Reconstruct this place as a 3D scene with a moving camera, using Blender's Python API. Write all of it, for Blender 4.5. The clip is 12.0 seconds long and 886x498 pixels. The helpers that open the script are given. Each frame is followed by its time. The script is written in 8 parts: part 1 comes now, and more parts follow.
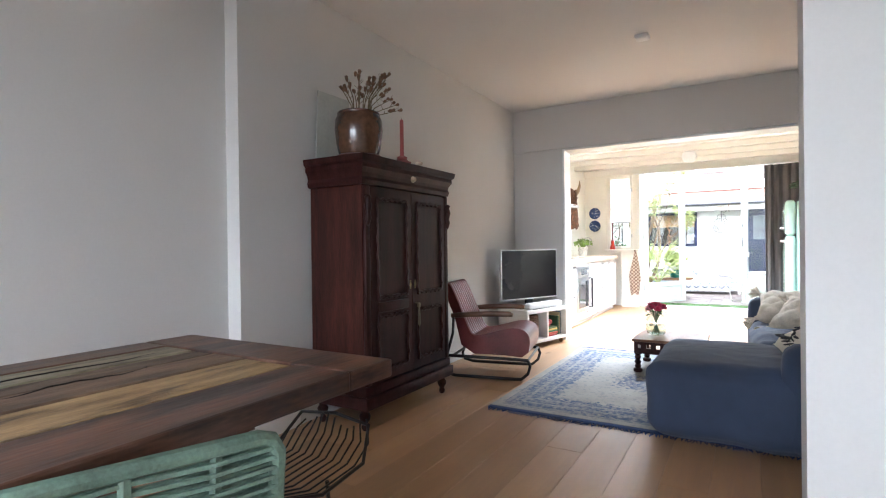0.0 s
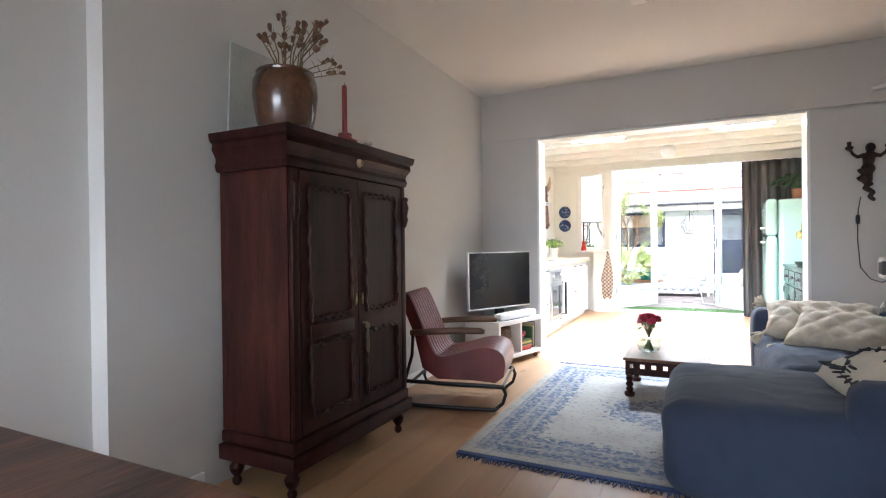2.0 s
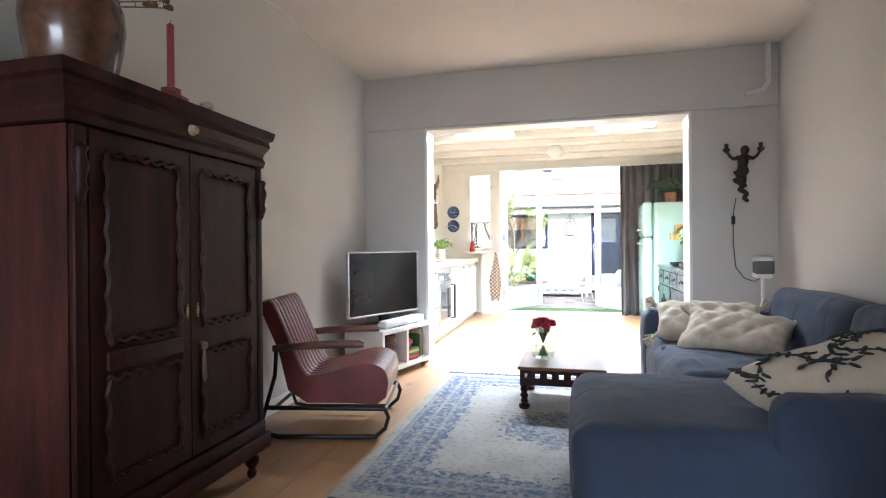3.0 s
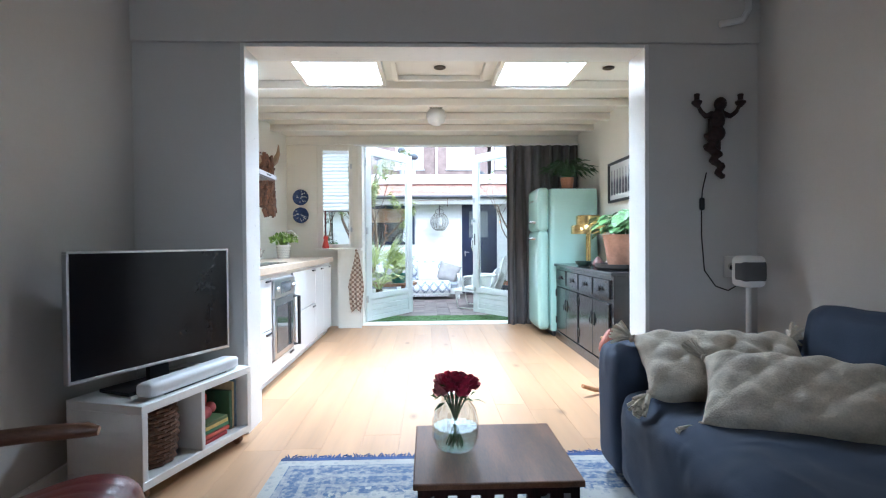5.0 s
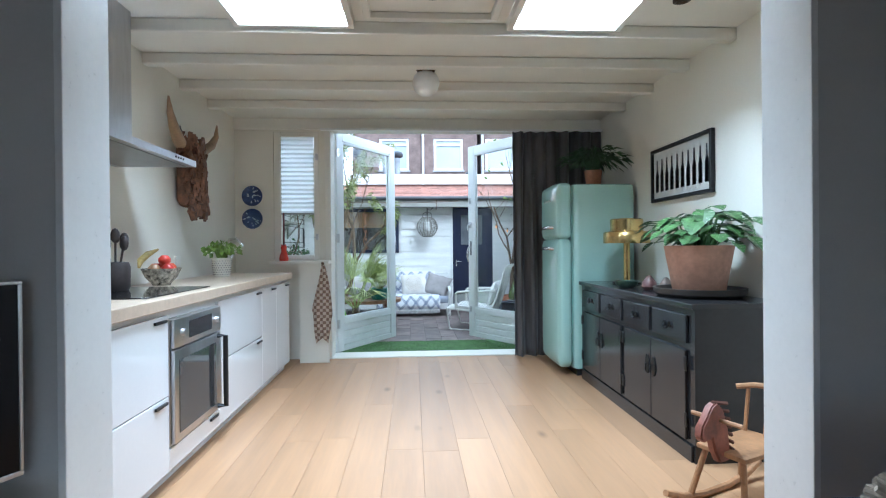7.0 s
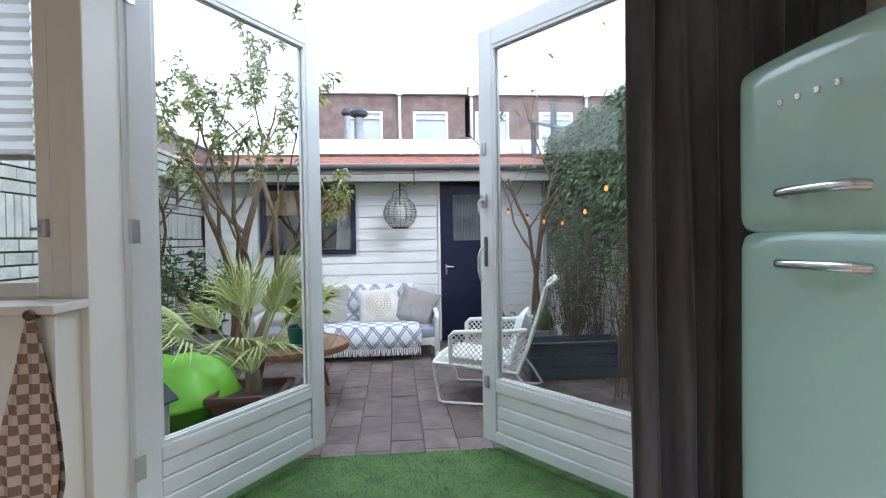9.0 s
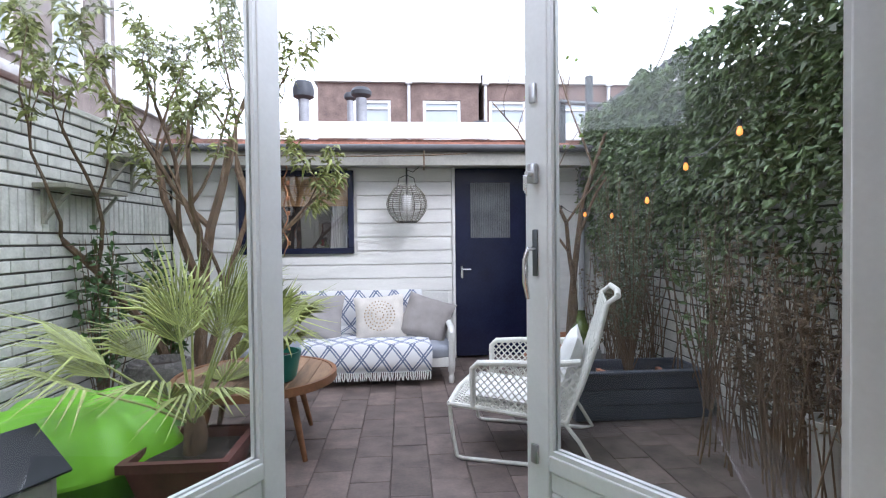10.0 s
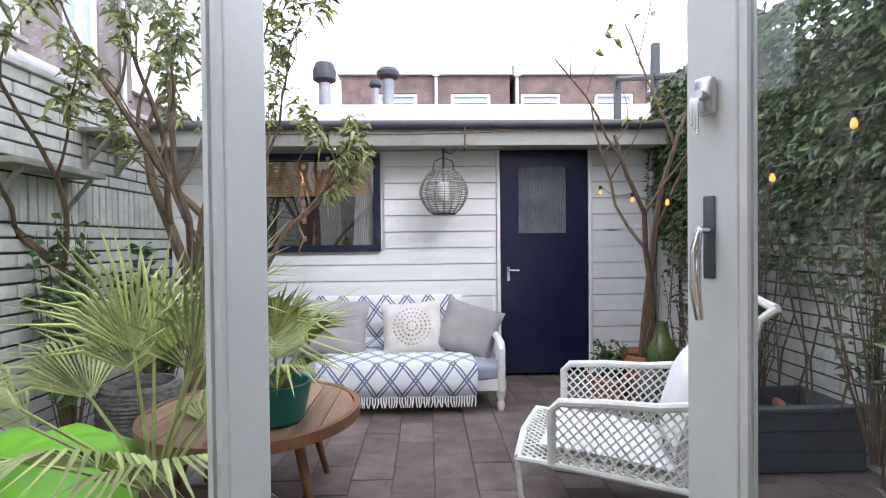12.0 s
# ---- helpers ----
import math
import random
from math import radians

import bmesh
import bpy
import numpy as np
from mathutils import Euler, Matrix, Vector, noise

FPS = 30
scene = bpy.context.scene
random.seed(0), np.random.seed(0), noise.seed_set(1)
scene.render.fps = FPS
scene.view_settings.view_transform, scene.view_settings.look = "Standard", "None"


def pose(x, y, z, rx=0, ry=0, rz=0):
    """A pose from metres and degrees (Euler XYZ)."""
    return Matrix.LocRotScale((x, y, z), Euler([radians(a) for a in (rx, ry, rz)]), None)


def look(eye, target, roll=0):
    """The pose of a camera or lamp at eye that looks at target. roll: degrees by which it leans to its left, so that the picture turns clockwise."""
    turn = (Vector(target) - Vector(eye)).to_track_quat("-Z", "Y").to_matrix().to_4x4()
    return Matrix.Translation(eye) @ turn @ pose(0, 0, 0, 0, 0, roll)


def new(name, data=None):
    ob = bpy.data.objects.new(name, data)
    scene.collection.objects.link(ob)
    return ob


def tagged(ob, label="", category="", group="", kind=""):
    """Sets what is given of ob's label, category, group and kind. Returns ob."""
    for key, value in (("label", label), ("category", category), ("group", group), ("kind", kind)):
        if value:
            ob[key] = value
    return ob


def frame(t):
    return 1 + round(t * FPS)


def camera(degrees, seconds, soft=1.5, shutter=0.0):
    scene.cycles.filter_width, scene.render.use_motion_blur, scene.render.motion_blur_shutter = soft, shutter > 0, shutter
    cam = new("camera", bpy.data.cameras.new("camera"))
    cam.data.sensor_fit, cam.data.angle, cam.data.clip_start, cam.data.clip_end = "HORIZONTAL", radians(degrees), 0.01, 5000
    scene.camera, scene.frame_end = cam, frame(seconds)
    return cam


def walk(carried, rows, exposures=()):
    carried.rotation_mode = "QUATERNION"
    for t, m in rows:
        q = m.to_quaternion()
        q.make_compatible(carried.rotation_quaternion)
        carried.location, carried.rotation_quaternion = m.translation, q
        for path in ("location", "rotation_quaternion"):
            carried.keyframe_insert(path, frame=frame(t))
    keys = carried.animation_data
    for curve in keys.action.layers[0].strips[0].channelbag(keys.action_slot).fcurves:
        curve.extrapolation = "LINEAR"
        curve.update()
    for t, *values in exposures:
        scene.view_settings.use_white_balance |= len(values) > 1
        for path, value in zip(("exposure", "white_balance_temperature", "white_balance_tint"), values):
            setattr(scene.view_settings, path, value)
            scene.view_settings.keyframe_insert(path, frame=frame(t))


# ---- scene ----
cam = camera(81.1, 12.0, soft=1.15)
PATH = [
    (0, (0.383, 0.457, 1.065), (-0.632, 2.181, 1.057), -0.7),
    (0.5, (0.269, 0.583, 1.064), (-0.76, 2.298, 1.056), -0.6),
    (1, (0.145, 0.718, 1.068), (-0.88, 2.435, 1.059), -0.5),
    (1.5, (0.074, 0.903, 1.075), (-0.914, 2.643, 1.065), -0.5),
    (2, (0.034, 1.111, 1.083), (-0.851, 2.905, 1.073), -0.7),
    (2.5, (-0.01, 1.264, 1.08), (-0.743, 3.125, 1.074), -0.6),
    (3, (-0.104, 1.591, 1.054), (-0.587, 3.532, 1.049), -0.5),
    (3.5, (-0.249, 2.214, 1.03), (-0.482, 4.2, 1.014), -0.4),
    (3.7, (-0.296, 2.42, 1.05), (-0.441, 4.415, 1.016), -0.3),
    (5.3, (-0.451, 3.463, 1.049), (-0.378, 5.462, 1.031), -0.5),
    (5.5, (-0.486, 3.576, 1.04), (-0.403, 5.575, 1.027), -0.5),
    (6, (-0.486, 3.913, 1.058), (-0.392, 5.911, 1.046), -0.4),
    (6.5, (-0.45, 4.2, 1.09), (-0.347, 6.197, 1.078), -0.5),
    (7, (-0.402, 4.653, 1.107), (-0.286, 6.65, 1.1), -0.5),
    (7.2, (-0.369, 4.903, 1.119), (-0.247, 6.9, 1.115), -0.5),
    (7.5, (-0.425, 5.32, 1.13), (-0.275, 7.315, 1.122), -0.55),
    (8.0, (-0.37, 6.22, 1.145), (-0.195, 8.212, 1.128), -0.65),
    (8.8, (-0.229, 7.741, 1.155), (-0.041, 9.732, 1.123), -0.8),
    (9, (-0.206, 8.073, 1.16), (-0.021, 10.065, 1.125), -0.9),
    (9.5, (-0.165, 8.694, 1.162), (0.001, 10.686, 1.124), -0.7),
    (10, (-0.169, 9.111, 1.144), (-0.02, 11.105, 1.105), -0.6),
    (10.5, (-0.141, 9.345, 1.124), (-0.003, 11.34, 1.088), -0.7),
    (11, (-0.152, 9.556, 1.096), (-0.04, 11.552, 1.063), -0.6),
    (11.5, (-0.192, 9.765, 1.088), (-0.105, 11.763, 1.056), -0.7),
    (12, (-0.271, 9.924, 1.087), (-0.212, 11.923, 1.058), -0.6),
]
# world, daylight and exposure
STOPS = [(0.0, 2.68, 5660, 9), (2.0, 2.66, 5660, 9), (3.0, 2.66, 5600, 8), (3.7, 2.1, 5450, 7), (5.3, 1.45, 5000, 4), (6.0, 1.12, 4930, 3), (7.2, 0.62, 4980, 2), (8.8, 0.45, 5500, 9), (9.5, 0.4, 5690, 14), (12.0, 0.42, 5890, 17)]
walk(cam, [(t, look(eye, target, roll)) for t, eye, target, roll in PATH], exposures=STOPS)

world = bpy.data.worlds.new("overcast_sky")
scene.world = world
world.use_nodes = True
wn, wl = world.node_tree.nodes, world.node_tree.links
SUN_ELEVATION, SUN_ROTATION = radians(38), radians(150)
sky = wn.new("ShaderNodeTexSky")
sky.sky_type, sky.sun_disc = "NISHITA", False
sky.sun_elevation, sky.sun_rotation = SUN_ELEVATION, SUN_ROTATION
cloud = wn.new("ShaderNodeMixRGB")
cloud.inputs["Fac"].default_value = 0.85
cloud.inputs["Color2"].default_value = (17.5, 17.9, 18.6, 1)
wl.new(sky.outputs["Color"], cloud.inputs["Color1"])
wl.new(cloud.outputs["Color"], wn["Background"].inputs["Color"])
wn["Background"].inputs["Strength"].default_value = 0.15

sun = new("sun", bpy.data.lights.new("sun", "SUN"))
sun.data.energy, sun.data.angle, sun.data.color = 1.2, radians(25), (1.0, 0.97, 0.92)
sun.matrix_world = look((0, 0, 20), Vector((0, 0, 20)) - Vector((math.sin(SUN_ROTATION) * math.cos(SUN_ELEVATION), math.cos(SUN_ROTATION) * math.cos(SUN_ELEVATION), math.sin(SUN_ELEVATION))))


def daylight(x, y, z, w, h, target, watts, colour=(0.93, 0.97, 1.0)):
    """Sky light standing in an opening."""
    ob = new("window_daylight", bpy.data.lights.new("window_daylight", "AREA"))
    ob.data.shape, ob.data.size, ob.data.size_y, ob.data.energy, ob.data.color = "RECTANGLE", w, h, watts, colour
    ob.matrix_world = look((x, y, z), target)
    return ob


daylight(-0.3, -2.72, 1.75, 2.6, 1.1, (-0.3, 0, 2.6), 2.3)
for x in (-1.05, 0.47):
    daylight(x, 7.3, 2.66, 0.6, 0.54, (x, 7.3, 0), 68)
# ---- materials ----
def mat(name, colour, rough=0.6, metal=0.0, vary=0.12, scale=6.0, fine=60.0, bump=0.15, stretch=(1, 1, 1), second=None, mix=0.5, random_tone=0.0, spec=0.5, coat=0.0, per="object"):
    """A worn surface: two scales of noise in colour, roughness and relief, in metres."""
    m = bpy.data.materials.new(name)
    m.use_nodes = True
    n, l = m.node_tree.nodes, m.node_tree.links
    b = n["Principled BSDF"]
    b.inputs["Metallic"].default_value, b.inputs["Specular IOR Level"].default_value, b.inputs["Coat Weight"].default_value = metal, spec, coat
    geo = n.new("ShaderNodeNewGeometry")
    vm = n.new("ShaderNodeVectorMath")
    vm.operation = "MULTIPLY"
    vm.inputs[1].default_value = stretch
    l.new(geo.outputs["Position"], vm.inputs[0])
    big, small = n.new("ShaderNodeTexNoise"), n.new("ShaderNodeTexNoise")
    big.inputs["Scale"].default_value, big.inputs["Detail"].default_value = scale, 4
    small.inputs["Scale"].default_value, small.inputs["Detail"].default_value = fine, 3
    info = n.new("ShaderNodeObjectInfo")
    shift = n.new("ShaderNodeVectorMath")
    shift.operation = "ADD"
    if random_tone:
        wide = n.new("ShaderNodeMath")
        wide.operation = "MULTIPLY"
        wide.inputs[1].default_value = 37.0
        l.new((info.outputs["Random"] if per == "object" else geo.outputs["Random Per Island"]), wide.inputs[0])
        l.new(wide.outputs[0], shift.inputs[1])
    l.new(vm.outputs[0], shift.inputs[0])
    for t in (big, small):
        l.new(shift.outputs[0], t.inputs["Vector"])
    dark = [c * (1 - vary * 1.6) for c in colour]
    light = [min(1, c * (1 + vary)) for c in colour] if second is None else second
    ramp = n.new("ShaderNodeValToRGB")
    ramp.color_ramp.elements[0].position, ramp.color_ramp.elements[1].position = 0.5 - 0.25 * (1.2 - mix), 0.5 + 0.25 * (1.2 - mix)
    ramp.color_ramp.elements[0].color, ramp.color_ramp.elements[1].color = (*dark, 1), (*light, 1)
    blend = n.new("ShaderNodeMath")
    blend.operation = "MULTIPLY_ADD"
    blend.inputs[1].default_value = 0.35
    half = n.new("ShaderNodeMath")
    half.operation = "MULTIPLY"
    half.inputs[1].default_value = 0.65
    l.new(big.outputs["Fac"], half.inputs[0])
    l.new(small.outputs["Fac"], blend.inputs[0])
    l.new(half.outputs[0], blend.inputs[2])
    l.new(blend.outputs[0], ramp.inputs["Fac"])
    out = ramp.outputs["Color"]
    if random_tone:
        tone = n.new("ShaderNodeHueSaturation")
        span = n.new("ShaderNodeMapRange")
        span.inputs["To Min"].default_value, span.inputs["To Max"].default_value = 1 - random_tone, 1 + random_tone
        l.new((info.outputs["Random"] if per == "object" else geo.outputs["Random Per Island"]), span.inputs["Value"])
        l.new(span.outputs[0], tone.inputs["Value"])
        l.new(out, tone.inputs["Color"])
        out = tone.outputs["Color"]
    l.new(out, b.inputs["Base Color"])
    rr = n.new("ShaderNodeMapRange")
    rr.inputs["To Min"].default_value, rr.inputs["To Max"].default_value = max(0.02, rough * 0.8), min(1, rough * 1.2)
    l.new(small.outputs["Fac"], rr.inputs["Value"])
    l.new(rr.outputs[0], b.inputs["Roughness"])
    if bump:
        bp = n.new("ShaderNodeBump")
        bp.inputs["Strength"].default_value, bp.inputs["Distance"].default_value = bump, 0.01
        l.new(blend.outputs[0], bp.inputs["Height"])
        l.new(bp.outputs[0], b.inputs["Normal"])
    return m


def wrinkled(m, scale, strength, distance=0.03, stretch=(1, 1, 1)):
    """Adds broad soft creases under a cloth's own relief."""
    n, l = m.node_tree.nodes, m.node_tree.links
    geo, vm, tex, power, bp = n.new("ShaderNodeNewGeometry"), n.new("ShaderNodeVectorMath"), n.new("ShaderNodeTexNoise"), n.new("ShaderNodeMath"), n.new("ShaderNodeBump")
    vm.operation, vm.inputs[1].default_value = "MULTIPLY", stretch
    tex.noise_type = "RIDGED_MULTIFRACTAL"
    tex.inputs["Scale"].default_value, tex.inputs["Detail"].default_value, tex.inputs["Distortion"].default_value = scale, 2, 0.8
    power.operation, power.inputs[1].default_value = "MULTIPLY", 0.5
    bp.inputs["Strength"].default_value, bp.inputs["Distance"].default_value = strength, distance
    l.new(geo.outputs["Position"], vm.inputs[0])
    l.new(vm.outputs[0], tex.inputs["Vector"])
    l.new(tex.outputs["Fac"], power.inputs[0])
    l.new(power.outputs[0], bp.inputs["Height"])
    l.new(bp.outputs[0], n["Bump"].inputs["Normal"])
    return m


def glass(name, tint=(1, 1, 1), rough=0.0, clear=0.0):
    """Pane glass: a sheet that lets light straight through and mirrors by Fresnel."""
    m = bpy.data.materials.new(name)
    m.use_nodes = True
    n, l = m.node_tree.nodes, m.node_tree.links
    n.remove(n["Principled BSDF"])
    tr, gl, mx, lw, pw, ad = n.new("ShaderNodeBsdfTransparent"), n.new("ShaderNodeBsdfGlossy"), n.new("ShaderNodeMixShader"), n.new("ShaderNodeLayerWeight"), n.new("ShaderNodeMath"), n.new("ShaderNodeMath")
    tr.inputs["Color"].default_value = (*tint, 1)
    gl.inputs["Roughness"].default_value = rough
    pw.operation, ad.operation = "POWER", "MULTIPLY_ADD"
    pw.inputs[1].default_value, ad.inputs[1].default_value, ad.inputs[2].default_value = 4.0, 0.8, 0.05 + clear
    l.new(lw.outputs["Facing"], pw.inputs[0])
    l.new(pw.outputs[0], ad.inputs[0])
    l.new(ad.outputs[0], mx.inputs["Fac"])
    l.new(tr.outputs[0], mx.inputs[1])
    l.new(gl.outputs[0], mx.inputs[2])
    l.new(mx.outputs[0], n["Material Output"].inputs["Surface"])
    return m


def glow(name, colour, strength):
    m = bpy.data.materials.new(name)
    m.use_nodes = True
    b = m.node_tree.nodes["Principled BSDF"]
    b.inputs["Base Color"].default_value = (*colour, 1)
    b.inputs["Emission Color"].default_value = (*colour, 1)
    b.inputs["Emission Strength"].default_value = strength
    return m


# ---- mesh helpers ----
def box(bm, x0, y0, z0, x1, y1, z1, bev=0.0, seg=2):
    v = bmesh.ops.create_cube(bm, size=1, matrix=Matrix.LocRotScale(((x0 + x1) / 2, (y0 + y1) / 2, (z0 + z1) / 2), None, (abs(x1 - x0), abs(y1 - y0), abs(z1 - z0))))["verts"]
    if bev:
        bmesh.ops.bevel(bm, geom=list({e for w in v for e in w.link_edges}), offset=bev, segments=seg, profile=0.5, affect="EDGES")


def rod(bm, a, b, r0, r1=None, n=12):
    a, b = Vector(a), Vector(b)
    d = b - a
    m = Matrix.Translation((a + b) / 2) @ d.to_track_quat("Z", "Y").to_matrix().to_4x4()
    bmesh.ops.create_cone(bm, cap_ends=True, segments=n, radius1=r0, radius2=r0 if r1 is None else r1, depth=d.length, matrix=m)


def lathe(bm, profile, n=24, at=(0, 0, 0)):
    rings = []
    for r, z in profile:
        rings.append([bm.verts.new((at[0] + r * math.cos(6.28318 * k / n), at[1] + r * math.sin(6.28318 * k / n), at[2] + z)) for k in range(n)] if r > 1e-5 else [bm.verts.new((at[0], at[1], at[2] + z))])
    for a, b in zip(rings, rings[1:]):
        for k in range(n):
            q = [a[k % len(a)], a[(k + 1) % len(a)], b[(k + 1) % len(b)], b[k % len(b)]]
            q = list(dict.fromkeys(q))
            if len(q) > 2:
                bm.faces.new(q)
    for ring, flip in ((rings[0], True), (rings[-1], False)):
        if len(ring) > 2:
            bm.faces.new(ring[::-1] if flip else ring)


def tube(bm, pts, r, n=8, closed=False):
    """A round bar along points; r a number, or one a point."""
    pts = [Vector(p) for p in pts]
    rs = r if isinstance(r, (list, tuple)) else [r] * len(pts)
    rings, side = [], None
    for i, p in enumerate(pts):
        d = (pts[(i + 1) % len(pts)] - pts[i - 1]) if closed else (pts[min(i + 1, len(pts) - 1)] - pts[max(i - 1, 0)])
        d.normalize()
        if side is None:
            side = d.orthogonal().normalized()
        side = (side - d * side.dot(d)).normalized()
        up = d.cross(side)
        rings.append([bm.verts.new(p + rs[i] * (math.cos(6.28318 * k / n) * side + math.sin(6.28318 * k / n) * up)) for k in range(n)])
    for a, b in zip(rings, rings[1:] + (rings[:1] if closed else [])):
        for k in range(n):
            bm.faces.new((a[k], a[(k + 1) % n], b[(k + 1) % n], b[k]))
    if not closed:
        bm.faces.new(rings[0][::-1])
        bm.faces.new(rings[-1])


def soft(bm, x0, y0, z0, x1, y1, z1, r=0.05, n=10, puff=0.0, rumple=0.0, seed=0):
    """An upholstered block: rounded edges, bulging faces, slack cloth."""
    c, h = Vector(((x0 + x1) / 2, (y0 + y1) / 2, (z0 + z1) / 2)), Vector(((x1 - x0) / 2, (y1 - y0) / 2, (z1 - z0) / 2))
    r = min(r, *h)
    block = bmesh.new()
    bmesh.ops.create_cube(block, size=2)
    bmesh.ops.subdivide_edges(block, edges=block.edges[:], cuts=n, use_grid_fill=True)
    for w in block.verts:
        u = w.co.copy()
        bulge = [puff * (1 - u[(k + 1) % 3] ** 2) * (1 - u[(k + 2) % 3] ** 2) * u[k] for k in range(3)]
        p = Vector([math.copysign(abs(u[k]) ** 0.8, u[k]) * h[k] for k in range(3)])
        inner = Vector([max(-h[k] + r, min(h[k] - r, p[k])) for k in range(3)])
        d = p - inner
        p = inner + (d.normalized() * min(r, d.length * 1.0) if d.length > 1e-6 else d)
        p += Vector(bulge)
        if rumple:
            q = (p + c) * 5 + Vector((seed, 0, 0))
            p += Vector(noise.noise_vector(q)) * rumple + Vector(noise.noise_vector(q * 3)) * rumple * 0.4
        w.co = c + p
    me = bpy.data.meshes.new("block")
    block.to_mesh(me)
    block.free()
    bm.from_mesh(me)
    bpy.data.meshes.remove(me)


def cushion(bm, w, h, t, n=16, m=None, rumple=0.012, seed=0, power=2.5):
    """A pillow lying flat, pinched at its edges and pulled to its corners."""
    m = m or Matrix()
    for s in (1, -1):
        grid = []
        for i in range(n + 1):
            row = []
            for j in range(n + 1):
                u, v = 2 * i / n - 1, 2 * j / n - 1
                k = max(0, (1 - abs(u) ** power) * (1 - abs(v) ** power)) ** (0.55 if power < 3 else 0.48)
                pull = 1 - 0.07 * (1 - v * v) * abs(u) ** 3
                pull2 = 1 - 0.07 * (1 - u * u) * abs(v) ** 3
                p = Vector((u * w / 2 * pull, v * h / 2 * pull2, s * t / 2 * k))
                if 0 < i < n and 0 < j < n:
                    p += Vector(noise.noise_vector(p * 7 + Vector((seed * 3.1, 0, 0)))) * rumple
                row.append(bm.verts.new(m @ p))
            grid.append(row)
        for i in range(n):
            for j in range(n):
                q = (grid[i][j], grid[i + 1][j], grid[i + 1][j + 1], grid[i][j + 1])
                bm.faces.new(q if s > 0 else q[::-1])
    bmesh.ops.remove_doubles(bm, verts=bm.verts, dist=0.0004)


def sheet(bm, a, b, c, d):
    """One flat pane from four corners."""
    bm.faces.new([bm.verts.new(p) for p in (a, b, c, d)])


def mesh_of(bm, name, material, smooth=None):
    bmesh.ops.recalc_face_normals(bm, faces=bm.faces)
    me = bpy.data.meshes.new(name)
    bm.to_mesh(me)
    bm.free()
    me.materials.append(material)
    if smooth is None or smooth:
        me.shade_smooth()
        me.set_sharp_from_angle(angle=radians(40))
    return me


def thing(name, m, label, category, group="", kind=""):
    ob = new(name)
    ob.matrix_world = m
    return tagged(ob, label, category, group, kind)


def part(name, bm, material, parent, label="", smooth=True):
    ob = new(name, mesh_of(bm, name, material, smooth))
    ob.parent = parent
    return tagged(ob, label)


def solid(name, bm, material, label, category, m=None, group="", kind="", smooth=True):
    """A thing that is one mesh."""
    ob = new(name, mesh_of(bm, name, material, smooth))
    if m is not None:
        ob.matrix_world = m
    return tagged(ob, label, category, group, kind)


def setting(name, boxes, material, label, bev=0.0):
    bm = bmesh.new()
    for b in boxes:
        box(bm, *b, bev=bev)
    return solid(name, bm, material, label, name.split("_")[0], kind="structure", smooth=False)


def B():
    return bmesh.new()


def foliage(points, dirs, length, width, rng, droop=0.2):
    """Many small folded leaves at points: vertices and faces."""
    vs, fs = [], []
    for p, d in zip(points, dirs):
        p, d = Vector(p), Vector(d).normalized()
        s = d.cross(Vector((rng.gauss(0, 1), rng.gauss(0, 1), rng.gauss(0, 1)))).normalized()
        up = s.cross(d)
        ln, wd = length * rng.uniform(0.6, 1.3), width * rng.uniform(0.7, 1.25)
        k = len(vs)
        tip = p + d * ln - Vector((0, 0, droop * ln))
        mid = p + d * ln * 0.5 - up * wd * 0.25
        vs += [p, mid + s * wd / 2 + up * wd * 0.2, mid, mid - s * wd / 2 + up * wd * 0.2, tip]
        fs += [(k, k + 1, k + 2), (k, k + 2, k + 3), (k + 1, k + 4, k + 2), (k + 2, k + 4, k + 3)]
    return vs, fs


def leaf_mesh(name, vs, fs, material):
    me = bpy.data.meshes.new(name)
    me.from_pydata(vs, [], fs)
    me.materials.append(material)
    return me


# paints and surfaces of the place
KITCHEN = mat("cream_wall_paint", (0.77, 0.74, 0.65), 0.6, vary=0.03, scale=1.2, fine=90, bump=0.06)
WALL = mat("wall_plaster_paint", (0.60, 0.59, 0.565), 0.75, vary=0.03, scale=1.2, fine=90, bump=0.06)
CEIL = mat("ceiling_paint", (0.66, 0.645, 0.61), 0.8, vary=0.02, scale=1, fine=70, bump=0.05)
WHITE = mat("white_gloss_paint", (0.80, 0.80, 0.78), 0.3, vary=0.03, scale=3, fine=50, bump=0.03)
CREAM = mat("cream_paint", (0.78, 0.755, 0.68), 0.42, vary=0.02, scale=3, fine=50, bump=0.01)
OAK = mat("oiled_oak", (0.400, 0.232, 0.118), 0.40, vary=0.10, scale=1.6, fine=14, bump=0.02, stretch=(5, 0.4, 5), random_tone=0.14)
BLACK = mat("black_metal", (0.02, 0.02, 0.022), 0.4, metal=0.4, vary=0.1, bump=0.02)
CHROME = mat("chrome", (0.75, 0.75, 0.76), 0.15, metal=1.0, vary=0.04, bump=0.0)
STEEL = mat("brushed_steel", (0.55, 0.55, 0.56), 0.3, metal=1.0, vary=0.06, fine=200, bump=0.02, stretch=(1, 8, 1))
GLASS = glass("window_glass", (0.97, 0.985, 0.98))
EARTH = mat("potting_soil", (0.035, 0.025, 0.018), 0.95, vary=0.4, scale=30, fine=120, bump=0.8)
TERRA = mat("terracotta", (0.42, 0.18, 0.10), 0.8, vary=0.2, scale=8, fine=60, bump=0.2)


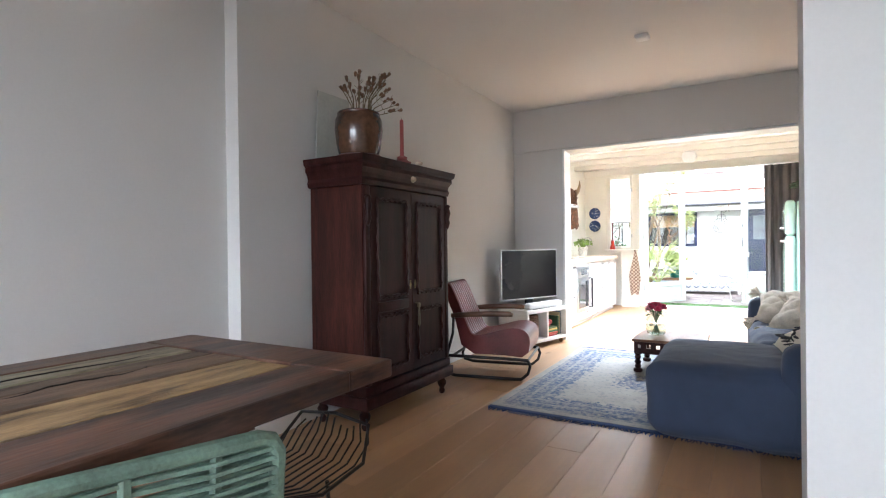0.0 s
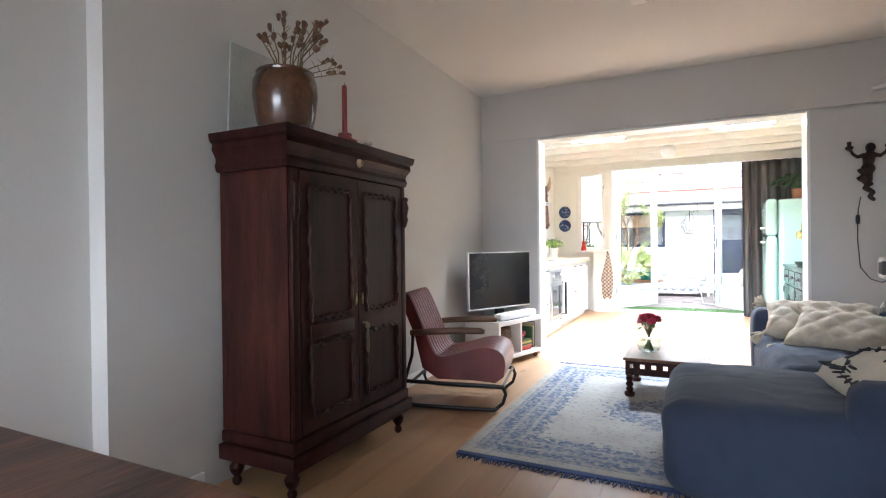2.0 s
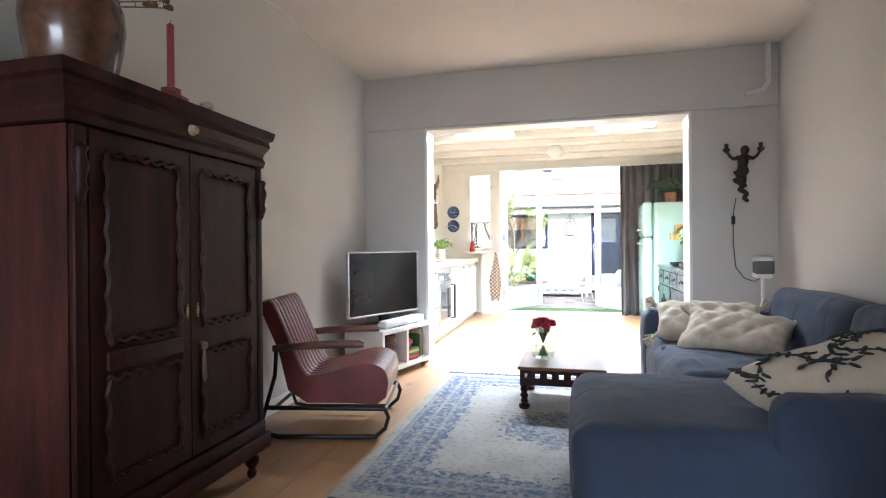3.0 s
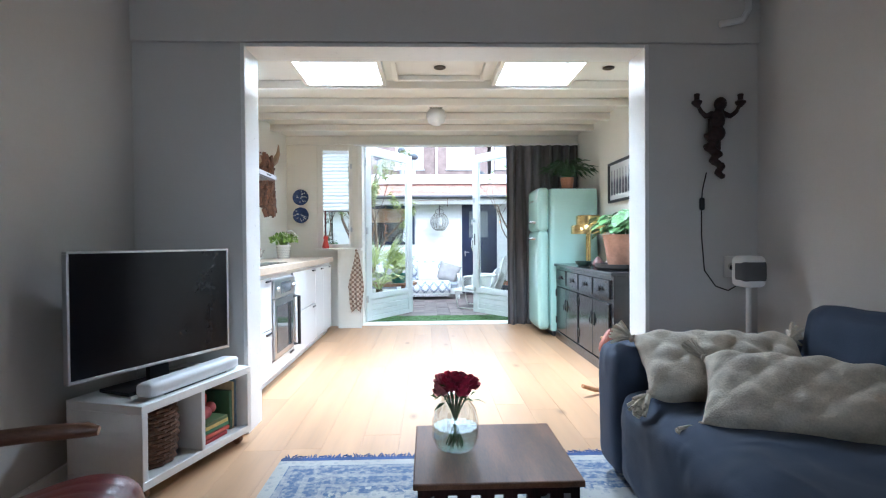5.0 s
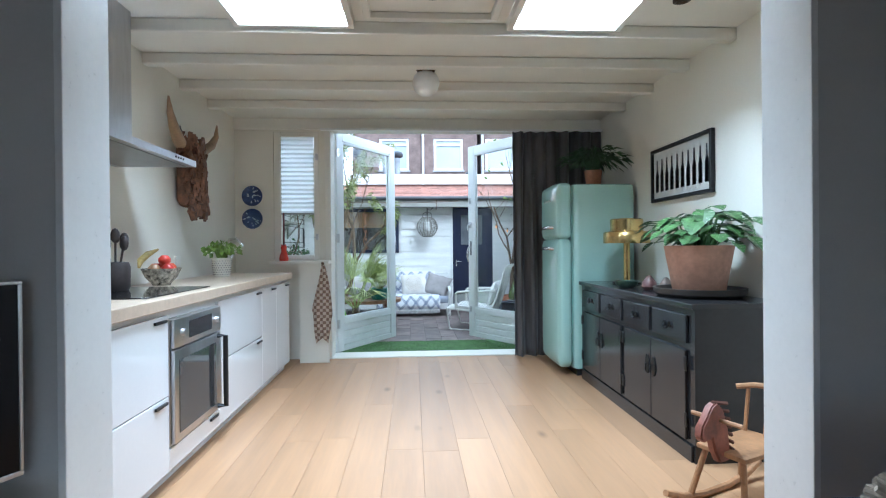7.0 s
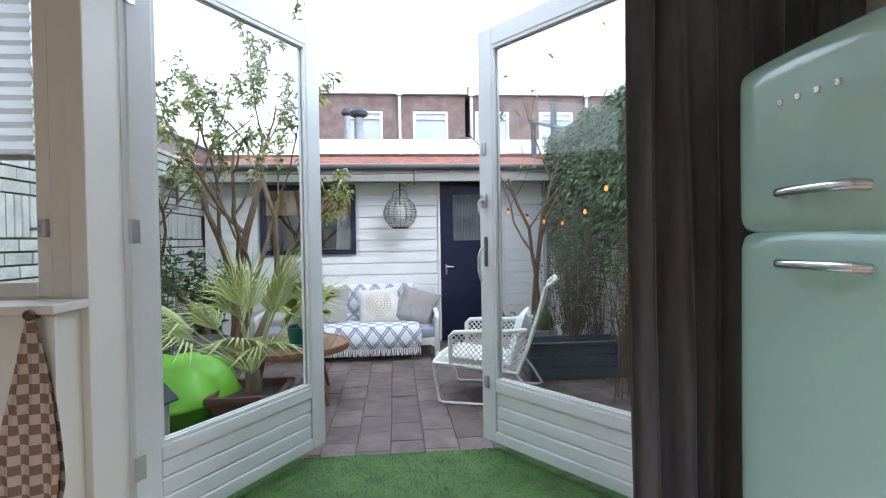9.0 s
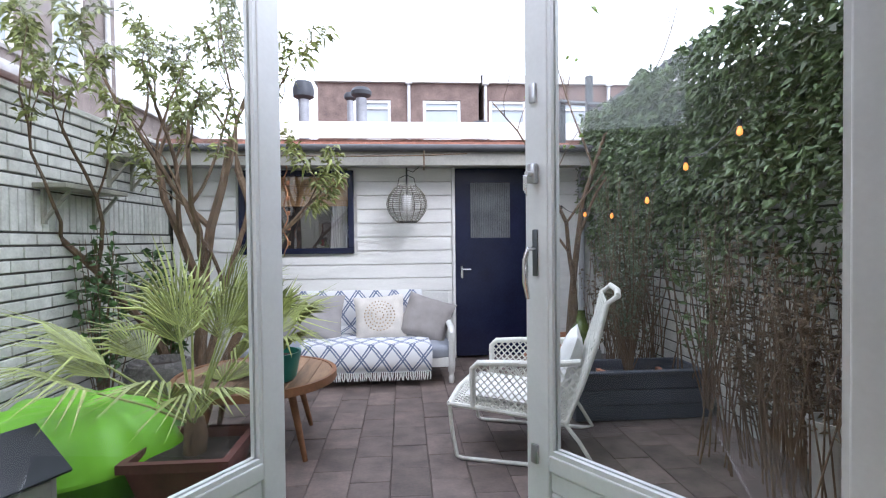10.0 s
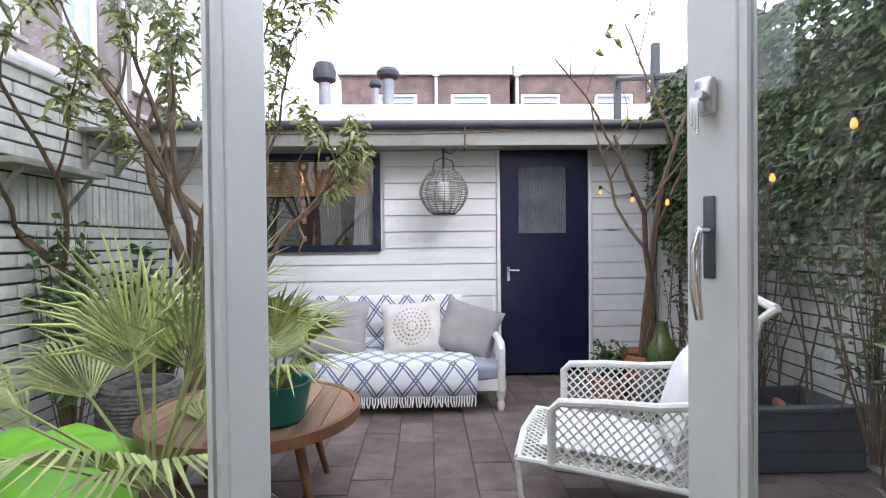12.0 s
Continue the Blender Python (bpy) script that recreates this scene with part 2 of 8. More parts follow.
def add_stains(m, colour, scale=2.2, low=.52, high=.68, amount=.8, stretch=(3.5, .6, 3.5)):
    """Dark soaked-in streaks along a worn board."""
    n, l = m.node_tree.nodes, m.node_tree.links
    b = n["Principled BSDF"]
    base = b.inputs["Base Color"].links[0].from_socket
    geo, vm, tex, span, mx = n.new("ShaderNodeNewGeometry"), n.new("ShaderNodeVectorMath"), n.new("ShaderNodeTexNoise"), n.new("ShaderNodeMapRange"), n.new("ShaderNodeMixRGB")
    vm.operation, vm.inputs[1].default_value = "MULTIPLY", stretch
    tex.inputs["Scale"].default_value, tex.inputs["Detail"].default_value, tex.inputs["Roughness"].default_value = scale, 8, .68
    for k, v in (("From Min", low), ("From Max", high), ("To Max", amount)):
        span.inputs[k].default_value = v
    mx.inputs["Color2"].default_value = (*colour, 1)
    l.new(geo.outputs["Position"], vm.inputs[0])
    l.new(vm.outputs[0], tex.inputs["Vector"])
    l.new(tex.outputs["Fac"], span.inputs["Value"])
    l.new(span.outputs[0], mx.inputs["Fac"])
    l.new(base, mx.inputs["Color1"])
    l.new(mx.outputs[0], b.inputs["Base Color"])


def add_knots(m, colour, scale=3.2, size=0.05):
    """Dark oval knots strewn over a wood."""
    n, l = m.node_tree.nodes, m.node_tree.links
    b = n["Principled BSDF"]
    base = b.inputs["Base Color"].links[0].from_socket
    geo, vm, vo, rp, mx = n.new("ShaderNodeNewGeometry"), n.new("ShaderNodeVectorMath"), n.new("ShaderNodeTexVoronoi"), n.new("ShaderNodeValToRGB"), n.new("ShaderNodeMixRGB")
    vm.operation = "MULTIPLY"
    vm.inputs[1].default_value = (1.0, 0.45, 1.0)
    vo.inputs["Scale"].default_value = scale
    rp.color_ramp.elements[0].position, rp.color_ramp.elements[1].position = size * 0.4, size * 2.2
    rp.color_ramp.elements[0].color, rp.color_ramp.elements[1].color = (0.75, 0.75, 0.75, 1), (0, 0, 0, 1)
    mx.inputs["Color2"].default_value = (*colour, 1)
    l.new(geo.outputs["Position"], vm.inputs[0])
    l.new(vm.outputs[0], vo.inputs["Vector"])
    l.new(vo.outputs["Distance"], rp.inputs["Fac"])
    l.new(rp.outputs["Color"], mx.inputs["Fac"])
    l.new(base, mx.inputs["Color1"])
    l.new(mx.outputs[0], b.inputs["Base Color"])


add_knots(OAK, (0.13, 0.07, 0.035))
# ---- the house ----
LX, RX, CZ, DY = -1.955, 1.485, 2.645, 6.2          # living room walls and ceiling
KL, KR, KC = -2.16, 1.53, 2.40          # kitchen walls and ceiling
def splayed(ob):
    """The side wall runs slightly outwards from the wardrobe to the kitchen."""
    for v in ob.data.vertices:
        if abs(v.co.x - LX) < 0.03 and v.co.y > 2.29:
            v.co.x -= 0.05 * (v.co.y - 2.29) / (DY - 2.29)


splayed(setting("wall_left", [(-2.3, 2.29, 0, LX, DY, CZ), (-2.3, -2.6, 0, -2.055, 2.29, CZ)], WALL, "plain white plastered side wall of the living room"))
setting("wall_right", [(RX, -2.6, 0, 1.7, DY, CZ)], WALL, "plain off-white plastered wall behind the sofa")
setting("wall_stub", [(0.507, 2.04, 0, RX, 2.2, CZ)], WALL, "short white plastered stub wall beside the dining table")
setting("wall_front", [(-2.3, -2.8, 0, 1.7, -2.6, 0.7), (-2.3, -2.8, 2.35, 1.7, -2.6, CZ), (-2.3, -2.8, 0.7, -1.7, -2.6, 2.35), (1.1, -2.8, 0.7, 1.7, -2.6, 2.35)], WALL, "white front wall with a wide window opening")
OL, OR, OT = -1.39, 0.828, 2.13         # sides and head of the wide opening
setting("wall_divider", [(-2.3, DY, 0, OL - .025, DY + .2, CZ), (OR + .025, DY, 0, 1.7, DY + .2, CZ), (OL - .025, DY, OT + .022, OR + .025, DY + .2, CZ)], WALL, "white wall with a wide opening between living room and kitchen")
setting("trim_beam", [(LX - .048, DY - .025, OT + .028, RX, DY - .002, CZ)], WALL, "shallow white beam casing above the wide opening", bev=0.004)
setting("trim_opening", [(OL - .023, DY - .02, 0, OL, DY + .21, OT + .02), (OR, DY - .02, 0, OR + .023, DY + .21, OT + .02), (OL, DY - .018, OT, OR, DY + .208, OT + .02)], WHITE, "glossy white lining of the wide opening", bev=0.003)
setting("ceiling_living", [(-2.3, -2.8, CZ, 1.7, DY + .2, CZ + 0.2)], CEIL, "plain white living room ceiling")
setting("upper_house", [(-2.4, -2.8, CZ + 0.2, 1.8, DY + .2, 8.5)], mat("rear_brick", (0.25, 0.13, 0.09), 0.9, vary=0.3, scale=14), "brick upper storeys of the terraced house")
bm = B()
tube(bm, [(1.40, DY - .05, CZ), (1.40, DY - .05, 2.33), (1.36, DY - .06, 2.27), (1.24, DY - .05, 2.25)], 0.018)
tagged(solid("trim_pipe", bm, WHITE, "white painted heating pipe in the ceiling corner", "pipe"), kind="structure")
splayed(setting("baseboard_living", [(LX, 3.8, 0, LX + 0.014, DY - .025, 0.09), (LX, 2.3, 0, LX + 0.014, 2.7, 0.09), (RX - 0.014, 2.2, 0, RX, DY - .025, 0.09), (OR + .025, DY - .016, 0, RX, DY - .002, 0.09), (LX - .04, DY - .016, 0, OL - .025, DY - .002, 0.09), (-2.055, -2.6, 0, -2.041, 2.29, 0.09)], WHITE, "low white skirting board"))

# kitchen shell: side walls, ceiling boards with two roof lights, beams
setting("wall_kitchen_left", [(-2.35, DY + .2, 0, KL, 10.05, 2.62)], KITCHEN, "white kitchen wall above the worktop")
setting("wall_kitchen_right", [(KR, DY + .2, 0, 1.72, 10.05, 2.62)], KITCHEN, "off-white kitchen wall behind the black cabinet")
SK = ((-1.36, -0.74), (0.165, 0.775))
S0, S1 = 7.02, 7.575
ys = (DY + .2, S0, S1, 10.05)
holes = [(KL, ys[0], KC, KR, ys[1], KC + 0.03), (KL, ys[2], KC, KR, ys[3], KC + 0.03), (KL, S0, KC, SK[0][0], S1, KC + 0.03), (SK[0][1], S0, KC, SK[1][0], S1, KC + 0.03), (SK[1][1], S0, KC, KR, S1, KC + 0.03)]
setting("ceiling_kitchen", holes, CREAM, "cream boarded kitchen ceiling")
roof = [(a - (0.2 if a == KL else 0), b, KC + 0.031, c + (0.2 if c == KR else 0), d, KC + 0.22) for a, b, _, c, d, _ in holes]
setting("roof_kitchen", roof, mat("roofing_felt", (0.06, 0.06, 0.065), 0.9), "flat felt roof over the kitchen")
for n, (a, b) in enumerate(SK):
    t = thing(f"window_{n + 5}", pose((a + b) / 2, (S0 + S1) / 2, KC), "square roof light with white frame in the kitchen ceiling", "roof light", kind="structure")
    bm = B()
    w, d = (b - a) / 2, (S1 - S0) / 2
    for q in ((-w - .02, -d - .02, w + .02, -d + .012), (-w - .02, d - .012, w + .02, d + .02), (-w - .02, -d + .012, -w + .012, d - .012), (w - .012, -d + .012, w + .02, d - .012)):
        box(bm, q[0], q[1], -0.06, q[2], q[3], -0.004)
    part("frame", bm, CREAM, t, smooth=False)
    bm = B()
    sheet(bm, (-w, -d, 0.225), (w, -d, 0.225), (w, d, 0.225), (-w, d, 0.225))
    pane = part("pane", bm, glass("roof_light_glass", (0.95, 0.97, 0.98)), t, "clear roof light pane", smooth=False)
    pane.visible_shadow = False
bm = B()
for y in (6.93, 7.66, 8.18, 8.72, 9.26):
    box(bm, KL, y - 0.035, 2.325, KR, y + 0.035, KC - 0.002, bev=0.006, seg=1)
solid("trim_ceiling_beams", bm, CREAM, "row of slim cream painted ceiling beams", "beam", kind="structure", smooth=False)
bm = B()
for q in ((-0.66, 7.06, 0.08, 7.1), (-0.66, 7.5, 0.08, 7.54), (-0.66, 7.1, -0.62, 7.5), (0.04, 7.1, 0.08, 7.5)):
    box(bm, q[0], q[1], 2.36, q[2], q[3], KC - 0.002, bev=0.004, seg=1)
solid("trim_hatch", bm, CREAM, "cream square moulding around a ceiling panel", "trim", kind="structure", smooth=False)
for x, y in ((-0.29, 7.3), (1.02, 7.3)):
    t = thing("ceiling_spotlight", pose(x, y, KC - 0.003), "small recessed ceiling spotlight in a dark rim", "spotlight", group="ceiling spotlights")
    bm = B()
    lathe(bm, [(0.02, 0), (0.045, 0), (0.045, -0.008), (0.03, -0.012), (0.022, -0.004)], 20)
    part("rim", bm, mat("dark_bronze_rim", (0.06, 0.045, 0.03), 0.4, metal=0.6), t)
    bm = B()
    lathe(bm, [(0.0, -0.002), (0.022, -0.002), (0.022, 0.0)], 16)
    part("lens", bm, BLACK, t)

# back wall of the kitchen with small window and garden doors
BY = 9.9
setting("wall_back", [(KL, BY, 0, -1.78, 10.05, KC), (-1.78, BY, 0, -1.335, 10.05, 0.99), (-1.78, BY, 2.27, -1.335, 10.05, KC), (-1.335, BY, 0, -1.26, 10.05, KC), (-1.26, BY, 2.345, 0.95, 10.05, KC), (0.95, BY, 0, KR, 10.05, KC)], KITCHEN, "cream back wall around the garden doors")
setting("wall_back_ledge", [(-1.5, 9.72, 0, -1.24, BY - 0.002, 0.955)], KITCHEN, "low boxed-in wall beneath the small window")
setting("window_sill_ledge", [(-1.78, 9.70, 0.956, -1.215, BY - 0.003, 0.985)], CREAM, "cream window ledge above the worktop", bev=0.004)
setting("trim_lintel", [(KL, BY - 0.04, 2.29, KR, BY - 0.002, KC - 0.002)], CREAM, "cream lintel board over the garden doors", bev=0.004)
setting("trim_door_frame", [(-1.27, BY - 0.02, 0, -1.215, 10.12, 2.345), (0.91, BY - 0.02, 0, 0.96, 10.12, 2.345), (-1.215, BY - 0.02, 2.30, 0.91, 10.12, 2.345), (-1.215, BY - 0.02, -0.03, 0.91, 10.14, 0.012)], CREAM, "cream wooden frame and threshold of the garden doors", bev=0.004)
setting("trim_door_foot", [(-1.24, 9.705, 0, -1.215, 9.719, 0.95)], CREAM, "cream corner bead of the ledge")


def small_window():
    t = thing("window_1", pose(-1.5575, 9.93, 0.99), "narrow cream casement window with a pleated blind", "window", kind="structure")
    w, h = 0.2215, 1.28
    bm = B()
    for q in ((-w, 0, -w + .07, h), (w - .05, 0, w, h), (-w + .07, 0, w - .05, .05), (-w + .07, h - .045, w - .05, h)):
        box(bm, q[0], -0.025, q[1], q[2], 0.025, q[3], bev=0.004, seg=1)
    part("window_frame", bm, CREAM, t, smooth=False)
    bm = B()
    sheet(bm, (-w + .068, 0, .048), (w - .048, 0, .048), (w - .048, 0, h - .043), (-w + .068, 0, h - .043))
    p = part("pane", bm, GLASS, t, smooth=False)
    p.visible_shadow = False
    bm = B()
    n, z0, z1 = 34, 0.47, h - .05
    rows = [[bm.verts.new((x, -0.03 + 0.012 * (k % 2), z0 + (z1 - z0) * k / n)) for x in (-w + .072, w - .052)] for k in range(n + 1)]
    for a, b in zip(rows, rows[1:]):
        bm.faces.new((a[0], a[1], b[1], b[0]))
    cloth = mat("pleated_blind_cloth", (0.82, 0.83, 0.84), 0.8, vary=0.03)
    n, l = cloth.node_tree.nodes, cloth.node_tree.links
    tl, mx = n.new("ShaderNodeBsdfTranslucent"), n.new("ShaderNodeMixShader")
    tl.inputs["Color"].default_value = (0.85, 0.87, 0.88, 1)
    mx.inputs["Fac"].default_value = 0.6
    l.new(n["Principled BSDF"].outputs[0], mx.inputs[1])
    l.new(tl.outputs[0], mx.inputs[2])
    l.new(mx.outputs[0], n["Material Output"].inputs["Surface"])
    part("blind", bm, cloth, t, "white pleated paper blind, half lowered", smooth=False)
    bm = B()
    box(bm, -w + .07, -0.04, 0.455, w - .05, -0.012, 0.472, bev=0.003)
    part("blind_rail", bm, mat("grey_rail", (0.3, 0.3, 0.3), 0.5), t)
    for z in (0.2, 1.0):
        bm = B()
        box(bm, w - .03, -0.05, z, w - .008, -0.025, z + .06, bev=0.003)
        box(bm, w - .05, -0.06, z + .02, w - .02, -0.05, z + .032, bev=0.002)
        part("window_catch", bm, STEEL, t)
    return t


small_window()


def garden_door(hinge, end, mirrored):
    """A leaf with a long pane and a boarded foot, standing open into the garden."""
    (x, y), (u, v) = hinge, end
    w = math.hypot(u - x, v - y)
    a = math.degrees(math.atan2(v - y, u - x))
    t = thing("door_2" if mirrored else "door_1", pose(x, y, 0.015, rz=a), "white glazed garden door standing open, boarded foot", "garden door", kind="structure")
    h, st, th = 2.32, 0.105, 0.027
    paint = mat("door_paint", (0.72, 0.74, 0.73), 0.32, vary=0.04, scale=4, bump=0.03)
    for nm, q in (("stile", (0, 0, st, h)), ("stile", (w - st, 0, w, h)), ("top_rail", (st, h - 0.10, w - st, h)), ("middle_rail", (st, 0.285, w - st, 0.345)), ("bottom_rail", (st, 0, w - st, 0.06))):
        bm = B()
        box(bm, q[0], -th, q[1], q[2], th, q[3], bev=0.005, seg=2)
        part(nm, bm, paint, t, smooth=False)
    for k in range(3):
        bm = B()
        box(bm, st, -th + 0.008, 0.061 + k * 0.0747, w - st, th - 0.008, 0.061 + k * 0.0747 + 0.0727, bev=0.007, seg=1)
        part("board", bm, paint, t, smooth=False)
    for s in (-1, 1):
        bm = B()
        for q in ((st, 0.345, w - st, 0.362), (st, h - 0.117, w - st, h - 0.10), (st, 0.362, st + .015, h - 0.117), (w - st - .015, 0.362, w - st, h - 0.117)):
            box(bm, q[0], min(s * 0.006, s * 0.022), q[1], q[2], max(s * 0.006, s * 0.022), q[3])
        part("glazing_bead", bm, paint, t, smooth=False)
    bm = B()
    sheet(bm, (st - .01, 0, 0.34), (w - st + .01, 0, 0.34), (w - st + .01, 0, h - 0.095), (st - .01, 0, h - 0.095))
    p = part("pane", bm, GLASS, t, "clear pane with faint reflections", smooth=False)
    p.visible_shadow = False
    for z in (0.25, 1.15, 2.05):
        bm = B()
        rod(bm, (0, -0.03, z), (0, -0.03, z + 0.09), 0.009)
        box(bm, 0.0, -0.032, z, 0.035, -0.026, z + 0.09)
        part("hinge", bm, STEEL, t)
    if mirrored:
        s = 1
        bm = B()
        box(bm, w - 0.068, s * 0.027, 1.325, w - 0.028, s * 0.052, 1.40, bev=0.008)
        rod(bm, (w - 0.05, s * 0.052, 1.36), (w - 0.05, s * 0.075, 1.36), 0.010)
        part("rim_lock", bm, STEEL, t, "grey metal rim lock with keys")
        bm = B()
        for k in range(3):
            box(bm, w - 0.052 + .006 * k, s * 0.072, 1.28 + .01 * k, w - 0.046 + .006 * k, s * 0.076, 1.355, bev=0.001, seg=1)
        part("keys", bm, CHROME, t)
        bm = B()
        box(bm, w - 0.062, s * 0.027, 0.99, w - 0.038, s * 0.034, 1.16, bev=0.003)
        part("handle_plate", bm, mat("dark_plate", (0.12, 0.13, 0.14), 0.4, metal=0.6), t)
        bm = B()
        tube(bm, [(w - 0.05, s * 0.036, 1.09), (w - 0.05, s * 0.07, 1.09), (w - 0.05, s * 0.085, 1.05), (w - 0.05, s * 0.085, 0.97), (w - 0.05, s * 0.07, 0.91)], [0.008, 0.008, 0.010, 0.011, 0.008], 10)
        part("handle", bm, CHROME, t, "white and chrome lever handle")
        bm = B()
        box(bm, w - 0.06, s * 0.027, 1.62, w - 0.03, s * 0.04, 1.69, bev=0.003)
        box(bm, w - 0.06, s * 0.027, 0.3, w - 0.03, s * 0.04, 0.37, bev=0.003)
        part("bolt", bm, STEEL, t)
    return t


garden_door((-1.215, 10.13), (-0.64, 11.072), False)
garden_door((0.91, 10.13), (0.305, 11.03), True)
# ---- living room ----
DARK = mat("dark_stained_wood", (0.034, 0.0100, 0.008), 0.45, spec=0.16, vary=0.45, scale=5, fine=70, bump=0.1, stretch=(3, 3, 0.35))
REDWOOD = mat("red_brown_wood", (0.040, 0.012, 0.009), 0.5, spec=0.22, vary=0.5, scale=6, fine=60, bump=0.15, stretch=(3, 3, 0.3), second=(0.085, 0.022, 0.014))

add_stains(REDWOOD, (0.012, 0.005, 0.004), 3.0, .48, .70, .8, (3, 3, .35))


def wardrobe():
    t = thing("wardrobe", pose(-1.93, 2.76, 0), "antique dark mahogany wardrobe with two carved doors", "wardrobe")
    d, w, h = 0.43, 1.0, 1.43   # depth along x, width along y
    bm = B()
    box(bm, 0, 0.03, 0.26, d - 0.03, w - 0.03, h)
    part("body", bm, REDWOOD, t, "reddish brown planked sides", smooth=False)
    bm = B()
    box(bm, 0, 0.0, 0.13, d + 0.015, w, 0.20, bev=0.006)
    box(bm, 0, 0.015, 0.201, d, w - 0.015, 0.26, bev=0.012)
    part("plinth", bm, DARK, t)
    bm = B()
    prof = [(0.0, h), (0.012, h + 0.005), (0.018, h + 0.03), (0.010, h + 0.05), (0.016, h + 0.07), (0.034, h + 0.10), (0.030, h + 0.125), (0.045, h + 0.135), (0.052, h + 0.17)]
    lo = None
    for o, z in prof:
        ring = [bm.verts.new(p) for p in ((0, 0.02 - o, z), (d - 0.02 + o, 0.02 - o, z), (d - 0.02 + o, w - 0.02 + o, z), (0, w - 0.02 + o, z))]
        if lo:
            for k in range(4):
                bm.faces.new((lo[k], lo[(k + 1) % 4], ring[(k + 1) % 4], ring[k]))
        lo = ring
    bm.faces.new(lo)
    part("cornice", bm, DARK, t, "stepped dark cornice with a round boss", smooth=False)
    bm = B()
    rod(bm, (d + 0.01, w / 2, h + 0.075), (d + 0.03, w / 2, h + 0.075), 0.022, 0.014, 16)
    part("boss", bm, mat("ivory_boss", (0.35, 0.25, 0.16), 0.4), t, "pale round drawer boss")
    for y in (0.03, w - 0.075):
        bm = B()
        box(bm, d - 0.028, y, 0.262, d - 0.002, y + 0.045, h - 0.002, bev=0.008)
        part("corner_post", bm, DARK, t)
    for y in (0.045, w - 0.045):
        bm = B()
        lathe(bm, [(0.012, 1.37), (0.022, 1.36), (0.015, 1.34), (0.024, 1.31), (0.014, 1.26), (0.02, 1.24), (0.008, 1.2), (0.0, 1.19)], 12, (d + 0.004, y, 0))
        part("corner_carving", bm, DARK, t)
    for k in (0, 1):
        y0 = 0.08 + k * 0.4225
        y1 = y0 + 0.4175
        bm = B()
        box(bm, d - 0.028, y0, 0.27, d - 0.004, y1, h - 0.01)
        part("door", bm, DARK, t, "tall door with carved wavy panel frames", smooth=False)
        door = t.children[-1]
        for z0, z1 in ((0.33, 0.66), (0.76, h - 0.07)):
            bm = B()
            for side in (0, 1):
                pts = []
                for i in range(61):
                    z = z0 + (z1 - z0) * i / 60
                    wave = 0.013 * abs(math.sin(z * 31)) ** 0.8 - 0.006
                    pts.append((d + 0.002, (y0 + 0.055 + wave) if side == 0 else (y1 - 0.055 - wave), z))
                tube(bm, pts, 0.010, 6)
            for z in (z0, z1):
                tube(bm, [(d + 0.002, y0 + 0.055 + (y1 - y0 - 0.11) * i / 32, z + 0.012 * abs(math.sin(i * 0.55)) * (1 if z == z0 else -1)) for i in range(33)], 0.010, 6)
            part("moulding", bm, DARK, door)
        if k == 0:
            bm = B()
            box(bm, d - 0.004, y0 + 0.05, 0.68, d + 0.01, y1 - 0.05, 0.74, bev=0.005)
            part("cross_rail", bm, DARK, door)
        bm = B()
        ye = y1 - 0.02 if k == 0 else y0 + 0.03
        for i in range(5):
            rod(bm, (d - 0.004, ye, 0.80 + 0.012 * i), (d + 0.002, ye, 0.80 + 0.012 * i), 0.008 - 0.002 * abs(i - 2), n=8)
        part("escutcheon", bm, mat("aged_brass", (0.45, 0.33, 0.16), 0.35, metal=0.9), door)
        if k == 1:
            bm = B()
            rod(bm, (d, ye, 0.70), (d + 0.03, ye, 0.70), 0.006)
            box(bm, d + 0.02, ye - 0.012, 0.675, d + 0.035, ye + 0.012, 0.70, bev=0.003)
            lathe(bm, [(0.0, -0.13), (0.009, -0.11), (0.007, -0.03), (0.004, 0.0)], 8, (d + 0.028, ye, 0.675))
            part("key_tassel", bm, mat("brass_key", (0.12, 0.09, 0.05), 0.5, metal=0.3), door, "key with a dark tassel")
    for x, y in ((0.05, 0.06), (d - 0.05, 0.06), (0.05, w - 0.06), (d - 0.05, w - 0.06)):
        bm = B()
        lathe(bm, [(0.012, 0), (0.020, 0.01), (0.022, 0.025), (0.014, 0.04), (0.030, 0.065), (0.034, 0.085), (0.022, 0.105), (0.032, 0.13)], 16, (x, y, 0))
        part("leg", bm, DARK, t)
    return t


wardrobe()


